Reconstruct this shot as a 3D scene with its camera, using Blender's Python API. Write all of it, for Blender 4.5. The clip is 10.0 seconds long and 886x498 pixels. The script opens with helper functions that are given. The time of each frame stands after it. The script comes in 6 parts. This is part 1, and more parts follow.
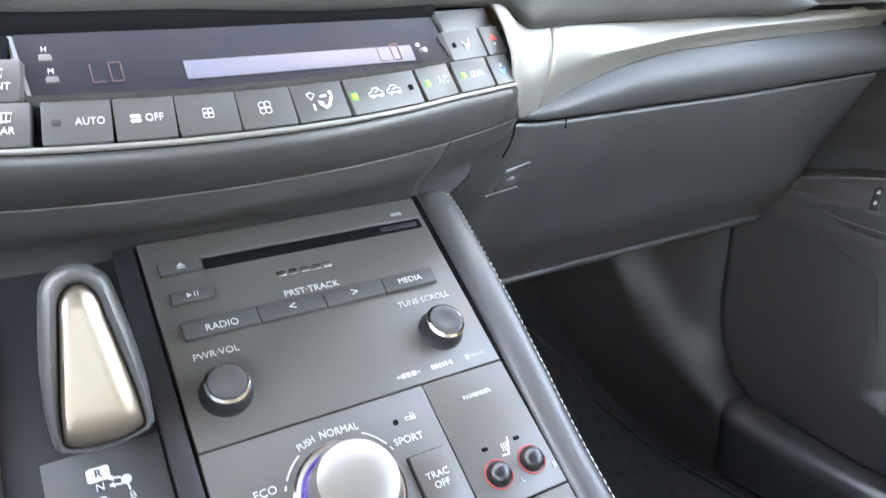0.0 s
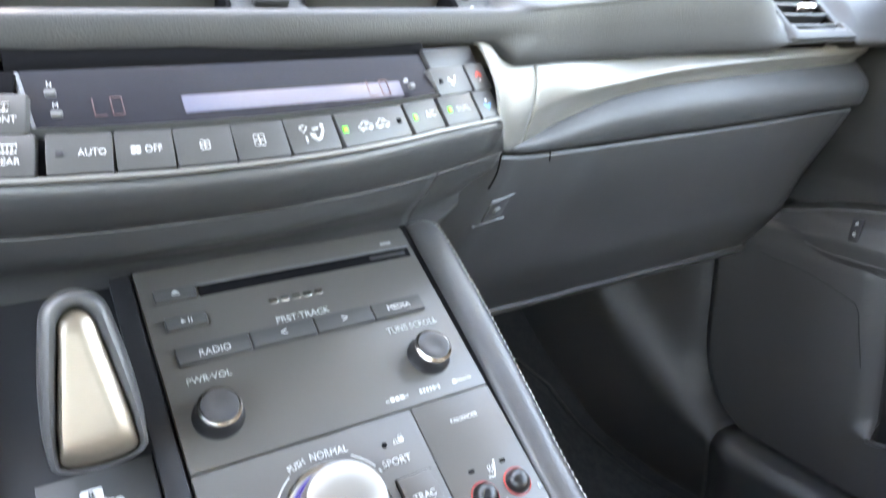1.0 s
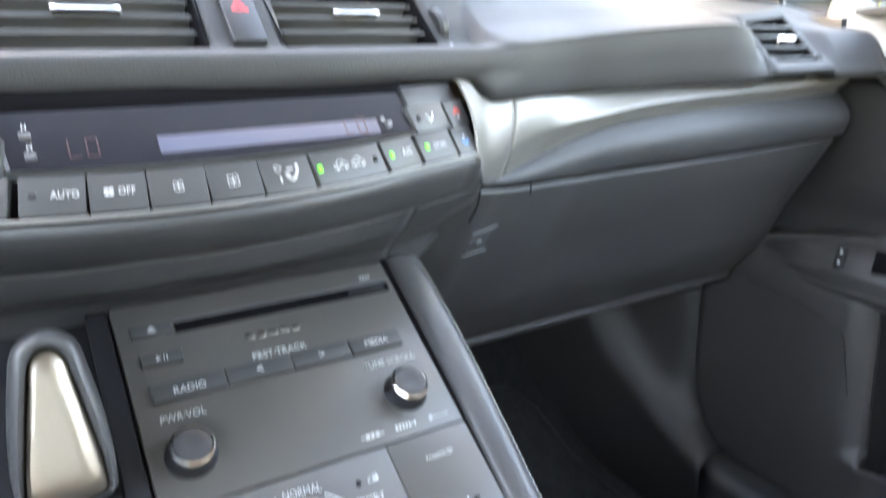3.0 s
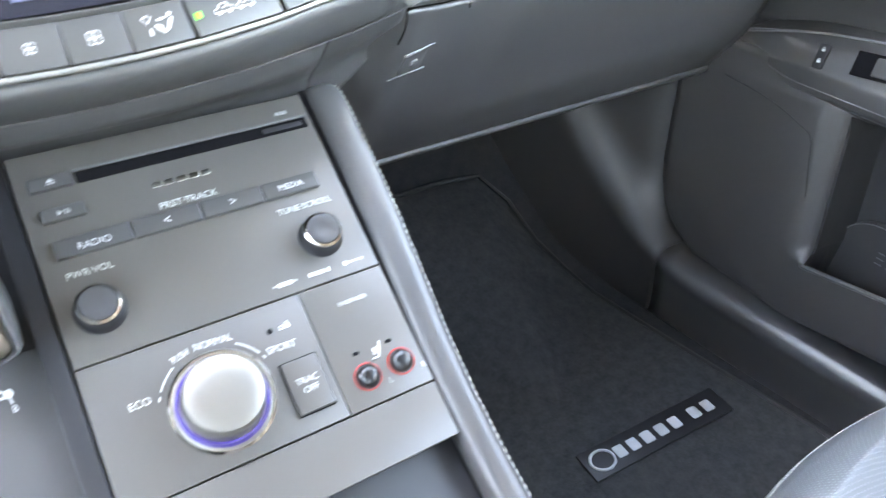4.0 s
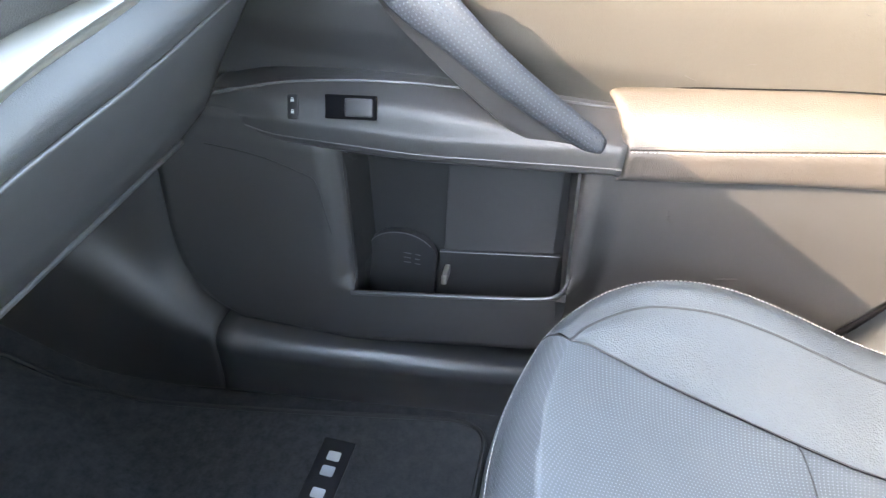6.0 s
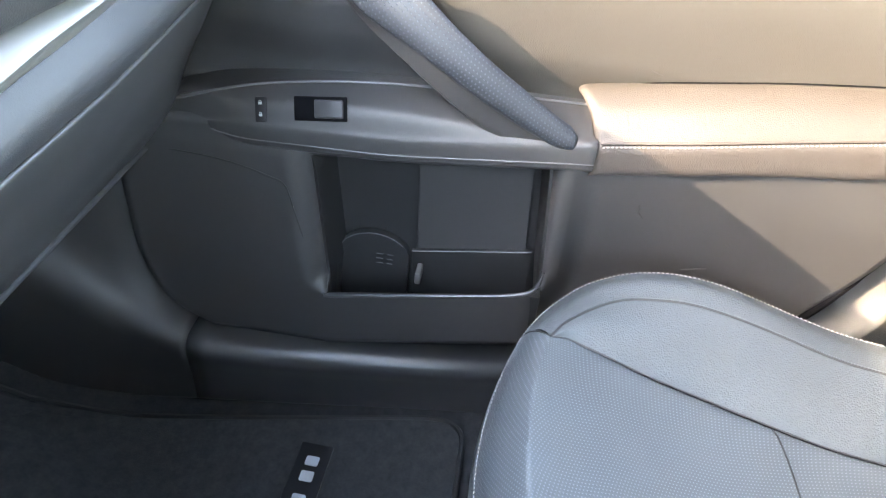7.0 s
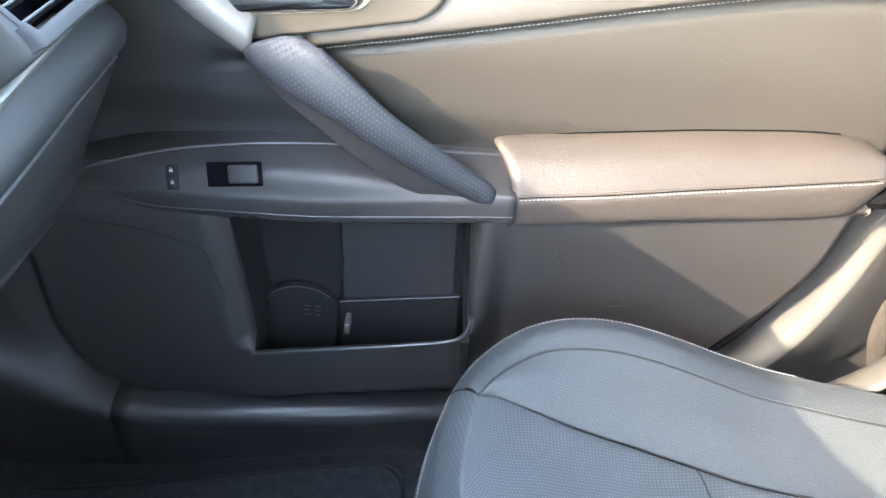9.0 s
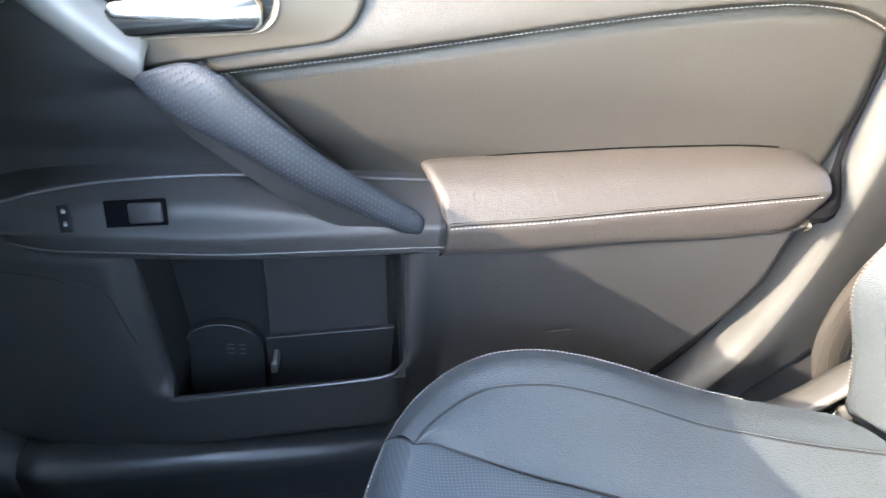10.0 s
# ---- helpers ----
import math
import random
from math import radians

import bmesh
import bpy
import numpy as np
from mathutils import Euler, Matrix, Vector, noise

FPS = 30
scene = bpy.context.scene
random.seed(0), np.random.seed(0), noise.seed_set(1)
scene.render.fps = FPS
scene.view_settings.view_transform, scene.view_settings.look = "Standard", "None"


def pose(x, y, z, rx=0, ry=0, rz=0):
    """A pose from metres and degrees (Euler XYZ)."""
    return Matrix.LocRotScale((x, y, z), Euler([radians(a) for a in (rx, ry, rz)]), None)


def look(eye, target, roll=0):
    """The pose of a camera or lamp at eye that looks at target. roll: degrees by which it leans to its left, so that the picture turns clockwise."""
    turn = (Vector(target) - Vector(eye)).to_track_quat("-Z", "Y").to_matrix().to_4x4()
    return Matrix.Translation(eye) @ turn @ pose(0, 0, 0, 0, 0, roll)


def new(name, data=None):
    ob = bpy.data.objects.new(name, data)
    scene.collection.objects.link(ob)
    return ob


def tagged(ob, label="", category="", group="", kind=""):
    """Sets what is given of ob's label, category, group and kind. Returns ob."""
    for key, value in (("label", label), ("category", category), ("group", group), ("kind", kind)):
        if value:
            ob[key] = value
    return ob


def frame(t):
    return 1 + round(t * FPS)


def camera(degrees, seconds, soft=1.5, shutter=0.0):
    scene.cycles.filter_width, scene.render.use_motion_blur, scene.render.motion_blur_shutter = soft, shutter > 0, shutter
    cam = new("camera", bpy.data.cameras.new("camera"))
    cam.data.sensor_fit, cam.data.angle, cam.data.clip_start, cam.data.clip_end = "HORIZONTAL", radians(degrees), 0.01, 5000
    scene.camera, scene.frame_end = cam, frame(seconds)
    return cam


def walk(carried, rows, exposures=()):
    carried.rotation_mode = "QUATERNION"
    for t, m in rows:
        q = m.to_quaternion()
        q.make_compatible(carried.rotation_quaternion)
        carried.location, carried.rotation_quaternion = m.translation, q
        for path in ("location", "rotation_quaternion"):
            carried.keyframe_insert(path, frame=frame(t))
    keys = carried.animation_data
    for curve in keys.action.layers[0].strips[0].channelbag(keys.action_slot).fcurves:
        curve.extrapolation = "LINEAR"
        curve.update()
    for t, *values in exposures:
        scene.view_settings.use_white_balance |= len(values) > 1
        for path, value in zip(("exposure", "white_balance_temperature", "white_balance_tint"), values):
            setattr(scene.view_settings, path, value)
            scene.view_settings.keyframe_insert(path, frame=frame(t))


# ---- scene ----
cam = camera(63.0, 10.0, soft=1.25, shutter=0.5)
PATH = [
    (0, (-0.076, -0.309, 0.643), (0.881, 1.271, -0.124), 0.9),
    (0.5, (-0.076, -0.32, 0.631), (0.89, 1.26, -0.125), 0.8),
    (1, (-0.081, -0.321, 0.644), (0.914, 1.277, -0.033), 1.0),
    (1.5, (-0.087, -0.32, 0.652), (0.951, 1.347, 0.271), 1.0),
    (2, (-0.09, -0.321, 0.654), (0.954, 1.363, 0.382), 1.1),
    (2.5, (-0.082, -0.323, 0.656), (0.957, 1.348, 0.3), 1.1),
    (3, (-0.072, -0.326, 0.653), (0.94, 1.282, 0.029), 1.1),
    (3.2, (-0.068, -0.329, 0.649), (0.903, 1.223, -0.157), 0.8),
    (4.3, (0.022, -0.3135, 0.7165), (0.8935, 0.978, -0.539), 0.9),
    (4.5, (0.052, -0.3005, 0.7325), (0.996, 0.9365, -0.524), 1.2),
    (5, (0.084, -0.276, 0.74), (1.271, 0.735, -0.512), 2.5),
    (5.5, (0.079, -0.229, 0.764), (1.543, 0.343, -0.473), 4.6),
    (6, (0.057, -0.187, 0.743), (1.642, 0.056, -0.451), 5.1),
    (7.3, (0.058, -0.165, 0.748), (1.655, -0.049, -0.45), 5.9),
    (7.5, (0.076, -0.176, 0.763), (1.67, -0.055, -0.438), 5.7),
    (8, (0.105, -0.188, 0.781), (1.7, -0.124, -0.424), 5.9),
    (8.5, (0.109, -0.191, 0.781), (1.711, -0.174, -0.415), 6.0),
    (9, (0.097, -0.174, 0.797), (1.699, -0.222, -0.4), 6.1),
    (9.5, (0.146, -0.177, 0.783), (1.745, -0.298, -0.412), 6.5),
    (10, (0.158, -0.193, 0.798), (1.75, -0.383, -0.397), 6.7),
]
EXPOSURES = [(0.0, 5.93, 9600, 16), (1.0, 5.92, 9450, 15), (1.5, 5.56, 9050, 14), (2.0, 5.10, 8800, 14), (2.5, 5.1, 8950, 14), (3.2, 5.74, 9300, 15), (4.5, 6.48, 9150, 14), (5.5, 6.22, 8600, 12), (6.0, 6.05, 8500, 12), (8.0, 5.6, 8050, 11), (9.0, 5.39, 7650, 10), (9.5, 5.39, 7600, 10), (10.0, 5.04, 7000, 9)]
walk(cam, [(t, look(eye, target, roll)) for t, eye, target, roll in PATH], EXPOSURES)

# ---- world and light ----
world = bpy.data.worlds.new("sky")
scene.world = world
world.use_nodes = True
SUN_WAY = Vector((0.60, -1.0, -0.61)).normalized()      # the way the sunlight travels
elev = math.asin(-SUN_WAY.z)
azim = math.atan2(-SUN_WAY.x, -SUN_WAY.y)
wn = world.node_tree
sky = wn.nodes.new("ShaderNodeTexSky")
sky.sky_type, sky.sun_disc = "NISHITA", False
sky.sun_elevation, sky.sun_rotation = elev, azim
wn.links.new(sky.outputs[0], wn.nodes["Background"].inputs[0])
wn.nodes["Background"].inputs[1].default_value = 0.15
sun = new("sun", bpy.data.lights.new("sun", "SUN"))
sun.data.energy, sun.data.angle, sun.data.color = 0.52, radians(0.5), (1.0, 0.90, 0.76)
sun.matrix_world = look((-3, 5, 4), Vector((-3, 5, 4)) + SUN_WAY)


# ---- materials ----
def nodes_of(name):
    m = bpy.data.materials.new(name)
    m.use_nodes = True
    t = m.node_tree
    return m, t, t.nodes["Principled BSDF"]


def material(name, color, rough=0.5, metal=0.0, vary=0.12, grain=0.0, grain_scale=900.0, cell=False, spec=0.5, blotch=14.0, stain=None, coat=0.0, wrinkle=0.0):
    """A painted, moulded or woven surface: base colour with two scales of variation, uneven gloss and a fine relief."""
    m, t, b = nodes_of(name)
    n, l = t.nodes, t.links
    tc = n.new("ShaderNodeTexCoord")
    big, fine = n.new("ShaderNodeTexNoise"), n.new("ShaderNodeTexNoise")
    big.inputs["Scale"].default_value, big.inputs["Detail"].default_value = blotch, 5
    fine.inputs["Scale"].default_value, fine.inputs["Detail"].default_value = grain_scale * 0.35, 3
    for x in (big, fine):
        l.new(tc.outputs["Object"], x.inputs["Vector"])
    mix = n.new("ShaderNodeMix")
    mix.data_type = "RGBA"
    dark = tuple(c * (1 - vary) for c in color)
    light = tuple(min(1, c * (1 + vary)) for c in (stain or color))
    mix.inputs[6].default_value, mix.inputs[7].default_value = (*dark, 1), (*light, 1)
    add = n.new("ShaderNodeMath")
    add.operation = "MULTIPLY_ADD"
    add.inputs[1].default_value = 0.35
    l.new(fine.outputs[0], add.inputs[0])
    half = n.new("ShaderNodeMath")
    half.operation = "MULTIPLY"
    half.inputs[1].default_value = 0.65
    l.new(big.outputs[0], half.inputs[0])
    l.new(half.outputs[0], add.inputs[2])
    l.new(add.outputs[0], mix.inputs[0])
    l.new(mix.outputs[2], b.inputs["Base Color"])
    rr = n.new("ShaderNodeMapRange")
    rr.inputs[3].default_value, rr.inputs[4].default_value = max(0.02, rough * 0.88), min(1, rough * 1.12)
    l.new(big.outputs[0], rr.inputs[0])
    l.new(rr.outputs[0], b.inputs["Roughness"])
    b.inputs["Metallic"].default_value = metal
    b.inputs["Specular IOR Level"].default_value = spec
    b.inputs["Coat Weight"].default_value = coat
    if grain:
        if cell:
            g = n.new("ShaderNodeTexVoronoi")
            g.inputs["Scale"].default_value = grain_scale * 1.5
            l.new(tc.outputs["Object"], g.inputs["Vector"])
            out = g.outputs["Distance"]
        else:
            g = n.new("ShaderNodeTexNoise")
            g.inputs["Scale"].default_value, g.inputs["Detail"].default_value = grain_scale, 4
            l.new(tc.outputs["Object"], g.inputs["Vector"])
            out = g.outputs[0]
        bump = n.new("ShaderNodeBump")
        bump.inputs["Strength"].default_value, bump.inputs["Distance"].default_value = grain * (0.42 if cell else 0.8), 0.0005
        l.new(out, bump.inputs["Height"])
        l.new(bump.outputs[0], b.inputs["Normal"])
        if wrinkle:
            fold = n.new("ShaderNodeTexNoise")
            fold.inputs["Scale"].default_value, fold.inputs["Detail"].default_value, fold.inputs["Distortion"].default_value = 38.0, 4, 1.6
            l.new(tc.outputs["Object"], fold.inputs["Vector"])
            soft = n.new("ShaderNodeBump")
            soft.inputs["Strength"].default_value, soft.inputs["Distance"].default_value = wrinkle, 0.004
            l.new(fold.outputs[0], soft.inputs["Height"])
            l.new(soft.outputs[0], bump.inputs["Normal"])
    return m


def perforated(name, color, pitch, rough=0.5, hole=0.24, dark=0.25):
    """Leather with rows of punched holes, laid out along the surface's own map."""
    m, t, b = nodes_of(name)
    n, l = t.nodes, t.links
    uv = n.new("ShaderNodeUVMap")
    sep = n.new("ShaderNodeSeparateXYZ")
    l.new(uv.outputs[0], sep.inputs[0])

    def calc(op, a, c, d=None):
        k = n.new("ShaderNodeMath")
        k.operation = op
        for i, v in enumerate((a, c, d)):
            if v is None:
                continue
            if isinstance(v, (int, float)):
                k.inputs[i].default_value = v
            else:
                l.new(v, k.inputs[i])
        return k.outputs[0]

    row = calc("FLOOR", calc("MULTIPLY", sep.outputs[1], 1 / pitch), 0)
    shift = calc("MULTIPLY", calc("MODULO", row, 2.0), 0.5)
    fu = calc("SUBTRACT", calc("FRACT", calc("ADD", calc("MULTIPLY", sep.outputs[0], 1 / pitch), shift), 0), 0.5)
    fv = calc("SUBTRACT", calc("FRACT", calc("MULTIPLY", sep.outputs[1], 1 / pitch), 0), 0.5)
    dist = calc("SQRT", calc("ADD", calc("MULTIPLY", fu, fu), calc("MULTIPLY", fv, fv)), 0)
    ramp = n.new("ShaderNodeMapRange")
    ramp.inputs[1].default_value, ramp.inputs[2].default_value = hole * 0.75, hole * 1.25
    l.new(dist, ramp.inputs[0])
    tc = n.new("ShaderNodeTexCoord")
    noise_n = n.new("ShaderNodeTexNoise")
    noise_n.inputs["Scale"].default_value = 22.0
    l.new(tc.outputs["Object"], noise_n.inputs["Vector"])
    tone = n.new("ShaderNodeMix")
    tone.data_type = "RGBA"
    tone.inputs[6].default_value, tone.inputs[7].default_value = (*(c * 0.85 for c in color), 1), (*(c * 1.15 for c in color), 1)
    l.new(noise_n.outputs[0], tone.inputs[0])
    mix = n.new("ShaderNodeMix")
    mix.data_type = "RGBA"
    mix.inputs[6].default_value = (*(c * dark for c in color), 1)
    l.new(tone.outputs[2], mix.inputs[7])
    l.new(ramp.outputs[0], mix.inputs[0])
    l.new(mix.outputs[2], b.inputs["Base Color"])
    b.inputs["Roughness"].default_value = rough
    bump = n.new("ShaderNodeBump")
    bump.inputs["Strength"].default_value, bump.inputs["Distance"].default_value = 0.7, 0.0008
    l.new(ramp.outputs[0], bump.inputs["Height"])
    l.new(bump.outputs[0], b.inputs["Normal"])
    return m


def glowing(name, color, strength, body=0.5):
    m, t, b = nodes_of(name)
    b.inputs["Base Color"].default_value = (*(c * body for c in color), 1)
    b.inputs["Emission Color"].default_value = (*color, 1)
    b.inputs["Emission Strength"].default_value = strength
    return m


def clear_glass(name, tint=(1, 1, 1)):
    """Thin glass: mostly straight through, with a grazing sheen."""
    m = bpy.data.materials.new(name)
    m.use_nodes = True
    t = m.node_tree
    t.nodes.remove(t.nodes["Principled BSDF"])
    out = t.nodes["Material Output"]
    mix, tr, gl, fr = (t.nodes.new(k) for k in ("ShaderNodeMixShader", "ShaderNodeBsdfTransparent", "ShaderNodeBsdfGlossy", "ShaderNodeLayerWeight"))
    tr.inputs[0].default_value = (*tint, 1)
    gl.inputs["Roughness"].default_value = 0.02
    fr.inputs[0].default_value = 0.3
    steep, share = (t.nodes.new("ShaderNodeMath") for _ in range(2))
    steep.operation, share.operation = "POWER", "MULTIPLY"
    steep.inputs[1].default_value, share.inputs[1].default_value = 5.0, 0.35
    t.links.new(fr.outputs[1], steep.inputs[0])
    t.links.new(steep.outputs[0], share.inputs[0])
    t.links.new(share.outputs[0], mix.inputs[0])
    t.links.new(tr.outputs[0], mix.inputs[1])
    t.links.new(gl.outputs[0], mix.inputs[2])
    t.links.new(mix.outputs[0], out.inputs[0])
    return m


DASH = material("dash_skin", (0.035, 0.035, 0.036), 0.58, grain=0.6, grain_scale=560, cell=True, spec=0.22)
DASH_LOW = material("dash_lower_plastic", (0.056, 0.056, 0.058), 0.42, grain=0.25, grain_scale=1300, cell=True)
DASH_ROLL = material("padded_roll_skin", (0.048, 0.049, 0.052), 0.52, grain=0.5, grain_scale=700, cell=True, spec=0.3)
BEZEL = material("vent_bezel_plastic", (0.085, 0.085, 0.087), 0.40, grain=0.12, grain_scale=1500)
BUTTON = material("button_plastic", (0.056, 0.055, 0.055), 0.40, grain=0.08, grain_scale=2200, spec=0.25)
PANEL = material("console_panel_plastic", (0.070, 0.065, 0.060), 0.36, grain=0.06, grain_scale=2500)
DARK = material("dark_plastic", (0.015, 0.015, 0.017), 0.45, vary=0.2, spec=0.35)
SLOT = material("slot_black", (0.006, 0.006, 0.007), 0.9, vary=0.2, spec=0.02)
RING = material("knob_ring_chrome", (0.52, 0.50, 0.48), 0.20, 1.0, vary=0.05)
CHROME = material("chrome", (0.75, 0.74, 0.72), 0.12, 1.0, vary=0.05)
SILVER = material("satin_silver_trim", (0.20, 0.192, 0.18), 0.46, 0.5, vary=0.06, grain=0.05, grain_scale=1800)
CHAMPAGNE = material("champagne_trim", (0.085, 0.076, 0.064), 0.42, 0.2, vary=0.06, grain=0.05, grain_scale=1800)
SILVER_LEVER = material("lever_silver", (0.28, 0.235, 0.190), 0.36, 0.8, vary=0.06)
KNOB_BLACK = material("glossy_black_knob", (0.012, 0.012, 0.013), 0.28, vary=0.1)
DIAL = material("dial_silver", (0.22, 0.208, 0.19), 0.38, 0.75, vary=0.04)
LETTER = material("white_lettering", (0.44, 0.44, 0.43), 0.6, vary=0.04)
BADGE_WHITE = material("white_woven_thread", (0.46, 0.47, 0.48), 0.8, vary=0.1, grain=0.5, grain_scale=1500)
GREY_LETTER = material("grey_lettering", (0.32, 0.32, 0.33), 0.5, vary=0.05)
FAINT = material("embossed_lettering", (0.020, 0.020, 0.022), 0.6, vary=0.05)
LEATHER = material("black_leather", (0.052, 0.051, 0.052), 0.36, grain=0.5, grain_scale=700, cell=True)
SEAT_LEATHER = material("seat_leather", (0.060, 0.069, 0.075), 0.42, grain=2.0, grain_scale=430, cell=True, vary=0.12, wrinkle=0.16)
SEAT_PERF = perforated("seat_perforated_leather", (0.058, 0.067, 0.074), 0.0031, 0.42, hole=0.17, dark=2.0)
GRIP_PERF = perforated("grip_perforated_leather", (0.024, 0.028, 0.035), 0.0043, 0.50, hole=0.18, dark=2.4)
ARM_SKIN = material("armrest_leather", (0.052, 0.045, 0.041), 0.48, grain=1.3, grain_scale=560, cell=True, vary=0.12, wrinkle=0.18)
DOOR_SKIN = material("door_vinyl", (0.047, 0.043, 0.038), 0.44, grain=1.0, grain_scale=620, cell=True, vary=0.12, wrinkle=0.10)
DOOR_LOW = material("door_hard_plastic", (0.048, 0.0465, 0.047), 0.42, grain=0.8, grain_scale=900, cell=True)
THREAD = material("pale_thread", (0.32, 0.31, 0.29), 0.8, vary=0.15, grain_scale=3000)
CARPET = material("carpet", (0.033, 0.034, 0.036), 0.95, vary=0.7, grain=1.0, grain_scale=800, spec=0.1, blotch=60)
MAT_PILE = material("mat_pile", (0.038, 0.039, 0.040), 0.95, vary=0.85, grain=1.0, grain_scale=620, spec=0.1, blotch=70)
# door plastic with shade worked into its tone
DOOR_SHADE = material("door_shade_plastic", (0.038, 0.037, 0.038), 0.5, grain=0.4, grain_scale=900, cell=True)
# door plastic darkened to carry the pocket's shade in its colour
POCKET_SHADE = material("pocket_shade_plastic", (0.021, 0.021, 0.022), 0.5, grain=0.4, grain_scale=900, cell=True)
SILL = material("sill_plastic", (0.060, 0.061, 0.064), 0.29, grain=0.2, grain_scale=1400, spec=0.7)
PILLAR = material("pillar_cloth", (0.50, 0.485, 0.45), 0.85, vary=0.05, grain=0.25, grain_scale=1500)
PILLAR_BODY = material("pillar_paint", (0.02, 0.02, 0.02), 0.35, vary=0.06, spec=0.3)
ROOF = material("headliner_cloth", (0.62, 0.61, 0.59), 0.9, vary=0.04, grain=0.2, grain_scale=1500)
RUBBER = material("seal_rubber", (0.012, 0.012, 0.013), 0.6, vary=0.15)
LCD = material("lcd_glass", (0.012, 0.012, 0.016), 0.24, vary=0.05, spec=0.14)
# lavender base colour holds the reflection seen in the display glass
LCD_SHEEN = material("lcd_sheen", (0.075, 0.080, 0.115), 0.14, vary=0.05, spec=0.6)
DIM_MIRROR = material("dim_mirror", (0.22, 0.23, 0.25), 0.08, 1.0, vary=0.08)
GREEN_LED = glowing("green_led", (0.015, 1.0, 0.012), 0.060)
AMBER_SEG = glowing("display_segments", (0.8, 0.20, 0.20), 0.0006, 0.05)
PINK_SEG = glowing("display_pink", (0.45, 0.20, 0.30), 0.004, 0.15)
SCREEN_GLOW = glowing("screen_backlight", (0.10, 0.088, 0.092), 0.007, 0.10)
SCREEN_TEXT = glowing("screen_lettering", (0.75, 0.70, 0.72), 0.0045, 0.15)
RED_MARK = material("red_print", (0.38, 0.035, 0.03), 0.5, vary=0.05)
RED_LIT = glowing("lit_red_arrow", (1.0, 0.10, 0.06), 0.009, 0.3)
BLUE_LIT = glowing("lit_blue_arrow", (0.08, 0.42, 1.0), 0.009, 0.3)
RED_HAZ = glowing("hazard_red", (0.9, 0.05, 0.06), 0.022)
VIOLET = glowing("dial_ring_light", (0.12, 0.09, 0.8), 0.006, 0.2)
GLASS = clear_glass("window_glass")


# ---- mesh helpers ----
def link_mesh(name, me, mat, parent=None, smooth=True, label=""):
    me.materials.append(mat)
    if smooth:
        me.shade_smooth()
    ob = new(name, me)
    if parent is not None:
        ob.parent = parent
    if label:
        ob["label"] = label
    return ob


def part(name, bm, mat, parent=None, label="", smooth=True, sharp=38):
    bmesh.ops.recalc_face_normals(bm, faces=bm.faces)
    me = bpy.data.meshes.new(name)
    bm.to_mesh(me)
    bm.free()
    ob = link_mesh(name, me, mat, parent, smooth, label)
    if smooth:
        me.set_sharp_from_angle(angle=radians(sharp))
    return ob


def thing(name, label, category, group="", kind="", at=(0, 0, 0)):
    ob = new(name)
    ob.empty_display_size = 0.02
    ob.location = at
    return tagged(ob, label, category, group, kind)


def spline(points, count):
    """Points evenly resampled along a Catmull-Rom curve through the given ones."""
    p = np.asarray(points, float)
    q = np.vstack([2 * p[0] - p[1], p, 2 * p[-1] - p[-2]])
    t = np.linspace(0, len(p) - 1, count)
    i = np.minimum(t.astype(int), len(p) - 2)
    f = (t - i)[:, None]
    a, b, c, d = q[i], q[i + 1], q[i + 2], q[i + 3]
    return 0.5 * (2 * b + (c - a) * f + (2 * a - 5 * b + 4 * c - d) * f**2 + (3 * b - a - 3 * c + d) * f**3)


def sheet(grid, skip=None, uv=False, close_u=False):
    """A bmesh over a rows x columns array of places. skip(i, j) leaves a face out."""
    g = np.asarray(grid, float)
    bm = bmesh.new()
    vs = [[bm.verts.new(p) for p in row] for row in g]
    lay = bm.loops.layers.uv.new("map") if uv else None
    if uv:
        us = np.vstack([np.zeros((1, g.shape[1])), np.cumsum(np.linalg.norm(np.diff(g, axis=0), axis=2), 0)])
        ws = np.hstack([np.zeros((g.shape[0], 1)), np.cumsum(np.linalg.norm(np.diff(g, axis=1), axis=2), 1)])
    rows = len(vs)
    for i in range(rows if close_u else rows - 1):
        k = (i + 1) % rows
        for j in range(len(vs[0]) - 1):
            if skip and skip(i, j):
                continue
            f = bm.faces.new((vs[i][j], vs[k][j], vs[k][j + 1], vs[i][j + 1]))
            if uv:
                for lp, (a, b) in zip(f.loops, ((i, j), (k, j), (k, j + 1), (i, j + 1))):
                    lp[lay].uv = (us[a, b], ws[a, b])
    return bm


def loft(net, nu, nv):
    """A smooth grid through a small net of control places (rows of places)."""
    rows = np.array([spline(r, nv) for r in net])
    return np.stack([spline(rows[:, j], nu) for j in range(nv)], 1)


CABIN = Vector((0.10, -0.45, 0.78))


def thick(ob, t, offset=None):
    """Gives a sheet its thickness, on the side away from the cabin."""
    facing = sum((p.normal.dot(CABIN - p.center) * p.area for p in ob.data.polygons), 0.0)
    m = ob.modifiers.new("thickness", "SOLIDIFY")
    m.thickness, m.offset = t, -1.0 if facing > 0 else 1.0
    return ob


def rounded(w, h, r, n=4):
    r = max(1e-5, min(r, w / 2 - 1e-5, h / 2 - 1e-5))
    out = []
    for cx, cy, a0 in ((w / 2 - r, h / 2 - r, 0), (-w / 2 + r, h / 2 - r, 90), (-w / 2 + r, -h / 2 + r, 180), (w / 2 - r, -h / 2 + r, 270)):
        out += [(cx + r * math.cos(radians(a0 + 90 * k / n)), cy + r * math.sin(radians(a0 + 90 * k / n))) for k in range(n + 1)]
    return out


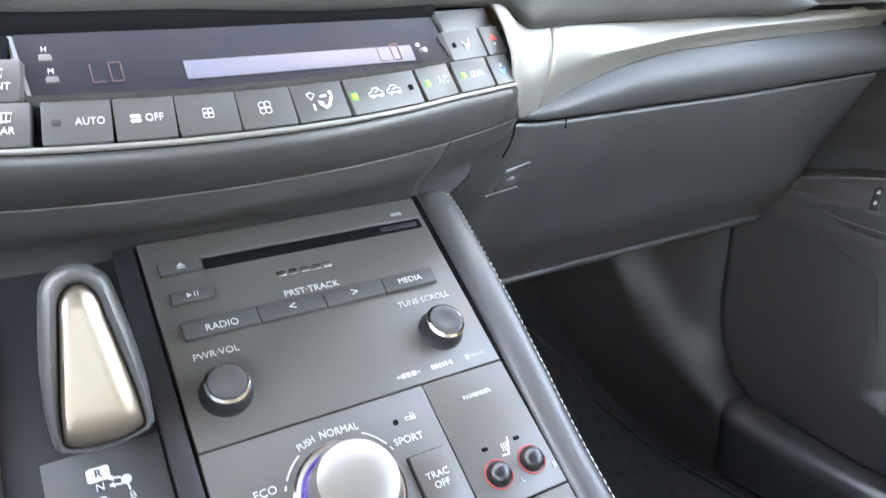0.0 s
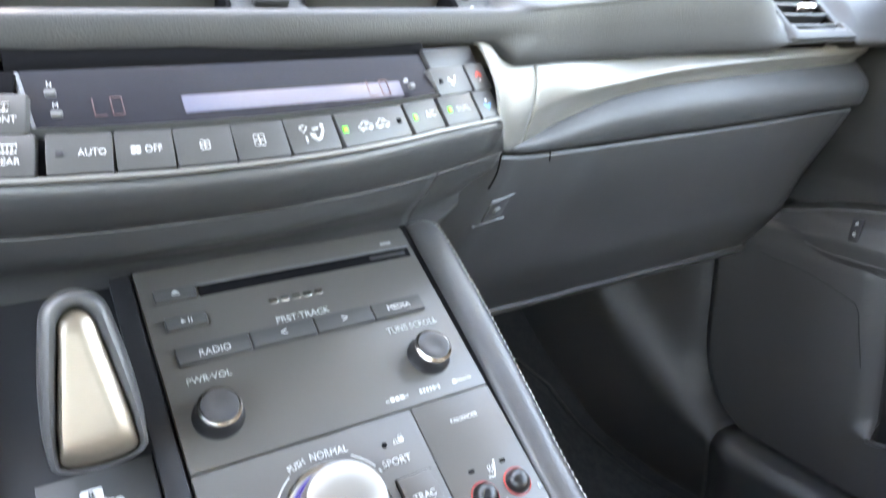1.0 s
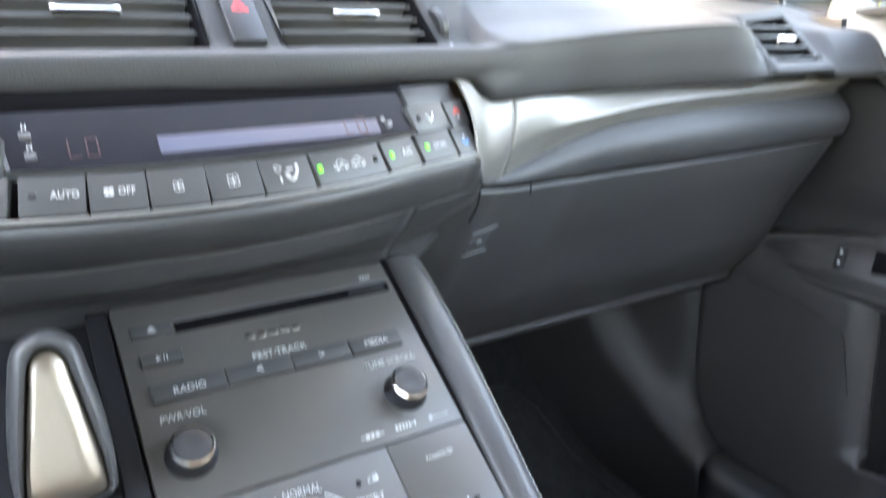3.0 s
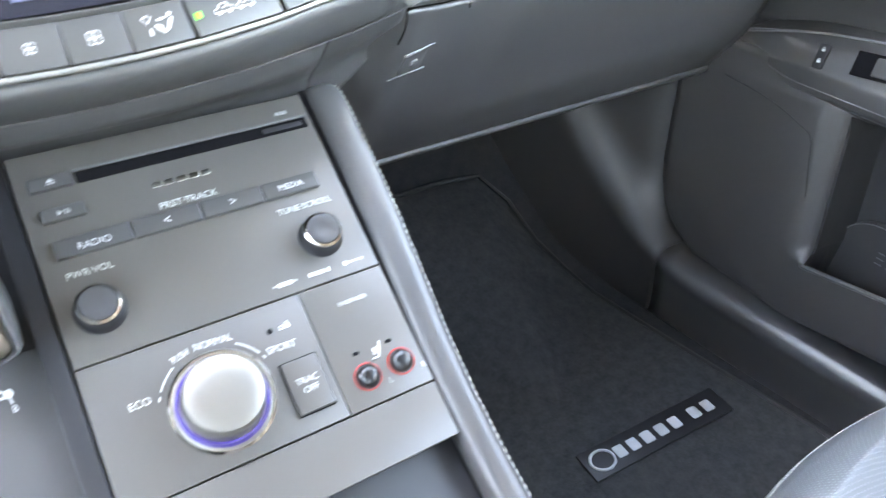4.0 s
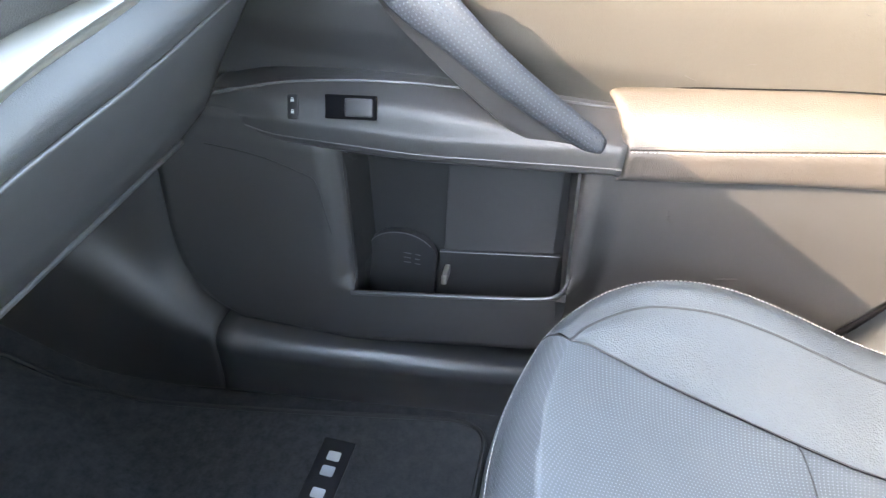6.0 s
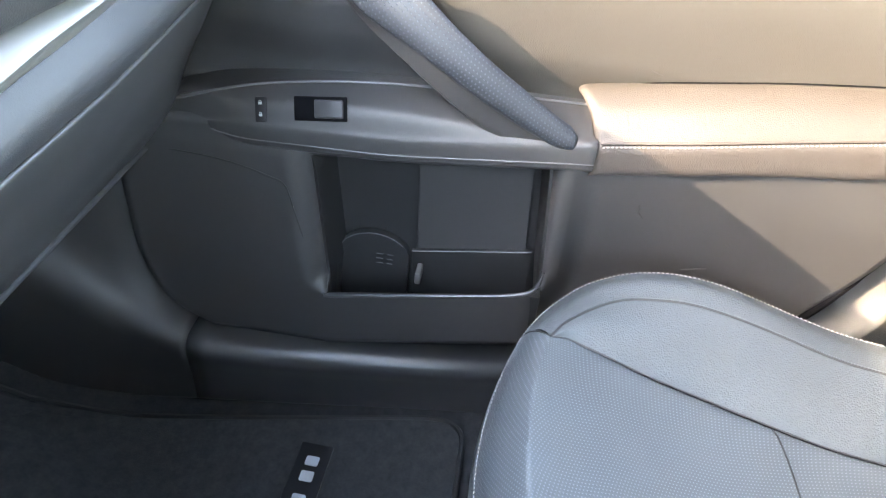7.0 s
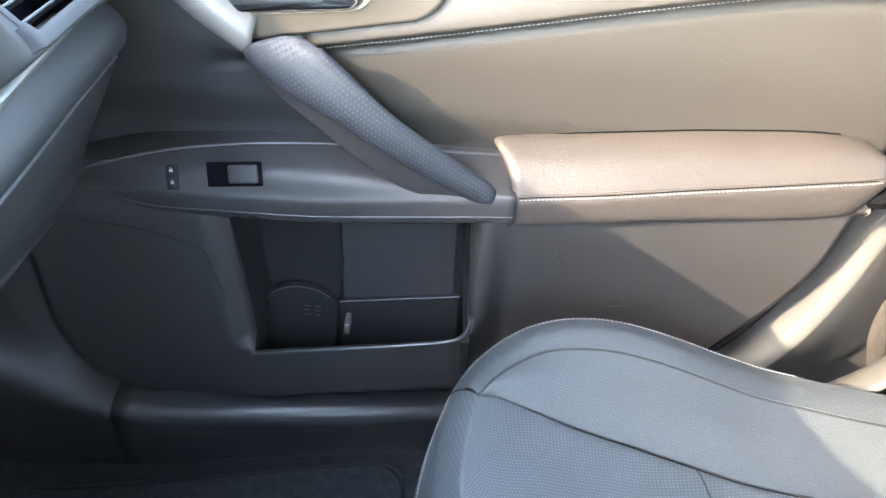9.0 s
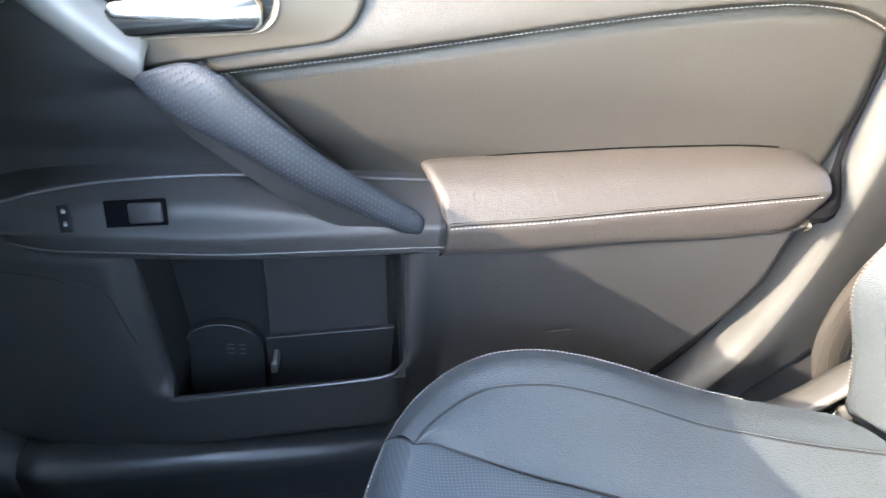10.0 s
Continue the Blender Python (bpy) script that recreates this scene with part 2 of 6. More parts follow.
def stack(rings, m=Matrix(), bm=None, cap=(True, True)):
    """A skin over rings of equal length, one over another, closed at both ends."""
    bm = bm or bmesh.new()
    vs = [[bm.verts.new(m @ Vector(p)) for p in r] for r in rings]
    n = len(vs[0])
    for a, b in zip(vs, vs[1:]):
        for k in range(n):
            bm.faces.new((a[k], a[(k + 1) % n], b[(k + 1) % n], b[k]))
    if cap[0]:
        bm.faces.new(vs[0][::-1])
    if cap[1]:
        bm.faces.new(vs[-1])
    return bm


def slab(w, h, d, r=0.001, edge=0.0005, m=Matrix(), bm=None, n=3, base=0.0):
    """A rounded plate, w by h by d, from base up, with a softened upper edge."""
    rings = []
    for z, s in ((base, 0), (base + d - edge, 0), (base + d - edge * 0.3, edge * 0.35), (base + d, edge)):
        rings.append([(x, y, z) for x, y in rounded(w - 2 * s, h - 2 * s, max(r - s, 1e-4), n)])
    return stack(rings, m, bm)


def prism(outline, d, m=Matrix(), bm=None, edge=0.0004, base=0.0):
    """A plate of any outline, with a softened upper edge."""
    o = np.array(outline, float)
    c = o.mean(0)
    size = np.abs(o - c).max()
    small = c + (o - c) * (1 - edge / size)
    return stack([[(*p, base) for p in o], [(*p, base + d - edge) for p in o], [(*p, base + d) for p in small]], m, bm)


def lathe(profile, seg=40, m=Matrix(), bm=None):
    """A turned form from (radius, height) pairs."""
    return stack([[(r * math.cos(2 * math.pi * k / seg), r * math.sin(2 * math.pi * k / seg), z) for k in range(seg)] for r, z in profile], m, bm)


def tube(points, radius, seg=8, bm=None):
    """A round bar along places; radius is a number or a list."""
    p = np.asarray(points, float)
    rad = np.full(len(p), radius) if np.isscalar(radius) else np.asarray(radius, float)
    t = np.gradient(p, axis=0)
    rings = []
    up = Vector((0.13, 0.21, 0.97))
    for q, d, r in zip(p, t, rad):
        d = Vector(d).normalized()
        a = d.cross(up).normalized()
        b = a.cross(d)
        r = float(r)
        rings.append([Vector(q) + r * (math.cos(2 * math.pi * k / seg) * a + math.sin(2 * math.pi * k / seg) * b) for k in range(seg)])
    return stack(rings, Matrix(), bm)


def axes(o, u, v):
    """A frame at o with its x along u, its y near v."""
    u = Vector(u).normalized()
    n = u.cross(Vector(v)).normalized()
    v = n.cross(u)
    return Matrix(((u.x, v.x, n.x, o[0]), (u.y, v.y, n.y, o[1]), (u.z, v.z, n.z, o[2]), (0, 0, 0, 1)))


def shift(x, y, z=0.0, turn=0.0):
    return pose(x, y, z, 0, 0, turn)


def lettering(text, size, m, parent, mat=LETTER, name="lettering", squeeze=1.0):
    """Raised print: a word in the built-in font, laid on the frame m."""
    cu = bpy.data.curves.new("word", "FONT")
    cu.body, cu.size, cu.align_x, cu.align_y, cu.extrude, cu.resolution_u = text, size, "CENTER", "CENTER", 0.00012, 3
    tmp = bpy.data.objects.new("word", cu)
    me = bpy.data.meshes.new_from_object(tmp)
    bpy.data.objects.remove(tmp)
    me.transform(m @ Matrix.Translation((0, 0, 0.0002)) @ Matrix.Diagonal((squeeze, 1, 1, 1)))
    return link_mesh(name, me, mat, parent, False)


def stitches(points, parent, pitch=0.0042, size=0.0009, mat=THREAD, side=(0, 0, 1), name="stitching"):
    """A row of short threads along a line of places."""
    p = np.asarray(points, float)
    s = np.r_[0, np.cumsum(np.linalg.norm(np.diff(p, axis=0), axis=1))]
    bm = bmesh.new()
    for d in np.arange(pitch / 2, s[-1], pitch):
        a, b = (Vector([np.interp(d + e, s, p[:, k]) for k in range(3)]) for e in (-pitch * 0.33, pitch * 0.33))
        u = (b - a).normalized()
        v = u.cross(Vector(side)).normalized()
        n = u.cross(v)
        mid = (a + b) / 2
        rings = []
        for k, r in ((-1, 0.5), (-0.55, 1), (0.55, 1), (1, 0.5)):
            c = mid + u * (k * pitch * 0.31)
            rings.append([c + r * size * (math.cos(q) * v + math.sin(q) * n) for q in (0.785, 2.356, 3.927, 5.498)])
        stack(rings, Matrix(), bm)
    ob = part(name, bm, mat, parent)
    ob["kind"] = "stuff"
    return ob


def smooth01(a, b, x):
    t = np.clip((np.asarray(x, float) - a) / (b - a), 0, 1)
    return t * t * (3 - 2 * t)

# ---- cabin shell ----
def wall(name, net, mat, t, label, category, nu=12, nv=12, offset=0.0):
    ob = part(name, sheet(loft(net, nu, nv)), mat)
    thick(ob, t)
    return tagged(ob, label, category, kind="structure")


# floor carpet: flat under the mat, rising to the bulkhead in front
carpet = part("floor", sheet(loft([[(x, y, z) for x in (-0.75, -0.3, 0.0, 0.3, 0.82)] for y, z in
                                  ((-1.95, -0.012), (-0.8, -0.012), (-0.1, -0.012), (0.28, -0.010), (0.42, 0.06), (0.55, 0.22), (0.62, 0.42), (0.62, 0.66))], 60, 20)), CARPET)
thick(carpet, 0.01)
tagged(carpet, "dark grey carpet covering the footwell floor and bulkhead", "carpet", kind="structure")
wall("roof", [[(x, y, 1.085 + 0.05 * (1 - (x / 0.62) ** 2) - 0.03 * (y + 0.9) ** 2) for x in (-0.62, -0.3, 0, 0.3, 0.62)] for y in (-0.06, -0.5, -1.0, -1.5, -1.95)],
     ROOF, 0.03, "pale grey cloth headliner", "headliner")
# driver's side and rear: plain closing walls below the windows
# unseen; driver's wall and rear wall are raised to cut light into the cabin
wall("wall_driver_side", [[(-0.75, y, z) for z in (-0.02, 0.4, 0.77)] for y in (0.62, -0.6, -1.95)], DOOR_LOW, 0.05, "plain dark side wall of the cabin, unseen and raised to cut light", "wall")
wall("wall_rear", [[(x, -1.95, z) for z in (-0.02, 0.5, 1.0)] for x in (-0.75, 0, 0.75)], DOOR_LOW, 0.05, "plain dark wall closing the cabin behind, unseen and raised to cut light", "wall")
wall("wall_passenger_rear", [[(0.80, y, z) for z in (-0.02, 0.3, 0.64)] for y in (-0.58, -1.2, -1.95)], DOOR_LOW, 0.04, "plain dark side wall behind the door pillar", "wall")
for sx, nm in ((-1, "roof_rail"), (1, "roof_rail")):
    rail = part(nm, tube([(sx * x, y, z) for x, y, z in spline([(0.60, -0.03, 1.03), (0.62, -0.5, 1.075), (0.62, -1.2, 1.07), (0.60, -1.95, 1.02)], 24)], 0.045, 10), ROOF)
    tagged(rail, "pale cloth roof rail above the side windows", "roof rail", kind="structure")
header = part("windscreen_header", tube(spline([(-0.60, -0.03, 1.03), (-0.3, -0.055, 1.09), (0, -0.06, 1.11), (0.3, -0.055, 1.09), (0.60, -0.03, 1.03)], 24), 0.035, 10), ROOF)
tagged(header, "pale cloth header over the windscreen", "roof rail", kind="structure")
for x in (-0.62, 0.62):
    post = part("rear_pillar", tube([(x * 1.18, -1.92, 0.6), (x, -1.90, 1.05)], 0.07, 10), PILLAR)
    tagged(post, "pale rear roof pillar", "pillar", kind="structure")

# front roof pillars: a broad, pale, rounded trim that leans back from the dash end
def front_pillar(s):
    net = []
    for (xo, yo, zo), (xi, yi, zi) in (((0.715, 0.36, 0.600), (0.668, 0.52, 0.640)), ((0.676, 0.285, 0.672), (0.660, 0.42, 0.700)),
                                       ((0.630, 0.125, 0.809), (0.632, 0.228, 0.829)), ((0.585, 0.02, 0.910), (0.590, 0.10, 0.925)), ((0.56, -0.06, 1.02), (0.565, -0.03, 1.035))):
        o, i = Vector((xo, yo, zo)), Vector((xi, yi, zi))
        bulge = Vector((-0.030, -0.014, -0.004))
        back = Vector((0.035, 0.03, 0.015))
        net.append([o + back * 0.9, o + back * 0.2, o + bulge * 0.45, o.lerp(i, 0.35) + bulge, o.lerp(i, 0.7) + bulge * 0.7, i + bulge * 0.15, i + back * 0.5])
    g = loft(net, 40, 24)
    g[..., 0] *= s
    root = thing("windscreen_pillar", "cream cloth-covered windscreen pillar catching the sun", "pillar", "windscreen pillars")
    p = part("trim", sheet(g), PILLAR, root)
    thick(p, 0.008)
    seal = g[:, 1] + np.array([s * 0.006, 0.0, 0.0])
    part("door_seal", tube(seal, 0.010, 8), RUBBER, root, "black rubber door seal")
    part("outer_pillar", tube(spline([(s * x, y, z) for x, y, z in ((0.770, 0.43, 0.60), (0.738, 0.335, 0.700), (0.690, 0.180, 0.832), (0.640, 0.070, 0.935), (0.600, -0.02, 1.05))], 24), 0.036, 10), PILLAR_BODY, root, "dark painted body of the pillar")
    part("glass_edge", tube(spline([(s * x, y, z) for x, y, z in ((0.645, 0.475, 0.680), (0.640, 0.430, 0.700), (0.640, 0.375, 0.730), (0.635, 0.322, 0.763), (0.625, 0.278, 0.797), (0.600, 0.205, 0.850), (0.57, 0.10, 0.93))], 40), 0.0030, 6), SLOT, root, "black edge strip beside the glass")
    return root


front_pillar(1)
front_pillar(-1)
screen_net = [[(x, y - 0.10 * (x / 0.6) ** 2 * k, z) for x in (-0.63, -0.3, 0, 0.3, 0.63)] for y, z, k in ((0.56, 0.66, 1), (0.36, 0.80, 0.9), (0.14, 0.95, 0.6), (-0.04, 1.08, 0.3))]
screen = part("windscreen", sheet(loft(screen_net, 16, 20)), GLASS)
screen.visible_shadow = False
thick(screen, 0.004)
tagged(screen, "clear sloping windscreen over the dashboard", "windscreen", kind="structure")

# ---- dashboard ----
dash = thing("dashboard", "dark grey soft-touch dashboard with a silver trim band", "dashboard", at=(0, 0, 0))
CEN = [(0.085, 0.618), (0.048, 0.6130), (0.037, 0.6135), (0.0325, 0.6195), (0.0338, 0.6290), (0.0400, 0.6332), (0.060, 0.6335), (0.076, 0.6485), (0.092, 0.6640),
       (0.104, 0.6745), (0.107, 0.6815), (0.105, 0.6890), (0.118, 0.6960), (0.20, 0.7030), (0.32, 0.7055), (0.64, 0.680)]
OUT = [(0.085, 0.597), (0.044, 0.596), (0.030, 0.602), (0.0285, 0.620), (0.0298, 0.6365), (0.0340, 0.6418), (0.060, 0.6515), (0.080, 0.6605), (0.100, 0.6690),
       (0.118, 0.6770), (0.135, 0.6820), (0.155, 0.6870), (0.180, 0.6920), (0.23, 0.6980), (0.33, 0.7030), (0.64, 0.680)]
END = [(0.085, 0.597), (0.044, 0.596), (0.031, 0.602), (0.0375, 0.614), (0.0465, 0.627), (0.0560, 0.640), (0.066, 0.6515), (0.082, 0.6610), (0.100, 0.6690)] + OUT[9:]


def dash_shift(x):
    """How far the dashboard sweeps forward and down towards its ends."""
    a = np.abs(x)
    return 0.020 * smooth01(0.05, 0.22, a) + 0.030 * smooth01(0.18, 0.62, a), -0.024 * smooth01(0.22, 0.68, a)


VENTS = ((-0.079, 0.028), (0.070, 0.172))
PROF = 91
C_PROF, O_PROF, E_PROF = spline(CEN, PROF), spline(OUT, PROF), spline(END, PROF)
ROW_A, ROW_B = 36, 48                                     # the rows of the profile between which the vents open
xs = sorted(set(np.round(np.r_[np.linspace(-0.72, 0.715, 140), [v for p in VENTS for v in p], 0.555, 0.640, np.linspace(0.185, 0.235, 24), np.linspace(0.505, 0.66, 64)], 4)))
xs = np.array(xs)


def dash_point(x, j):
    lo, hi = (float(np.interp(j, (14, 18, 26, 30, 34, 40, 47, 52, 62, 91), k)) for k in ((0.183, 0.188, 0.190, 0.194, 0.198, 0.200, 0.206, 0.206, 0.190, 0.190), (0.201, 0.230, 0.240, 0.220, 0.208, 0.210, 0.217, 0.240, 0.420, 0.420)))
    w = float(smooth01(lo, hi, x) if x > 0 else smooth01(0.10, 0.13, -x))
    e = float(smooth01(0.455, 0.525, x))
    y, z = C_PROF[j] * (1 - w) + (O_PROF[j] * (1 - e) + E_PROF[j] * e) * w
    ridge = float(np.interp(j, (12, 18, 24, 36, 54), (0, 0.5, 1, 1, 0))) * float(np.interp(x, (0.16, 0.20, 0.243, 0.293, 0.351, 0.4415, 0.52), (-0.007, -0.0075, -0.0045, -0.002, 0.0025, 0.008, 0.011)))
    z += ridge * w * (1 - e)
    sy, sz = dash_shift(x)
    top = j / (PROF - 1)
    away = 0.023 * float(smooth01(0.19, 0.30, x) * (1 - smooth01(0.35, 0.54, x))) * float(np.interp(j, (0, 14, 30, 54, 90), (1, 1, 0.8, 0.5, 0.2)))
    return (x, y + float(sy) * (1 - 0.5 * top) + away, z + float(sz) * float(smooth01(0.25, 0.6, top)))


dash_grid = np.array([[dash_point(x, j) for j in range(PROF)] for x in xs])


def vent_hole(i, j):
    x = (xs[i] + xs[i + 1]) / 2
    return ROW_A <= j < ROW_B and any(a < x < b for a, b in VENTS)


def dash_at(x, z):
    """The place on the dashboard's front at x and height z."""
    i = int(np.argmin(np.abs(xs - x)))
    col = dash_grid[i][8:60]
    return Vector((xs[i], float(np.interp(z, col[:, 2], col[:, 1])), z))


# the slanted opening of the outer vent
EV = [dash_at(*p) for p in ((0.527, 0.6125), (0.604, 0.6120), (0.600, 0.6490), (0.530, 0.6495))]
EVM = axes((EV[0] + EV[1]) / 2, EV[1] - EV[0], EV[3] - EV[0])
EVI = EVM.inverted()
EVO = [tuple((EVI @ p).xy) for p in EV]
for i in np.nonzero(xs > 0.48)[0]:                              # the dashboard lies flat round that opening
    for j in range(4, 66):
        u, v, w = EVI @ Vector(dash_grid[i, j])
        far = max(max(((b[1] - a[1]) * (u - a[0]) - (b[0] - a[0]) * (v - a[1])) / math.hypot(b[0] - a[0], b[1] - a[1]) for a, b in zip(EVO, EVO[1:] + EVO[:1])), 0.0)
        flat = 1 - float(smooth01(0.005, 0.030, far))
        if abs(w) < 0.03:
            dash_grid[i, j] = EVM @ Vector((u, v, w * (1 - flat)))


def in_end_vent(p):
    u, v, w = EVI @ Vector(p)
    if abs(w) > 0.02:
        return False
    return all((b[0] - a[0]) * (v - a[1]) - (b[1] - a[1]) * (u - a[0]) > 0 for a, b in zip(EVO, EVO[1:] + EVO[:1]))


def dash_gap(i, j):
    return vent_hole(i, j) or (xs[i] > 0.5 and j < 62 and in_end_vent(dash_grid[i:i + 2, j:j + 2].reshape(-1, 3).mean(0)))


pad = part("upper_pad", sheet(dash_grid, dash_gap), DASH, dash, sharp=60)
thick(pad, 0.004, 1.0)


def air_vent(u0, u1, name="air_vent", slats=3):
    """A recessed louvre: box, frame, slats and a chrome tab, between two places along the dashboard."""
    i0, i1 = int(np.argmin(np.abs(xs - u0))), int(np.argmin(np.abs(xs - u1)))
    a, b, c = (Vector(dash_grid[i][j]) for i, j in ((i0, ROW_A), (i1, ROW_A), (i0, ROW_B)))
    m = axes((a + b) / 2, b - a, c - a)
    w, h = (b - a).length, (c - a).length
    v = part("air_vent", bmesh.new(), SLOT, dash, "black louvred air vent with a chrome tab")
    bm = bmesh.new()
    ring_out = [(x, y + h / 2, 0.0001) for x, y in rounded(w + 0.0022, h + 0.0022, 0.003, 3)]
    ring_lip = [(x, y + h / 2, 0.0005) for x, y in rounded(w + 0.0008, h + 0.0008, 0.003, 3)]
    ring_in = [(x, y + h / 2, -0.0015) for x, y in rounded(w - 0.0018, h - 0.0018, 0.002, 3)]
    ring_deep = [(x, y + h / 2, -0.040) for x, y in rounded(w - 0.006, h - 0.006, 0.002, 3)]
    stack([ring_out, ring_lip, ring_in, ring_deep], m, bm, (False, True))
    bm.to_mesh(v.data)
    bm.free()
    for k in range(slats):
        y = h * (k + 1) / (slats + 1)
        s = bmesh.new()
        slab(w - 0.006, 0.020, 0.0012, 0.0005, 0.0004, m @ shift(0, y + 0.003, -0.014) @ pose(0, 0, 0, 78, 0, 0), s)
        part("slat", s, BUTTON, v)
        e = bmesh.new()
        slab(w - 0.006, 0.0009, 0.0012, 0.0003, 0.0002, m @ shift(0, y, -0.0025), e)
        part("slat_edge", e, BUTTON, v)
    return v, m, w, h


for (u0, u1), tab in zip(VENTS, (-0.0245, 0.1245)):
    v, m, w, h = air_vent(u0, u1)
    bm = bmesh.new()
    mid = (u0 + u1) / 2
    slab(0.032, 0.0036, 0.005, 0.0017, 0.0010, m @ shift(tab - mid, h * 0.56, -0.003), bm, 4)
    part("tab", bm, CHROME, v, "ribbed chrome tab")
    bm = bmesh.new()
    for q in (-0.0008, 0.0008):
        slab(0.026, 0.0004, 0.0004, 0.0002, 0.0001, m @ shift(tab - mid, h * 0.56 + q, 0.0018), bm, 2)
    part("tab_groove", bm, DARK, v)


def on_vents(x, s):
    """A frame on the face that holds the vents, at x along the dashboard and the share s of its height."""
    a, b, c = (Vector(dash_point(q, j)) for q, j in ((x, ROW_A), (x + 0.02, ROW_A), (x, ROW_B)))
    return axes(a.lerp(c, s), b - a, c - a), (c - a).length


# hazard switch between the vents
m, h = on_vents(0.0495, 0.5)
haz = part("hazard_switch", slab(0.0190, h * 0.92, 0.0038, 0.0015, 0.0010, m @ shift(0, -0.001)), DARK, dash, "black hazard switch with a red triangle")
tri = bmesh.new()
for r in (0.0058, 0.0032):
    o = [(r * math.sin(radians(a)), r * math.cos(radians(a)) + 0.003) for a in (0, 120, 240)]
    i = [(0.76 * x, 0.003 + 0.76 * (y - 0.003)) for x, y in o]
    for k in range(3):
        q = (k + 1) % 3
        tri.faces.new([tri.verts.new(m @ Vector((*p, 0.0040))) for p in (o[k], o[q], i[q], i[k])])
part("triangle", tri, RED_HAZ, haz)
# air wheel at the end of the vent face
m, h = on_vents(0.181, 0.42)
part("vent_wheel", lathe([(0.0001, -0.0035), (0.011, -0.0035), (0.0125, -0.002), (0.0125, 0.002), (0.011, 0.0035), (0.0001, 0.0035)], 32, m @ shift(0, 0, -0.006) @ pose(0, 0, 0, 0, 90, 0)), DARK, dash, "ribbed thumb wheel beside the vent")
for s, wd in ((0.95, 0.006), (-0.02, 0.005)):
    m, h = on_vents(0.180, s)
    part("vent_mark", slab(wd * 0.6, 0.0026, 0.0003, 0.0005, 0.0001, m @ shift(0.003, 0)), GREY_LETTER, dash)

# outer vent at the dashboard's end
def end_vent():
    m, out = EVM, EVO
    cx, cy = (sum(p[k] for p in out) / 4 for k in (0, 1))

    def ring(s, z):
        return [(cx + (x - cx) * (1 + s / 0.036), cy + (y - cy) * (1 + s / 0.024), z) for x, y in out]

    root = part("end_vent", stack([ring(0.0005, -0.0005), ring(-0.001, -0.001), ring(-0.002, -0.030)], m, None, (False, True)), SLOT, dash, "slanted louvred vent at the end of the dashboard")
    part("surround", stack([ring(0.0052, -0.0006), ring(0.0042, 0.0008), ring(0.0020, 0.0011), ring(-0.0012, 0.0006), ring(-0.0014, -0.002)], m, None, (False, False)), DASH, root)
    for k in range(4):
        t = (k + 0.75) / 4.6
        (lx, ly), (rx, ry) = ((out[a][0] + (out[b_][0] - out[a][0]) * t, out[a][1] + (out[b_][1] - out[a][1]) * t) for a, b_ in ((0, 3), (1, 2)))
        part("slat", slab(rx - lx - 0.001, 0.0020, 0.010, 0.0006, 0.0005, m @ shift((lx + rx) / 2, (ly + ry) / 2, -0.0105)), DARK, root)
        part("slat_edge", slab(rx - lx - 0.001, 0.0009, 0.0008, 0.0003, 0.0002, m @ shift((lx + rx) / 2, (ly + ry) / 2 + 0.0004, -0.0006)), BEZEL, root)
    part("tab", slab(0.024, 0.006, 0.008, 0.0028, 0.002, m @ shift(cx + 0.004, cy - 0.001, -0.002), None, 4), CHROME, root, "rounded chrome tab")
    part("shutter_wheel", slab(0.003, 0.014, 0.003, 0.001, 0.0008, m @ shift((out[0][0] + out[3][0]) / 2 - 0.008, cy, -0.0015) @ pose(0, 0, 0, 0, 0, 31)), DARK, root)


end_vent()
i = int(np.argmin(np.abs(xs - 0.535)))
m = axes(Vector(dash_grid[i][15]) + Vector((0, -0.0005, 0.002)), Vector(dash_grid[i + 3][15]) - Vector(dash_grid[i][15]), Vector(dash_grid[i][21]) - Vector(dash_grid[i][15]))
lettering("SRS AIRBAG", 0.0062, m, dash, FAINT)

# display standing on the dashboard top
disp = thing("display_screen", "black centre display with dim radio page", "display", at=(0.014, 0.20, 0.697))
D = axes((0, 0, 0), (1, 0.0, 0), (0, 0.14, 1))
part("housing", slab(0.182, 0.098, 0.016, 0.005, 0.002, D @ shift(0, 0.0, -0.014)), DARK, disp)
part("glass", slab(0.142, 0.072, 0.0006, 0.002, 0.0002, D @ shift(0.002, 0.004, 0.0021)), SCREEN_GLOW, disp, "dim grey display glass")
part("station_bar", slab(0.038, 0.0062, 0.0003, 0.001, 0.0001, D @ shift(-0.035, 0.0120, 0.0028)), PINK_SEG, disp)
for txt, u, v, s in (("FM", 0.004, 0.020, 0.0070), ("93.7", 0.023, 0.0205, 0.0062), ("IR", 0.0085, 0.0140, 0.0060)):
    lettering(txt, s, D @ shift(u, v, 0.0030), disp, SCREEN_TEXT)
bm = bmesh.new()
slab(0.0012, 0.007, 0.0003, 0.0002, 0.0001, D @ shift(-0.008, 0.0120, 0.0028, 12), bm)
part("tuning_mark", bm, SCREEN_TEXT, disp)
bm = bmesh.new()
for q in range(3):
    slab(0.0024, 0.0032, 0.0003, 0.0003, 0.0001, D @ shift(-0.049 + q * 0.0042, 0.0120, 0.0030), bm, 1)
part("station_mark", bm, SCREEN_TEXT, disp)
part("alert_mark", slab(0.0022, 0.0044, 0.0003, 0.0006, 0.0001, D @ shift(0.0450, 0.0250, 0.0028), None, 2), PINK_SEG, disp, "small red mark")
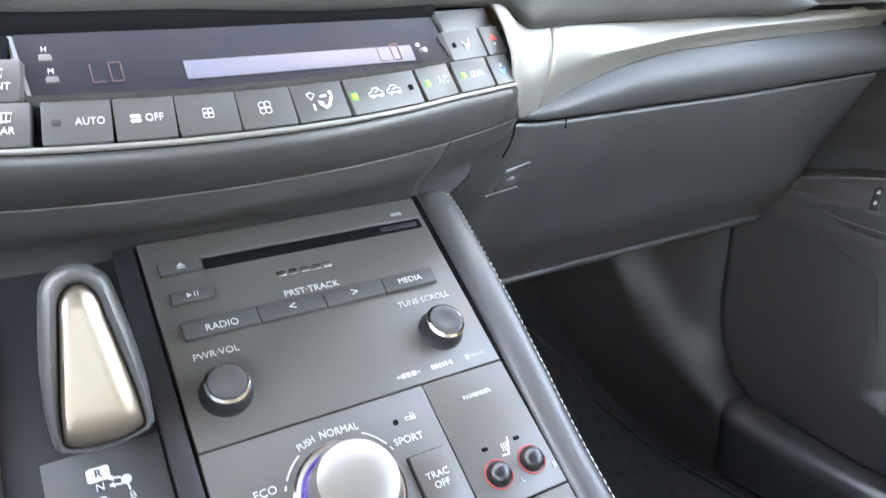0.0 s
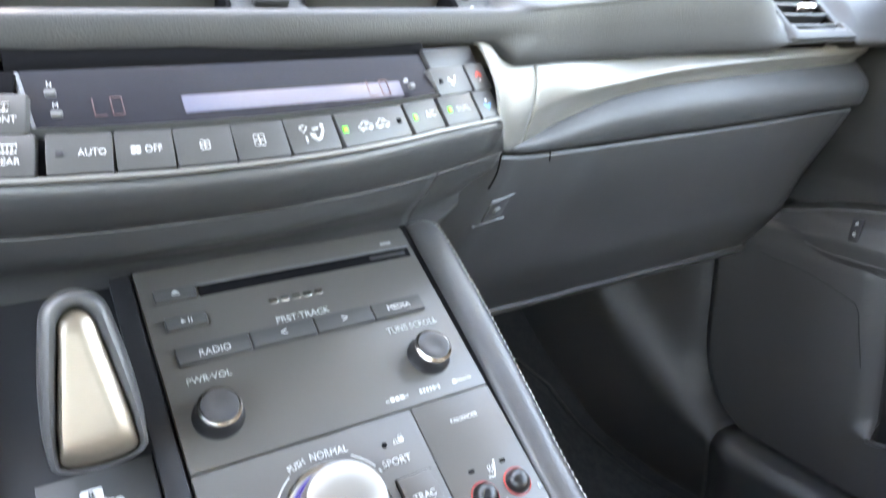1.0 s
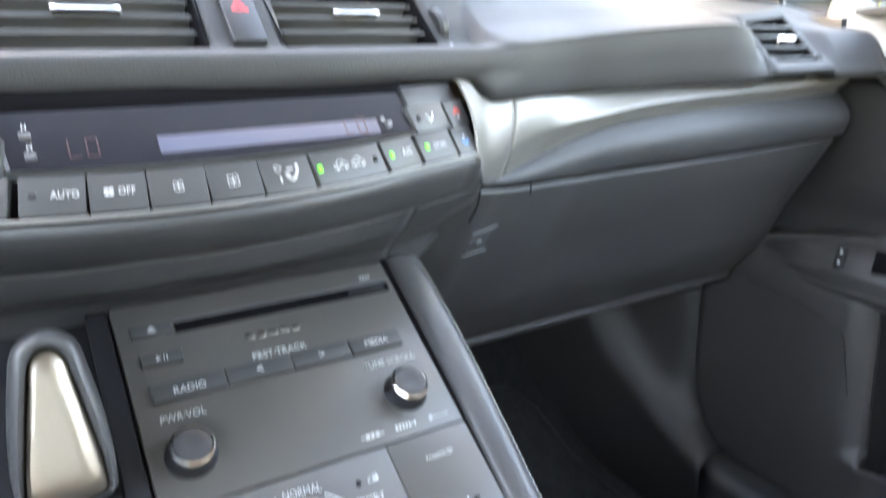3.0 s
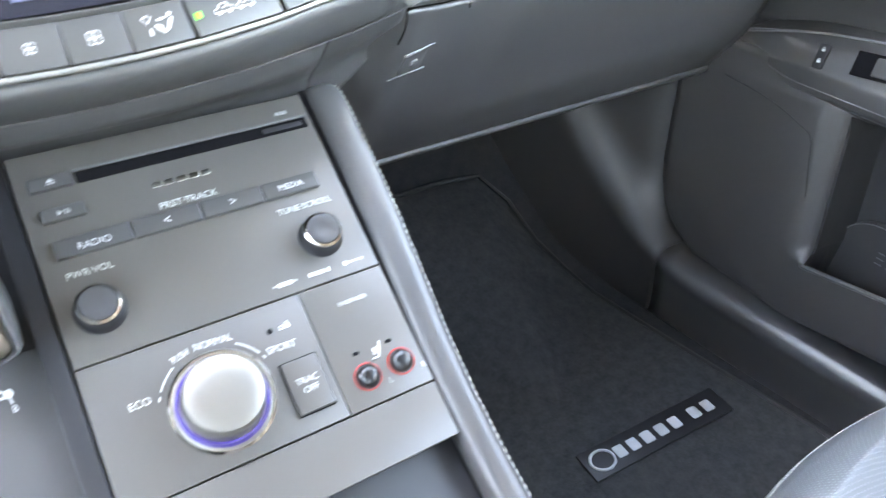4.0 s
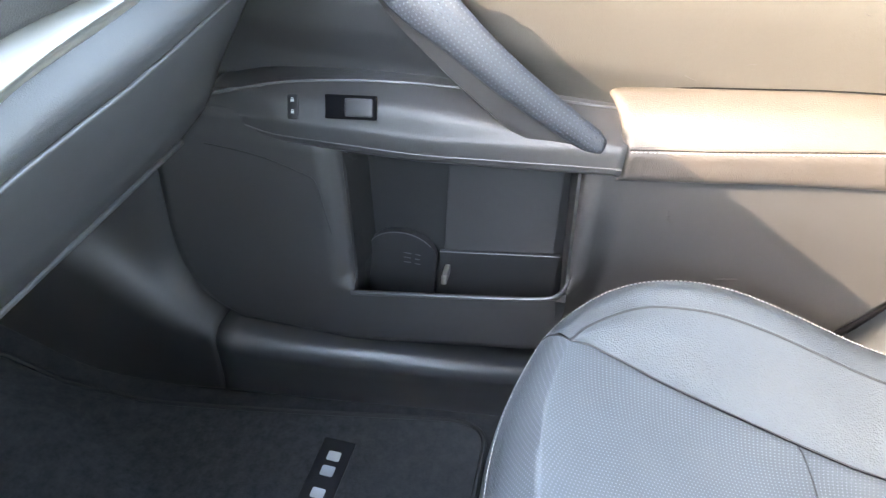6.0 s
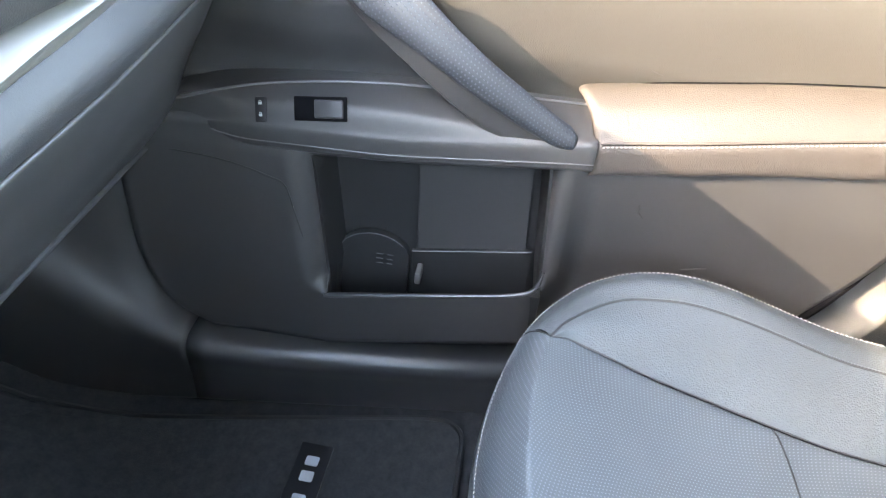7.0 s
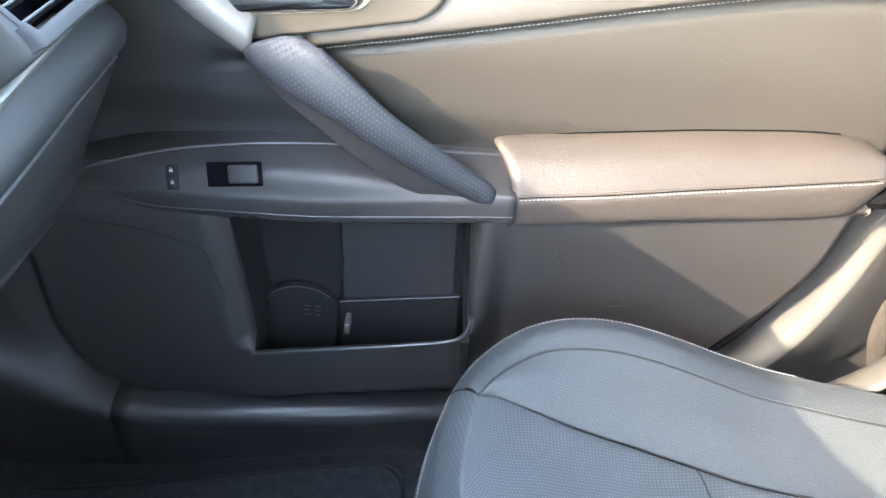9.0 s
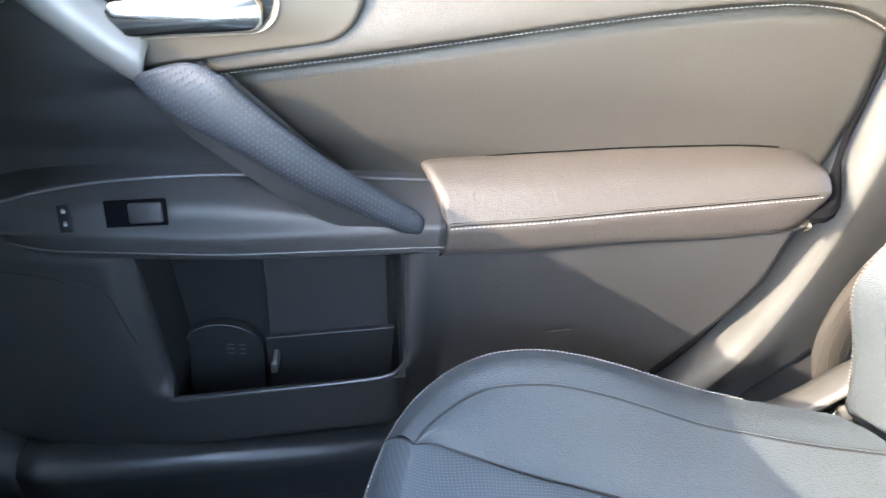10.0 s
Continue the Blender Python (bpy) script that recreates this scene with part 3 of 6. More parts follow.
part("return_arrow", tube([D @ Vector(p) for p in ((0.0655, 0.0225, 0.003), (0.0655, 0.0258, 0.003), (0.0585, 0.0258, 0.003), (0.0600, 0.0272, 0.003))], 0.0004, 5), SCREEN_TEXT, disp)
# slim edge along the dashboard brow in front of the display
brow = [dash_point(x, 66) for x in np.linspace(-0.14, 0.17, 40)]
brow = np.array(brow) + np.array([0, 0.002, 0.0012])
part("brow_strip", tube(brow, np.r_[np.linspace(0.0005, 0.0022, 5), np.full(30, 0.0022), np.linspace(0.0022, 0.0005, 5)], 8), DASH, dash)

# ---- climate panel ----
FZ, LEAN_Y = 0.573, 0.70


def face_y(x):
    a = abs(x)
    return -0.024 + (2.1 * a * a if a < 0.115 else 2.1 * 0.115**2 + 0.36 * (a - 0.115))


def on_face(x, w, out=0.0):
    """A frame on the bowed climate face at x and height w above its lower edge."""
    dx = 0.002
    u = Vector((2 * dx, face_y(x + dx) - face_y(x - dx), 0))
    v = Vector((0, LEAN_Y, 1))
    m = axes((x, face_y(x) + LEAN_Y * w, FZ + w), u, v)
    return m @ shift(0, 0, out)


clim = thing("climate_panel", "dark grey bowed climate panel with display and keys", "climate control", at=(0, 0, 0))
VV = math.hypot(1, LEAN_Y)
body_x = np.linspace(-0.165, 0.170, 60)
g = [[on_face(x, w).translation - Vector((0, -0.0025, 0.0018)) for x in body_x] for w in (-0.001, 0.0165)]
thick(part("lower_body", sheet(g), SLOT, clim), 0.004, 0)
g = [[(x, 0.0035 + 0.08 * max(x, 0) + 1.0 * q, 0.5865 + q) for x in np.linspace(-0.070, 0.124, 20)] for q in (0.0, 0.008, 0.016, 0.0235)]
part("display_glass", sheet(g), LCD, clim, "glossy dark display glass")
# black sheet above the glass puts the shade under the pad into colour
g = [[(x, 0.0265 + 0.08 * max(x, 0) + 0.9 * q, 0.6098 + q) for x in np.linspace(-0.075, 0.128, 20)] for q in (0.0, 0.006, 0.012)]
thick(part("recess_shade", sheet(g), SLOT, clim), 0.002)
# separate pale sheet painted as the reflection in the glass; it gives no light
g = [[(x, 0.0031 + 0.08 * max(x, 0) + q, 0.5867 + q) for x in np.linspace(-0.0098, 0.1035, 20)] for q in (0.0046, 0.0112)]
part("sheen_field", sheet(g), LCD_SHEEN, clim, "pale lavender field painted for the reflection in the display glass")
part("side_rim", tube([(-0.0690, 0.000, 0.5870), (-0.0705, 0.012, 0.5990), (-0.0715, 0.022, 0.609)], 0.0014, 6), BEZEL, clim)
g = [[on_face(x, w, 0.004 - 0.006 * abs(w - 0.0163) / 0.0017).translation for x in np.linspace(-0.070, 0.124, 40)] for w in (0.0146, 0.0163, 0.0172)]
part("display_rim", sheet(g), BEZEL, clim)


def key(x0, x1, w0, w1, name="key", mat=BUTTON, d=0.0040, gap=0.0003):
    m = on_face((x0 + x1) / 2, (w0 + w1) / 2, -0.0015)
    return part(name, slab(x1 - x0 - gap, (w1 - w0) * VV - gap, d, 0.0008, 0.0003, m), mat, clim), m @ shift(0, 0, d)


edges = (-0.0672, -0.0432, -0.0213, 0.0022, 0.0256, 0.0508, 0.0945, 0.1215)
spin = []
for n_key, (a, b) in enumerate(zip(edges, edges[1:])):
    k, m = key(a, b, 0.0008, 0.0148)
    if n_key == 0:
        lettering("AUTO", 0.0040, m @ shift(0.0045, 0), k, squeeze=0.92)
        part("lamp", slab(0.0028, 0.0024, 0.0004, 0.0004, 0.0001, m @ shift(-0.0070, 0)), DARK, k)
    elif n_key == 1:
        lettering("OFF", 0.0042, m @ shift(0.0032, 0), k, squeeze=0.9)
    elif n_key == 6:
        lettering("A/C", 0.0052, m @ shift(0.005, 0), k)
    if n_key in (1, 2, 3):                                 # fan symbols
        c, r = ((-0.0034, 0.0021), (0, 0.0021), (-0.0008, 0.0027))[n_key - 1]
        bm = bmesh.new()
        for q in range(4):
            px, py = c + r * 0.62 * math.cos(radians(45 + 90 * q)), r * 0.62 * math.sin(radians(45 + 90 * q))
            if n_key == 1:
                stack([[(px + r * 0.5 * math.cos(t), py + r * 0.36 * math.sin(t), z) for t in np.linspace(0, 5.5, 8)] for z in (0, 0.0002)], m @ shift(0, 0, 0.0001), bm)
            else:
                ring = np.array([(px + r * 0.52 * math.cos(t), py + r * 0.52 * math.sin(t), 0.0002) for t in np.linspace(0, 6.0, 9)])
                tube([m @ Vector(p) for p in ring], 0.00022, 5, bm)
        part("fan_symbol", bm, LETTER, k)
    if n_key == 4:                                         # air direction symbol
        bm = bmesh.new()
        tube([m @ Vector(p) for p in ((-0.006, 0.0035, 0.0002), (-0.004, 0.0042, 0.0002), (-0.002, 0.0035, 0.0002), (-0.0045, 0.001, 0.0002), (-0.006, 0.0035, 0.0002))], 0.0003, 5, bm)
        tube([m @ Vector(p) for p in ((-0.001, -0.001, 0.0002), (0.0015, -0.0032, 0.0002), (0.0035, -0.0022, 0.0002), (0.0058, 0.0018, 0.0002))], 0.0007, 5, bm)
        for a_, b_ in (((-0.004, -0.001), (-0.004, -0.0038)), ((0.0, 0.002), (0.0032, 0.0022)), ((-0.0015, 0.0), (0.001, -0.0012))):
            tube([m @ Vector((*a_, 0.0002)), m @ Vector((*b_, 0.0002))], 0.0005, 5, bm)
        stack([[(0.0055 + 0.0009 * math.cos(t), 0.0034 + 0.0009 * math.sin(t), z) for t in np.linspace(0, 5.5, 8)] for z in (0, 0.0003)], m, bm)
        part("air_symbol", bm, LETTER, k)
    if n_key == 5:                                         # recirculation: two small car outlines
        for c in (-0.0060, 0.0050):
            bm = bmesh.new()
            car = [(-0.0044, -0.0012), (-0.0044, 0.0004), (-0.0026, 0.0008), (-0.0012, 0.0024), (0.0016, 0.0024), (0.0028, 0.0008), (0.0044, 0.0003), (0.0044, -0.0012), (-0.0044, -0.0012)]
            tube([m @ Vector((c + x, y, 0.0002)) for x, y in car], 0.0003, 5, bm)
            for wx in (-0.0024, 0.0026):
                stack([[(c + wx + 0.0009 * math.cos(t), -0.0014 + 0.0009 * math.sin(t), z) for t in np.linspace(0, 5.5, 8)] for z in (0, 0.0003)], m, bm)
            tube([m @ Vector((c - 0.0008, 0.0004, 0.0003)), m @ Vector((c + 0.0016, 0.0011, 0.0003))], 0.0003, 5, bm)
            part("car_symbol", bm, LETTER, k)
        part("lamp", slab(0.0028, 0.0028, 0.0005, 0.0003, 0.0001, m @ shift(-0.0186, 0)), GREEN_LED, k, "lit green lamp")
        part("lamp", slab(0.0026, 0.0026, 0.0005, 0.0003, 0.0001, m @ shift(0.0165, 0)), SLOT, k)
    if n_key == 6:
        part("lamp", slab(0.0030, 0.0030, 0.0005, 0.0003, 0.0001, m @ shift(-0.0082, 0)), GREEN_LED, k, "lit green lamp")
k, m = key(0.122, 0.1515, 0.0008, 0.0148)
lettering("DUAL", 0.0046, m @ shift(0.0030, 0), k, GREY_LETTER)
part("lamp", slab(0.0030, 0.0030, 0.0005, 0.0003, 0.0001, m @ shift(-0.0085, 0.0002)), GREEN_LED, k, "lit green lamp")
k, m = key(0.1228, 0.1525, 0.0152, 0.0290)
part("lamp", slab(0.0026, 0.0026, 0.0005, 0.0003, 0.0001, m @ shift(-0.0095, 0)), SLOT, k)
bm = bmesh.new()
for a_, b_ in (((-0.003, 0.001), (0.0, -0.0015)), ((0.0, -0.0015), (0.002, -0.001)), ((0.002, -0.001), (0.0035, 0.002)), ((-0.002, -0.0022), (0.0, -0.003))):
    tube([m @ Vector((*a_, 0.0002)), m @ Vector((*b_, 0.0002))], 0.0006, 5, bm)
part("air_symbol", bm, LETTER, k)
for (w0, w1), mat, s in (((0.0008, 0.0148), BLUE_LIT, -1), ((0.0152, 0.0290), RED_LIT, 1)):
    k, m = key(0.1520 if s < 0 else 0.1530, 0.1702, w0, w1)
    bm = bmesh.new()
    tip = [(-0.0034, -0.0002), (-0.0034, 0.0006), (0.0, 0.0036), (0.0034, 0.0006), (0.0034, -0.0002), (0.0016, -0.0002), (0.0, 0.0012), (-0.0016, -0.0002)]
    stack([[(x, y * s, z) for x, y in tip] for z in (0, 0.0003)], m, bm)
    part("arrow", bm, mat, k)
    part("dot", lathe([(0.0009, 0.0), (0.0009, 0.0003), (0.0001, 0.0003)], 10, m @ shift(0.0, -0.0022 * s)), GREY_LETTER, k)
for (w0, w1), word in (((0.0008, 0.0148), "REAR"), ((0.0152, 0.0290), "FRONT")):
    k, m = key(-0.0945, -0.0692, w0, w1)
    lettering(word, 0.0038, m @ shift(0.0030, -0.0024), k)
    part("lamp", slab(0.0028, 0.0026, 0.0004, 0.0004, 0.0001, m @ shift(-0.0085, -0.0002)), DARK, k)
    bm = bmesh.new()
    box_ = [(-0.003, 0.0012), (0.003, 0.0012), (0.0034, 0.0044), (-0.0034, 0.0044), (-0.003, 0.0012)]
    tube([m @ Vector((0.003 + x, y, 0.0002)) for x, y in box_], 0.00028, 5, bm)
    for q in (-0.0014, 0, 0.0014):
        tube([m @ Vector((0.003 + q, 0.0006, 0.0002)), m @ Vector((0.003 + q * 1.2, 0.0036, 0.0002))], 0.00025, 5, bm)
    part("demist_symbol", bm, LETTER, k)
for w0, w1 in ((0.0008, 0.0148), (0.0152, 0.0290)):
    for a, b in ((-0.135, -0.0952), (-0.160, -0.136)):
        key(a, b, w0, w1)
part("corner_block", slab(0.044, 0.0125, 0.004, 0.001, 0.0006, on_face(0.1465, 0.0345, -0.004)), DARK, clim)
# black block stands in for the shade over the left-hand keys
part("corner_block", slab(0.094, 0.0110, 0.003, 0.001, 0.0006, on_face(-0.118, 0.0345, -0.006)), SLOT, clim)
# clock setting keys and the segments behind the glass
for x, w, t in ((-0.0612, 0.0300, "H"), (-0.0604, 0.0226, "M")):
    m = on_face(x, w, -0.001)
    part("clock_key", slab(0.0042, 0.0026, 0.002, 0.0006, 0.0004, m), BEZEL, clim)
    lettering(t, 0.0030, m @ shift(-0.0006, 0.0040), clim, LETTER)
m = on_face(0.1080, 0.0228, -0.001)
part("clock_key", slab(0.0040, 0.0026, 0.002, 0.0006, 0.0004, m), BEZEL, clim)
lettering(":00", 0.0030, m @ shift(-0.002, 0.0036), clim, GREY_LETTER)
for x, lit in ((-0.0435, "L"), (-0.0365, "0"), (0.086, "L"), (0.0935, "0")):
    m = axes((x, 0.0118 + 0.08 * max(x, 0), 0.5955), (1, 0, 0), (0, 1.0, 1))
    bars = {"L": ((-0.0022, 0.0, 0.0005, 0.0090), (0.0, -0.0045, 0.0048, 0.0005)), "0": ((-0.0022, 0, 0.0005, 0.0090), (0.0022, 0, 0.0005, 0.0090), (0, -0.0045, 0.0048, 0.0005), (0, 0.0045, 0.0048, 0.0005))}[lit]
    seg = bmesh.new()
    for u, v, a, b in bars:
        slab(a, b, 0.0002, 0.0001, 0.00005, m @ shift(u, v), seg, 1)
    part("digit", seg, AMBER_SEG, clim, "dim display digit")

# black sheet under the pad's lower edge, standing in for the shade there
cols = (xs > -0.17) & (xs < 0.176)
part("soffit_shade", sheet(dash_grid[cols][:, 0:10] + np.array([0, -0.0002, -0.0014])), SLOT, clim)

# silver line under the keys, and the rolled fascia below it
lip = [on_face(x, -0.0006, 0.0015).translation for x in np.linspace(-0.165, 0.170, 50)]
fascia = thing("lower_fascia", "dark grey rolled fascia below the climate panel", "dashboard panel", at=(0, 0, 0))
part("silver_line", tube(lip, 0.0012, 8), SILVER, fascia, "thin bright satin line")


def seam_y(x):
    return 0.005 + 1.0 * x * x


def seam_z(x):
    return 0.5428 + 0.18 * x * x


UP = spline([(0.1708, 0.046, 0.6135), (0.181, 0.0485, 0.6115), (0.198, 0.051, 0.600), (0.24, 0.062, 0.5980), (0.32, 0.0855, 0.5958), (0.42, 0.0905, 0.5968), (0.53, 0.096, 0.5985), (0.69, 0.100, 0.598)], 70)
LOW = spline([(0.1708, 0.0215, 0.5722), (0.179, 0.030, 0.5610), (0.189, 0.039, 0.5495), (0.226, 0.0600, 0.5510), (0.266, 0.0725, 0.5590), (0.345, 0.0835, 0.5720), (0.46, 0.0875, 0.5775), (0.69, 0.1150, 0.5790)], 70)
g = []
for x in np.r_[np.linspace(-0.20, 0.168, 56), np.linspace(0.171, 0.1885, 14)]:
    fy, tz = face_y(x), 0.5715
    if x > 0.170:
        fy, tz = (float(np.interp(x, LOW[:20, 0], LOW[:20, k])) for k in (1, 2))
    sy, sz = seam_y(x), seam_z(x)
    k = max(0.0, (tz - sz) / 0.029)
    g.append(spline([(x, fy - 0.0015 * k, tz), (x, fy - 0.0022 * k, tz - 0.005 * k), (x, fy * 0.8 + sy * 0.2 - 0.001 * k, tz * 0.55 + sz * 0.45), (x, fy * 0.4 + sy * 0.6 - 0.0005 * k, tz * 0.25 + sz * 0.75), (x, sy, min(sz, tz - 0.0003))], 14))
thick(part("roll", sheet(g), DASH_LOW, fascia), 0.003)
g = []
for x in np.linspace(-0.20, 0.128, 50):
    sy, sz = seam_y(x), seam_z(x)
    g.append(spline([(x, sy + 0.0012, sz - 0.0008), (x, sy + 0.0035, sz - 0.004), (x, sy + 0.016, sz - 0.018), (x, 0.052 + 0.3 * x * x, 0.508), (x, 0.068, 0.470), (x, 0.09, 0.36), (x, 0.10, 0.20)], 22))
thick(part("lower_face", sheet(g), DASH_LOW, fascia), 0.003)
g = []
for x in np.linspace(0.1275, 0.1875, 20):
    sy, sz = seam_y(x), seam_z(x)
    f = (x - 0.1275) / 0.06
    g.append(spline([(x, sy + 0.0012, sz - 0.0008), (x, sy + 0.0035, sz - 0.004), (x, sy + 0.016 - 0.004 * f, sz - 0.018 + 0.004 * f), (x, 0.052 + 0.3 * x * x + 0.010 * f * f, 0.508 + 0.014 * f), (x, 0.0655 + 0.012 * f * f, 0.480 + 0.034 * f)], 18))
thick(part("corner_face", sheet(g), DASH_LOW, fascia), 0.003)
g = []
for x in np.linspace(-0.72, -0.19, 20):
    g.append(spline([(x, 0.03, 0.60), (x, 0.02, 0.56), (x, 0.04, 0.50), (x, 0.07, 0.45), (x, 0.10, 0.36)], 12))
thick(part("driver_side_panel", sheet(g), DASH_LOW, fascia), 0.003, 1.0)

# silver band from the climate panel out to the door
band = thing("silver_trim", "satin silver dashboard trim band sweeping to the door", "dashboard trim", at=(0, 0, 0))
g = []
for a, b in zip(UP, LOW):
    mid = (a + b) / 2
    h = np.linalg.norm(a - b)
    out = np.array([-0.10, -1.0, 0.25]) * h * 0.15
    c = mid + out * 1.05
    k = float(smooth01(0.20, 0.29, mid[0]))                       # the bent edge fades out towards the climate panel
    soft = [a * 0.75 + b * 0.25 + out * 0.8, mid + out, a * 0.35 + b * 0.65 + out * 0.9, a * 0.2 + b * 0.8 + out * 0.55]
    bent = [a * 0.5 + c * 0.5 + (0, -0.0006, 0.0005), a * 0.1 + c * 0.9, c * 0.88 + b * 0.12 + (0, 0.0004, 0), c * 0.45 + b * 0.55 + (0, 0.0014, 0)]
    g.append(spline([a + (0, 0.006, 0.001), a] + [p * (1 - k) + q * k for p, q in zip(soft, bent)] + [b, b + (0, 0.006, -0.001)], 26))
g = np.array(g)
cut = 26
thick(part("end_piece", sheet(g[:cut + 1] - np.array([0.0003, 0, 0])), SILVER, band), 0.002, 1.0)
thick(part("long_piece", sheet(g[cut:] + np.array([0.0004, 0.0003, 0])), SILVER, band), 0.002, 1.0)

SWEEP = ((0.135, 0.19, 0.20, 0.22, 0.25, 0.28, 0.31, 0.345, 0.42, 0.46, 0.52, 0.60, 0.70), (0.007, 0.0, 0.006, 0.014, 0.022, 0.0285, 0.0355, 0.038, 0.0402, 0.042, 0.047, 0.055, 0.062))
SAG = ((0.19, 0.20, 0.22, 0.25, 0.28, 0.31, 0.70), (0.0, 0.0022, 0.0060, 0.0082, 0.0098, 0.0116, 0.0120))


def sweep(x):
    """How far the lower dashboard recedes towards the door."""
    return float(np.interp(x, *SWEEP))


def sag(x):
    """How far the seam over the glove box drops towards the door."""
    return float(np.interp(x, *SAG))


# padded roll between the silver band and the glove box
roll = []
for x in np.linspace(0.185, 0.70, 60):
    b = np.array([np.interp(x, LOW[20:, 0], LOW[20:, k]) for k in range(3)])
    b[0] = x
    if x < 0.226:
        b = np.array([x, 0.040 + (x - 0.185) * 0.488, 0.5497 + (x - 0.185) * 0.032])
    ly, lz = 0.043 + sweep(x), 0.5465 - sag(x)
    h = max(b[2] - lz, 0.001)
    roll.append(spline([(x, b[1] + 0.004, b[2] + 0.001), (x, b[1] + 0.0005, b[2] - 0.001 * min(1, h / 0.01)), (x, (b[1] + ly) / 2 - 0.24 * h, b[2] - h * 0.45), (x, ly - 0.06 * h, lz + h * 0.12), (x, ly + 0.003, lz)], 16))
pr = part("padded_roll", sheet(roll), DASH_ROLL, dash, "black padded roll above the glove box")
thick(pr, 0.003, 1.0)

# glove box
glove = thing("glove_box", "dark plastic glove box lid with a flush latch", "glove box", at=(0, 0, 0))


g = []
for x in np.linspace(0.135, 0.69, 46):
    dy = sweep(x) + 0.010 * float(smooth01(0.19, 0.17, x))
    sz = sag(x)
    g.append(spline([(x, 0.052 + dy, 0.5455 - sz), (x, 0.0455 + dy, 0.5435 - sz), (x, 0.0485 + dy, 0.536 - sz), (x, 0.070 + dy * 0.9, 0.498 - sz * 0.4), (x, 0.105 + dy * 0.7, 0.450), (x, 0.145 + dy * 0.4, 0.400), (x, 0.203 + dy * 0.1, 0.347), (x, 0.212, 0.341), (x, 0.227, 0.343)], 40))
thick(part("lid", sheet(g), DASH_LOW, glove), 0.004)
LID = np.array(g)


def lid_at(x, z):
    """A place on the lid's face."""
    col = LID[int(np.argmin(np.abs(LID[:, 0, 0] - x)))][4:34]
    return float(np.interp(-z, -col[:, 2], col[:, 1]))

# rounded bar added along the lid's edge to catch its highlight
gl_a = [(x, 0.2045 + 0.008 * (x - 0.19), 0.3455) for x in np.linspace(0.14, 0.69, 30)]
part("lower_edge", tube(gl_a, 0.0036, 10), DASH_LOW, glove, "rounded lower edge that catches the light")
# latch: two thin bright edges and a key plate between them
for (x0, z0), (x1, z1) in (((0.193, 0.4860), (0.226, 0.4860)), ((0.1995, 0.5070), (0.2285, 0.5070))):
    pts = [(x, lid_at(x, z) - 0.0006, z) for x, z in ((x0, z0), ((x0 + x1) / 2, (z0 + z1) / 2), (x1, z1))]
    part("latch_edge", tube(pts, 0.0007, 6), BEZEL, glove, "thin bright latch edge")
lm = axes((0.2115, lid_at(0.2115, 0.4965), 0.4965), (1, 0.35, 0), (0, -0.55, 1))
part("latch", slab(0.024, 0.018, 0.0015, 0.002, 0.0008, lm @ shift(0, 0, -0.001)), DASH_LOW, glove)
part("lock_cylinder", slab(0.0075, 0.0055, 0.002, 0.0024, 0.0008, lm @ shift(0.0, 0.0, 0.0)), BEZEL, glove, "small grey lock")
part("gap_mark", tube([(0.2480, 0.0665, 0.5385), (0.2485, 0.0675, 0.5305)], 0.0006, 5), SLOT, glove)
part("side_gap", tube(spline([(0.1895, 0.045, 0.546), (0.191, 0.051, 0.532), (0.189, 0.057, 0.520)], 12), 0.0006, 6), SLOT, glove)
# underside behind the lid
under = part("underside", sheet(loft([[(x, y, z) for x in (0.15, 0.4, 0.69)] for y, z in ((0.220, 0.344), (0.36, 0.37), (0.60, 0.42))], 10, 8)), DARK, dash)
thick(under, 0.004)
# end of the dashboard, closing it beside the door
cap_o = [(0.5, 0.36), (0.5, 0.66), (0.12, 0.655), (0.118, 0.60), (0.118, 0.55), (0.132, 0.50), (0.152, 0.45), (0.178, 0.40), (0.216, 0.345)]
endc = part("end_cap", prism(cap_o, 0.010, Matrix(((0, 0, 1, 0.688), (1, 0, 0, 0), (0, 1, 0, 0), (0, 0, 0, 1)))), DARK, dash)
# black bar added behind the gap to stop light leaking through
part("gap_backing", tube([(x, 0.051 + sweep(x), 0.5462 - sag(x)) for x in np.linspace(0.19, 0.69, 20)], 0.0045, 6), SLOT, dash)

# ---- centre console ----
SL = 0.62
KV = math.hypot(1, SL)
CON = axes((0, 0, 0.475), (1, 0, 0), (0, 1, SL))


def con(x, y, h=0.0):
    """A frame on the sloping console face at x and y, h above it."""
    return CON @ shift(x, y * KV, h)


def plate(x0, x1, y0, y1, d, h, bm=None, r=0.0008, edge=0.0004):
    return slab(x1 - x0, (y1 - y0) * KV, d, r, edge, con((x0 + x1) / 2, (y0 + y1) / 2, h), bm)


console = thing("centre_console", "black centre console with leather-edged side", "console", at=(0, 0, 0))
# body under the panels, down to the floor
rings = []
for y, z in ((0.075, 0.505), (0.04, 0.485), (-0.04, 0.435), (-0.12, 0.385), (-0.20, 0.340), (-0.45, 0.315), (-0.80, 0.315)):
    rings.append([(-0.110, y, z), (0.118, y, z), (0.140, y, z - 0.02), (0.146, y, z - 0.10), (0.150, y, -0.01), (-0.135, y, -0.01), (-0.125, y, z - 0.10)])
part("body", stack(rings), DARK, console)
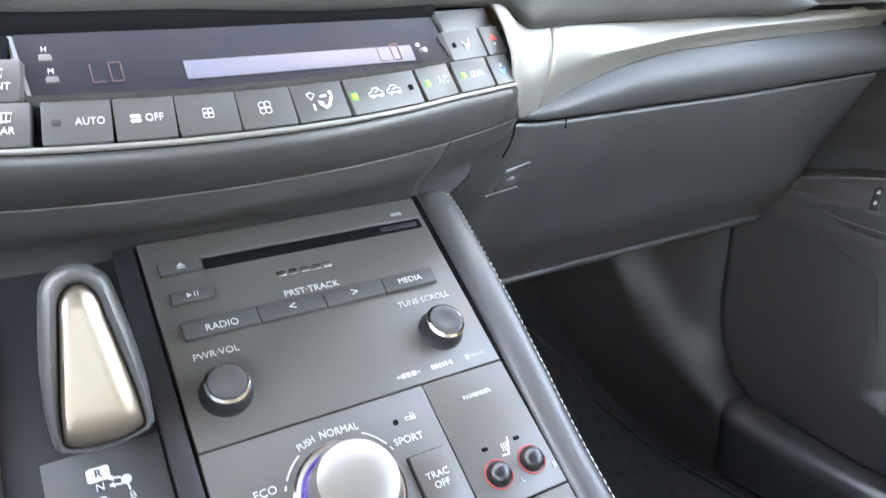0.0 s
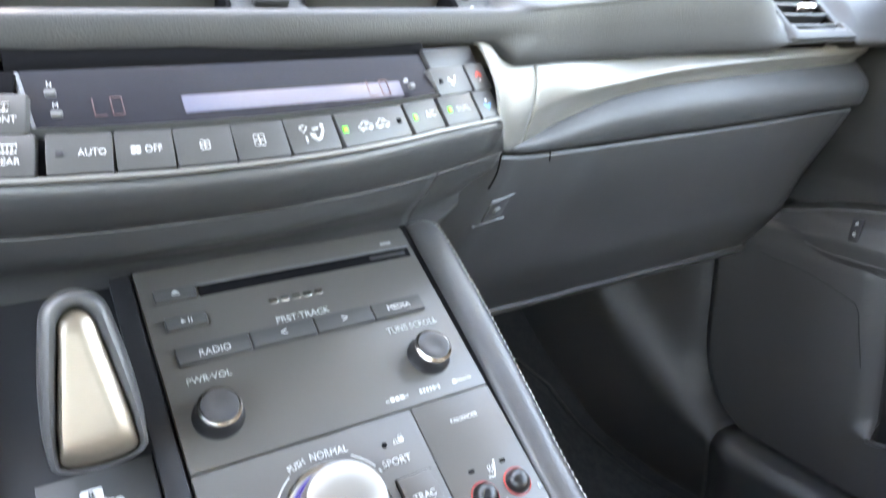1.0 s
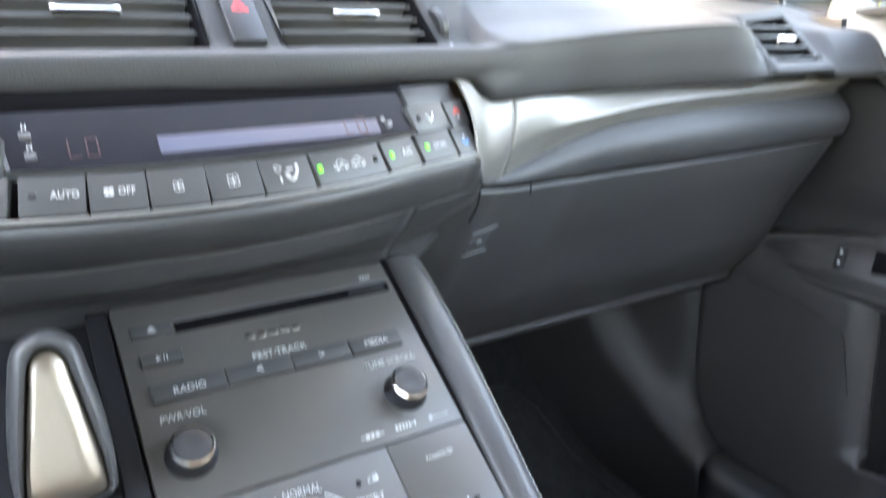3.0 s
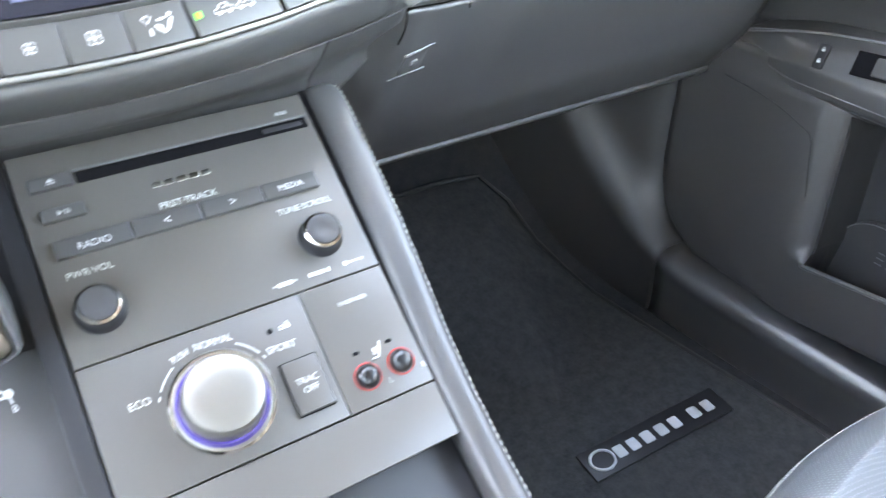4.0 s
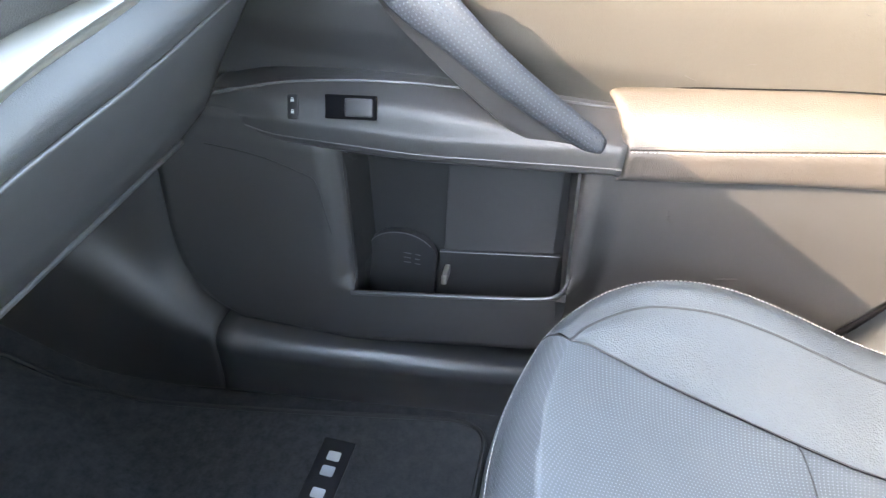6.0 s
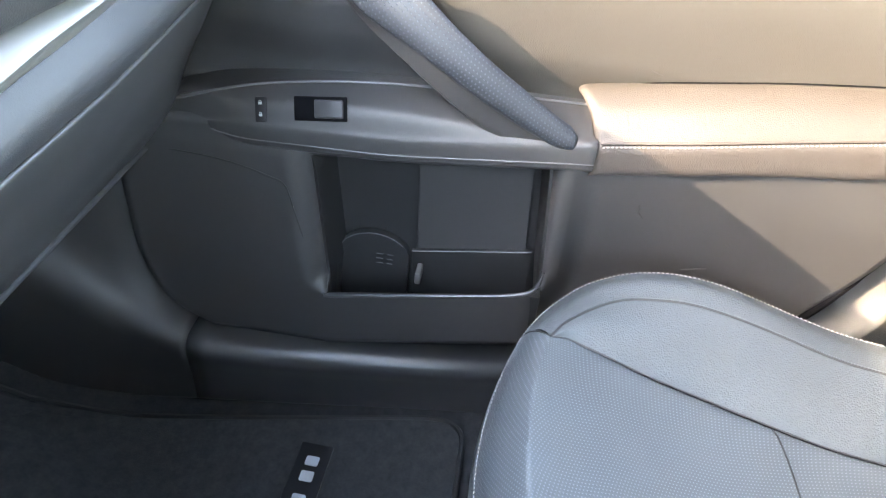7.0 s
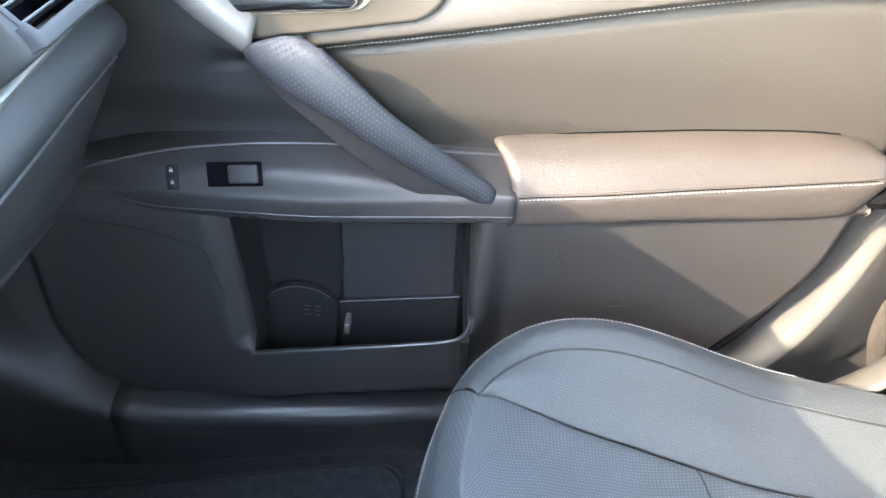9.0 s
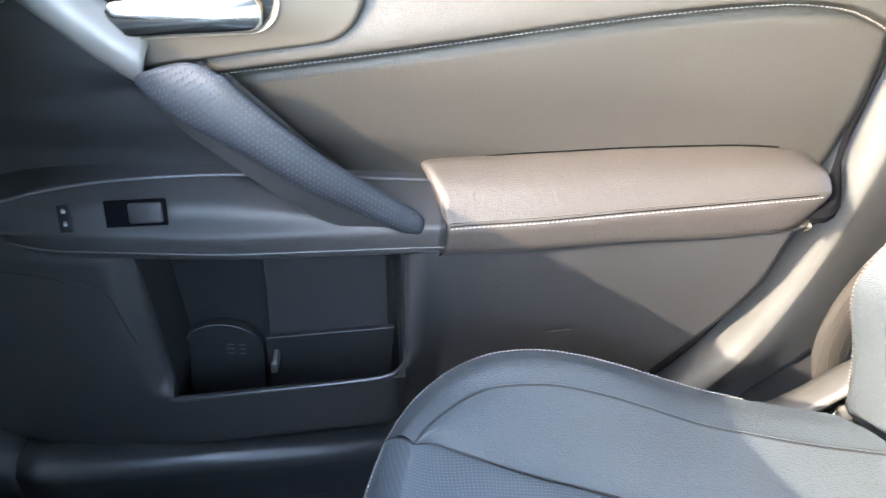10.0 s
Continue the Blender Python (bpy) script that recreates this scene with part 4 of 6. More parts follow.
# leather bolster along the passenger's side
side = spline([(0.1330, 0.060, 0.494), (0.1340, 0.055, 0.502), (0.1345, 0.044, 0.5015), (0.1345, 0.015, 0.4845), (0.1340, -0.020, 0.4630), (0.1325, -0.060, 0.438), (0.1310, -0.105, 0.4095), (0.132, -0.17, 0.372), (0.135, -0.26, 0.340), (0.138, -0.40, 0.332)], 70)
net = []
for k, p in enumerate(side):
    g = min(1.0, 0.35 + k / 9)
    w = 0.0115 * g
    e = 0.0038 * float(smooth01(-0.13, 0.03, p[1]))              # fuller at its upper end
    net.append([p + np.array(q) * (g if q[2] > -0.03 else 1.0) for q in ((-0.0120, 0.003, -0.012), (-0.0118, 0.001, -0.002), (-0.0085, 0, 0.0030), (-0.001 + e * 0.4, 0, 0.0047), (0.0042 + e, 0, 0.0024), (0.0074 + e, 0, -0.0040), (0.0094 + e, 0.001, -0.020), (0.0105 + e * 0.8, 0.004, -0.070), (0.0115 + e * 0.6, 0.006, -0.150))])
gb = np.array([spline(r, 26) for r in net])
thick(part("leather_bolster", sheet(gb), LEATHER, console, "padded black leather edge with pale stitching"), 0.003, 1.0)
stitches(gb[3:, 13] + np.array([0.0006, 0, 0.0004]), console, 0.0040, 0.00042)
stitches(np.array([gb[4, k] for k in range(5, 14)]) + np.array([0, 0.0004, 0.001]), console, 0.0036, 0.0005)
# face between the panel and the dashboard, and the driver's side tray
part("gap_strip", plate(0.1195, 0.1235, -0.13, 0.052, 0.002, -0.003), SLOT, console)
tray = part("side_tray", sheet(loft([[(x, y, z) for y, z in ((0.075, 0.500), (0.03, 0.470), (-0.05, 0.424), (-0.12, 0.382), (-0.20, 0.350))] for x in (-0.112, -0.080, -0.046)], 8, 16)), DARK, console)
thick(tray, 0.003)
part("side_rim", tube(spline([(-0.108, 0.070, 0.503), (-0.110, 0.03, 0.482), (-0.112, -0.05, 0.436), (-0.113, -0.12, 0.395)], 24), 0.006, 8), DASH_LOW, console)
part("inner_wall", plate(-0.0465, -0.0368, -0.13, 0.050, 0.004, -0.005, r=0.001), DARK, console)

# audio unit
radio = thing("audio_unit", "dark grey car audio panel with disc slot, knobs and white lettering", "car radio", at=(0, 0, 0))
part("face", plate(-0.0352, 0.1190, -0.0462, 0.0500, 0.004, -0.004), PANEL, radio)
part("disc_slot", plate(-0.0072, 0.1160, 0.0312, 0.0368, 0.0012, -0.0006), SLOT, radio, "long black disc slot")
part("slot_lip", plate(-0.0080, 0.1168, 0.0370, 0.0382, 0.0012, 0.0), BEZEL, radio)
part("slot_flap", plate(0.090, 0.1130, 0.0326, 0.0352, 0.0006, 0.0004), DARK, radio)


def radio_key(x0, x1, y0, y1, d=0.0026):
    bm = plate(x0, x1, y0, y1, d, 0.0, r=0.0008, edge=0.0008)
    return part("key", bm, BUTTON, radio), con((x0 + x1) / 2, (y0 + y1) / 2, d)


k, m = radio_key(-0.0290, -0.0085, 0.0308, 0.0372)
bm = bmesh.new()
prism([(-0.0020, -0.0002), (0.0020, -0.0002), (0.0, 0.0018)], 0.0002, m @ shift(0, 0), bm, 0.00005)
slab(0.0040, 0.0005, 0.0002, 0.0001, 0.00005, m @ shift(0, -0.0012), bm, 1)
part("eject_symbol", bm, LETTER, k)
k, m = radio_key(-0.0275, -0.0075, 0.0160, 0.0220)
bm = bmesh.new()
prism([(-0.0026, -0.0014), (-0.0004, 0.0), (-0.0026, 0.0014)], 0.0002, m, bm, 0.00005)
for u in (0.0010, 0.0024):
    slab(0.0005, 0.0028, 0.0002, 0.0001, 0.00005, m @ shift(u, 0), bm, 1)
part("play_symbol", bm, LETTER, k)
for (a, b), word, s in (((-0.0268, 0.0086), "RADIO", 0.0051), ((0.0090, 0.0426), "<", 0.0068), ((0.0430, 0.0756), ">", 0.0068), ((0.0760, 0.1068), "MEDIA", 0.0048)):
    k, m = radio_key(a, b, -0.0012, 0.0072)
    lettering(word, s, m @ shift(0, -0.0012 if word == "RADIO" else -0.0004), k)
for word, x, y, s in (("PRST\u00b7TRACK", 0.0395, 0.0105, 0.0052), ("PWR\u00b7VOL", -0.0153, -0.0088, 0.0049), ("TUNE\u00b7SCROLL", 0.0945, -0.0082, 0.0048)):
    lettering(word, s, con(x, y, 0.0002), radio)
bm = bmesh.new()                                            # maker's mark as plain bars
for q, wd in enumerate((0.0050, 0.0046, 0.0052, 0.0050, 0.0048)):
    slab(wd, 0.0032, 0.0005, 0.0004, 0.0001, con(0.0275 + q * 0.0063, 0.0212, 0.0), bm, 1)
part("maker_mark", bm, CHROME, radio, "small chrome mark")
bm = bmesh.new()
for q in range(4):
    slab(0.0013, 0.0022, 0.0002, 0.0002, 0.00005, con(0.1015 + q * 0.0018, 0.0418, 0.0), bm, 1)
part("code_mark", bm, GREY_LETTER, radio)
for x, widths in ((0.0672, (0.0006, 0.0006, 0.0022, 0.0020, 0.0024, 0.0006, 0.0006)), (0.0860, (0.0014, 0.0014, 0.0014, 0.0012, 0.0012, 0.0006, 0.0012)), (0.1050, (0.0022, 0.0007, 0.0007, 0.0007, 0.0007, 0.0007, 0.0007, 0.0007))):
    bm = bmesh.new()
    u = x - sum(widths) * 0.65
    for wd in widths:
        u += wd * 0.5 + 0.0003
        slab(wd, 0.0024 if wd > 0.001 else 0.0013, 0.0002, 0.0002, 0.00005, con(u, -0.0408, 0.0), bm, 1)
        u += wd * 0.5 + 0.0003
    part("service_mark", bm, LETTER, radio)


CAP = material("knob_cap", (0.040, 0.040, 0.042), 0.34, vary=0.08, spec=0.4)


def knob(x, y):
    m = con(x, y, 0.0)
    k = part("knob", lathe([(0.0119, 0.0), (0.0119, 0.0006), (0.0109, 0.0016), (0.0101, 0.0062), (0.0097, 0.0088)], 48, m), DARK, radio, "black knob with a chrome ring")
    part("ring", lathe([(0.0092, 0.0078), (0.0100, 0.0084), (0.0100, 0.0096), (0.0089, 0.0106), (0.0083, 0.0098)], 48, m), RING, k, "chrome ring")
    part("cap", lathe([(0.0086, 0.0095), (0.0083, 0.0106), (0.0070, 0.0110), (0.0038, 0.0104), (0.0002, 0.0102)], 48, m), CAP, k)


knob(-0.0166, -0.0262)
knob(0.0953, -0.0250)

# drive mode and seat heater panel
mode = thing("drive_mode_panel", "dark grey switch panel with a big silver dial", "switch panel", at=(0, 0, 0))
part("face", plate(-0.0352, 0.0716, -0.1045, -0.0470, 0.004, -0.004), PANEL, mode)
part("heater_face", plate(0.0722, 0.1190, -0.1045, -0.0470, 0.004, -0.004), PANEL, mode)
part("lower_face", plate(-0.0352, 0.1190, -0.130, -0.1053, 0.004, -0.004), PANEL, mode)
DC = (0.0195, -0.0786)
dial = part("dial", lathe([(0.0190, 0.0), (0.0190, 0.010), (0.0186, 0.0145), (0.0174, 0.0168), (0.0140, 0.0180), (0.0070, 0.0186), (0.0002, 0.0187)], 64, con(*DC)), DIAL, mode, "brushed silver rotary dial")
part("dial_collar", lathe([(0.0248, 0.0), (0.0248, 0.0008), (0.0236, 0.0018), (0.0212, 0.0014), (0.0202, 0.0004)], 64, con(*DC)), CHROME, mode)
part("dial_light", lathe([(0.0200, 0.0002), (0.0200, 0.0030), (0.0196, 0.0030), (0.0196, 0.0002)], 64, con(*DC)), VIOLET, mode, "violet lit ring")
for a0, a1 in ((33, 59), (25, 29), (124, 149), (154, 158)):
    arc = [con(*DC) @ Vector((0.0280 * math.cos(radians(a)), 0.0280 * math.sin(radians(a)), 0.0002)) for a in np.linspace(a0, a1, 14)]
    part("dial_arc", tube(arc, 0.00045, 5), LETTER, mode)
lettering("PUSH", 0.0046, con(0.0085, -0.0555, 0.0002) @ shift(0, 0, 0, 14), mode, squeeze=0.8)
lettering("NORMAL", 0.0050, con(0.0245, -0.0546, 0.0002) @ shift(0, 0, 0, -3), mode, squeeze=0.9)
lettering("SPORT", 0.0050, con(0.0537, -0.0667, 0.0002) @ shift(0, 0, 0, -2), mode)
lettering("ECO", 0.0050, con(-0.0145, -0.0680, 0.0002), mode)
part("small_lens", lathe([(0.0014, 0), (0.0014, 0.0004), (0.0002, 0.0004)], 12, con(0.0513, -0.0586)), SLOT, mode)
bm = bmesh.new()
slab(0.0030, 0.0022, 0.0002, 0.0006, 0.0001, con(0.0603, -0.0586), bm, 2)
tube([con(0.0603, -0.0586, 0.0002) @ Vector(p) for p in ((-0.0009, 0.0010, 0), (-0.0008, 0.0022, 0), (0.0008, 0.0022, 0), (0.0009, 0.0010, 0))], 0.00025, 5, bm)
tube([con(0.0582, -0.0588, 0.0002) @ Vector(p) for p in ((-0.0022, -0.0006, 0), (-0.0016, 0.0010, 0), (0.0006, 0.0010, 0), (0.0012, -0.0006, 0), (-0.0022, -0.0006, 0))], 0.00025, 5, bm)
part("lock_symbol", bm, LETTER, mode)
tr = part("trac_key", plate(0.0492, 0.0676, -0.0968, -0.0742, 0.0022, 0.0, r=0.001, edge=0.0006), PANEL, mode)
lettering("TRAC", 0.0045, con(0.0586, -0.0838, 0.0024), tr)
lettering("OFF", 0.0045, con(0.0590, -0.0878, 0.0024), tr)
part("trac_gap", plate(0.0485, 0.0683, -0.0975, -0.0735, 0.0003, 0.0), SLOT, mode)
lettering("PASSENGER", 0.0031, con(0.0968, -0.0582, 0.0002), mode)
for x, y, t in ((0.0876, -0.0922, "L"), (0.1070, -0.0915, "R")):
    m = con(x, y)
    hk = part("heater_knob", lathe([(0.0060, 0.0), (0.0059, 0.0014), (0.0054, 0.0032), (0.0040, 0.0046), (0.0020, 0.0052), (0.0002, 0.0053)], 32, m), KNOB_BLACK, mode, "domed black heater knob")
    ring = [m @ Vector((0.0069 * math.cos(a), 0.0069 * math.sin(a), 0.0002)) for a in np.linspace(0, 2 * math.pi, 40)]
    part("red_ring", tube(ring, 0.0004, 5), RED_MARK, hk, "thin red ring")
    lettering(t, 0.0042, m @ shift(0.0102, -0.0062, 0.0002), mode, GREY_LETTER)
for x in (0.0868, 0.1050):
    part("lamp_window", plate(x - 0.0018, x + 0.0018, -0.0819, -0.0803, 0.0004, 0.0), SLOT, mode)
bm = bmesh.new()
tube([con(0.0968, -0.0835, 0.0002) @ Vector(p) for p in ((-0.003, -0.0028, 0), (0.0005, -0.003, 0), (0.0022, 0.0005, 0), (0.0036, 0.0046, 0))], 0.0005, 5, bm)
for q in range(3):
    tube([con(0.0955 + q * 0.0013, -0.0845, 0.0002) @ Vector(p) for p in ((0, 0, 0), (0.0004, 0.0012, 0), (0, 0.0024, 0), (0.0004, 0.0038, 0))], 0.0003, 5, bm)
part("seat_symbol", bm, LETTER, mode)

# ---- gear selector ----
gear = thing("gear_selector", "leather-rimmed gear lever with a satin silver face", "gear lever", at=(0, 0, 0))
G = axes((-0.0673, -0.047, 0.4665), (1, 0.0, 0), (0, 0.36, 1))
RIM_W = ((0, 0.0182), (0.015, 0.0190), (0.030, 0.0178), (0.043, 0.0160), (0.056, 0.0136), (0.070, 0.0110))
FACE_W = ((0, 0.0150), (0.015, 0.0136), (0.034, 0.0104), (0.050, 0.0076), (0.064, 0.0058))


def lever_outline(widths, low, top, round_low, round_top, count=26):
    """Half widths over the height, closed by rounded ends."""
    side = []
    for v in low + (top - low) * (0.5 - 0.5 * np.cos(np.linspace(0.0, math.pi, count))):
        hw = float(np.interp(v, *zip(*widths)))
        for end, rr in (((v - (top - round_top)) / round_top, round_top), (((low + round_low) - v) / round_low, round_low)):
            if end > 0:
                hw *= max(0.02, 1 - min(end, 1.0) ** 3.0) ** 0.5
        side.append((hw, float(v)))
    return np.array(side + [(-a, b) for a, b in side[::-1]])


OUTER = lever_outline(RIM_W, -0.003, 0.0690, 0.006, 0.013)
INNER = lever_outline(FACE_W, -0.0015, 0.0612, 0.006, 0.010)
body = []
for z, k in ((-0.030, -0.55), (-0.026, -0.12), (-0.014, -0.04), (-0.006, 0.0), (-0.001, 0.10), (0.0022, 0.32), (0.0032, 0.58), (0.0020, 0.84), (-0.0004, 0.97), (-0.004, 1.0)):
    ring = OUTER * (1 - k) + INNER * k if k >= 0 else (OUTER - (0, 0.03)) * (1 + k * 0.5) + (0, 0.03)
    body.append([(x, y, z) for x, y in ring])
part("leather_rim", stack(body, G, None, (True, False)), LEATHER, gear, "grey-black leather rim", sharp=60)
face = []
mid_f = np.array((0.0, 0.024))


def face_rise(x, y):
    """The face's relief: a flat middle, a facet falling to one side and a rolled foot."""
    ridge = 0.0046 - 0.145 * (y - 0.030)                        # the facet's line leans with the side
    f = max(0.0, x - ridge)
    return 0.0028 + 0.0016 * float(smooth01(0.06, 0.0, y)) - 0.42 * f - 0.0022 * float(smooth01(0.010, -0.002, y))


for z, s in ((-0.003, 0.99), (0.0002, 0.985)):
    face.append([(x, y, z) for x, y in mid_f + (INNER - mid_f) * s])
for s in (0.94, 0.86, 0.74, 0.60, 0.45, 0.30, 0.15, 0.02):
    face.append([(x, y, 0.0004 + max(0.0, face_rise(x, y)) * float(smooth01(1.0, 0.84, s))) for x, y in mid_f + (INNER - mid_f) * s])
part("silver_face", stack(face, G), SILVER_LEVER, gear, "satin silver face with a bevelled side", sharp=60)
part("stem", tube([(-0.0665, -0.012, 0.40), (-0.0665, -0.016, 0.48)], [0.010, 0.008], 12), DARK, gear)
gp = part("gate_plate", plate(-0.0925, -0.0468, -0.115, -0.0297, 0.004, -0.014), BUTTON, gear)
part("gate_slot", plate(-0.080, -0.053, -0.0250, 0.030, 0.002, -0.016), SLOT, gear)
part("gate_surround", plate(-0.0985, -0.0480, -0.0300, 0.055, 0.003, -0.020), DARK, gear)
sg = con(-0.0760, -0.0480, -0.0098)
for t, u, v in (("N", 0.0031, 0.0047), ("D", 0.0033, -0.0012), ("B", 0.0141, -0.0027)):
    lettering(t, 0.0046, sg @ shift(u, v), gp)
bm = bmesh.new()
slab(0.0088, 0.0062, 0.0003, 0.0012, 0.0001, sg @ shift(0.0033, 0.0104), bm, 2)
part("reverse_field", bm, LETTER, gp)
lettering("R", 0.0050, sg @ shift(0.0033, 0.0104, 0.0003), gp, DARK)
bm = bmesh.new()
lathe([(0.0021, 0), (0.0021, 0.0003), (0.0002, 0.0003)], 14, sg @ shift(0.0130, 0.0048), bm)
tube([sg @ Vector(p) for p in ((0.0132, 0.003, 0.0002), (0.0137, 0.0, 0.0002))], 0.0005, 5, bm)
for v in (0.0070, 0.0040):
    tube([sg @ Vector(p) for p in ((0.0112, v - 0.0006, 0.0002), (0.0082, v, 0.0002))], 0.0005, 5, bm)
    prism([(0.0084, v - 0.0014), (0.0062, v + 0.0002), (0.0084, v + 0.0014)], 0.0002, sg, bm, 0.00005)
part("shift_arrows", bm, LETTER, gp)

# ---- footwell: mat, sill, kick panel ----
def sill_x(y):
    return 0.685 - 0.135 * y


mat_ob = thing("floor_mat", "charcoal carpet floor mat with a dark badge plate", "floor mat", at=(0.45, 0.1, 0))
mat_ob.location = (0, 0, 0)
def mat_side(y):
    return 0.657 - 0.180 * y


closed = [(0.20, 0.46), (0.20, 0.40), (0.20, 0.30), (0.20, 0.20), (0.20, 0.0), (0.20, -0.14)] + [(0.235 - 0.035 * math.cos(a), -0.137 - 0.035 * math.sin(a)) for a in np.linspace(0.2, 1.57, 7)]
closed += [(x, -0.172) for x in np.linspace(0.28, mat_side(-0.17) - 0.042, 10)]
closed += [(mat_side(-0.14) - 0.032 + 0.032 * math.sin(a), -0.140 - 0.032 * math.cos(a)) for a in np.linspace(0.1, 1.5, 8)]
closed += [(mat_side(y) - 0.003 * math.sin(9 * y), y) for y in np.linspace(-0.12, 0.30, 16)] + [(0.588, 0.36), (0.575, 0.42), (0.54, 0.455), (0.48, 0.46), (0.35, 0.46)]


def mat_z(y):
    return float(np.interp(y, (0.25, 0.33, 0.40, 0.47), (0.0, 0.016, 0.052, 0.125)))


rings = []
ctr = np.array((0.43, 0.10))
for z, s in ((-0.009, 1.0), (-0.002, 1.0), (0.0, 0.992), (0.0, 0.975), (-0.0005, 0.965), (-0.0005, 0.0)):
    rings.append([(*(ctr + (np.array(p) - ctr) * max(s, 0.02)), z + mat_z((ctr + (np.array(p) - ctr) * s)[1])) for p in closed])
part("mat_top", stack(rings), MAT_PILE, mat_ob)
hem = [(*(ctr + (np.array(p) - ctr) * 0.996), 0.0005 + mat_z(p[1])) for p in closed]
part("hem", tube(np.array(hem + hem[:1]), 0.0036, 6), RUBBER, mat_ob, "bound edge")
B = axes((0.503, 0.008, 0.0012), (0.203, -0.006, 0), (0, 1, 0))
badge = part("badge", slab(0.215, 0.040, 0.002, 0.001, 0.0005, B), DARK, mat_ob, "black woven badge with pale marks")
ring = [B @ Vector((-0.084 + 0.0155 * math.cos(a), 0.0130 * math.sin(a), 0.0024)) for a in np.linspace(0, 2 * math.pi, 30)]
part("badge_ring", tube(ring, 0.0016, 6), BADGE_WHITE, badge, "pale woven ring")
for u, wd in ((-0.058, 0.016), (-0.0375, 0.016), (-0.016, 0.017), (0.006, 0.017), (0.028, 0.016), (0.060, 0.017), (0.082, 0.016)):
    part("badge_bar", slab(wd * 0.86, 0.0160, 0.0005, 0.002, 0.0002, B @ shift(u, 0, 0.002), None, 2), BADGE_WHITE, badge, "pale woven bar")
part("mat_fixing", lathe([(0.011, 0.0), (0.011, 0.003), (0.0085, 0.0048), (0.0002, 0.0050)], 24, pose(0.535, -0.148, 0.0)), DARK, mat_ob, "round black fixing")

sill = thing("sill_trim", "dark plastic door sill trim with a soft sheen", "sill trim", kind="structure")
RIDGE = spline([(-0.76, 0.0795), (0.02, 0.0795), (0.10, 0.0805), (0.175, 0.091), (0.25, 0.135), (0.337, 0.210), (0.42, 0.300), (0.56, 0.400)], 120)


def ridge_z(y):
    """Height of the rounded edge that runs along the sill and climbs into the kick panel."""
    return float(np.interp(y, RIDGE[:, 0], RIDGE[:, 1]))


g = []
for y in np.linspace(-0.75, 0.1852, 44):
    x, h = sill_x(y), ridge_z(y)
    g.append(spline([(x + 0.004, y, -0.014), (x + 0.006, y, 0.000), (x + 0.003, y, 0.035), (x - 0.002, y, h - 0.018), (x + 0.005, y, h - 0.004), (x + 0.020, y, h + 0.001), (x + 0.06, y, h)], 24))
thick(part("moulding", sheet(g), SILL, sill, "sill moulding with a rounded upper edge"), 0.003, 1.0)
kick = thing("kick_panel", "dark plastic kick panel rising from the sill trim", "kick panel", kind="structure")
g = []
for y in np.linspace(0.1855, 0.54, 40):
    k, q = float(smooth01(0.16, 0.34, y)), float(smooth01(0.1858, 0.27, y))
    x, h = sill_x(y) - 0.035 * max(0.0, (y - 0.1858) / 0.35) ** 2, ridge_z(y)
    up = [(x + 0.004, y, -0.014), (x + 0.006, y, 0.000), (x + 0.003, y, 0.45 * h), (x - 0.002 + 0.003 * k, y, h - 0.018 - 0.022 * k), (x + 0.005 + 0.005 * k, y, h - 0.004 - 0.004 * k), (x + 0.020 + 0.004 * k, y, h + 0.001 + 0.014 * k), (x + 0.060 - 0.026 * q, y, h + 0.050 * q), (x + 0.070 - 0.030 * q, y, h + 0.130 * q), (x + 0.080 - 0.028 * q, y, h + 0.25 * q)]
    g.append(spline([(a, b, min(c, 0.42 + 0.1 * (c - 0.42) if c > 0.42 else c)) for a, b, c in up], 30))
thick(part("moulding", sheet(g), DOOR_LOW, kick), 0.003, 1.0)

# ---- passenger door ----
door = thing("passenger_door", "dark vinyl-trimmed passenger door, lit by the sun above", "car door", at=(0, 0, 0))


SEAM_P = spline([(-0.30, 0.480), (-0.10, 0.500), (0.0, 0.518), (0.063, 0.533), (0.204, 0.563), (0.389, 0.604), (0.50, 0.624), (0.56, 0.627), (0.60, 0.618), (0.66, 0.590)], 120)


def seam_line(y):
    """Height of the stitched seam along the upper door."""
    return float(np.interp(-y, SEAM_P[:, 0], SEAM_P[:, 1]))


FRONT = spline([(0.05, 0.085), (0.074, 0.130), (0.090, 0.160), (0.116, 0.200), (0.150, 0.224), (0.20, 0.238), (0.27, 0.242), (0.32, 0.244), (0.42, 0.256), (0.70, 0.30)], 90)


def y_front(z):
    return float(np.interp(z, FRONT[:, 0], FRONT[:, 1]))


REAR = spline([(0.05, -0.455), (0.166, -0.542), (0.24, -0.580), (0.30, -0.594), (0.36, -0.596), (0.415, -0.598), (0.450, -0.611), (0.485, -0.626), (0.59, -0.626), (0.70, -0.618)], 100)
POST = spline([(0.05, -0.455), (0.166, -0.545), (0.24, -0.586), (0.30, -0.604), (0.39, -0.620), (0.467, -0.626), (0.59, -0.626), (0.70, -0.618)], 80)    # the pillar's line behind it


def y_rear(z):
    return float(np.interp(z, REAR[:, 0], REAR[:, 1]))


PZ0, PZ1, PY0, PY1 = 0.1705, 0.352, -0.234, 0.016               # the pocket's opening


def pocket_sides(z):
    """Where the pocket's front and rear edges stand at a height."""
    f = min(1.0, max(0.0, (z - PZ0) / (PZ1 - PZ0)))
    return PY1 + 0.018 * f, PY0 + 0.014 * f


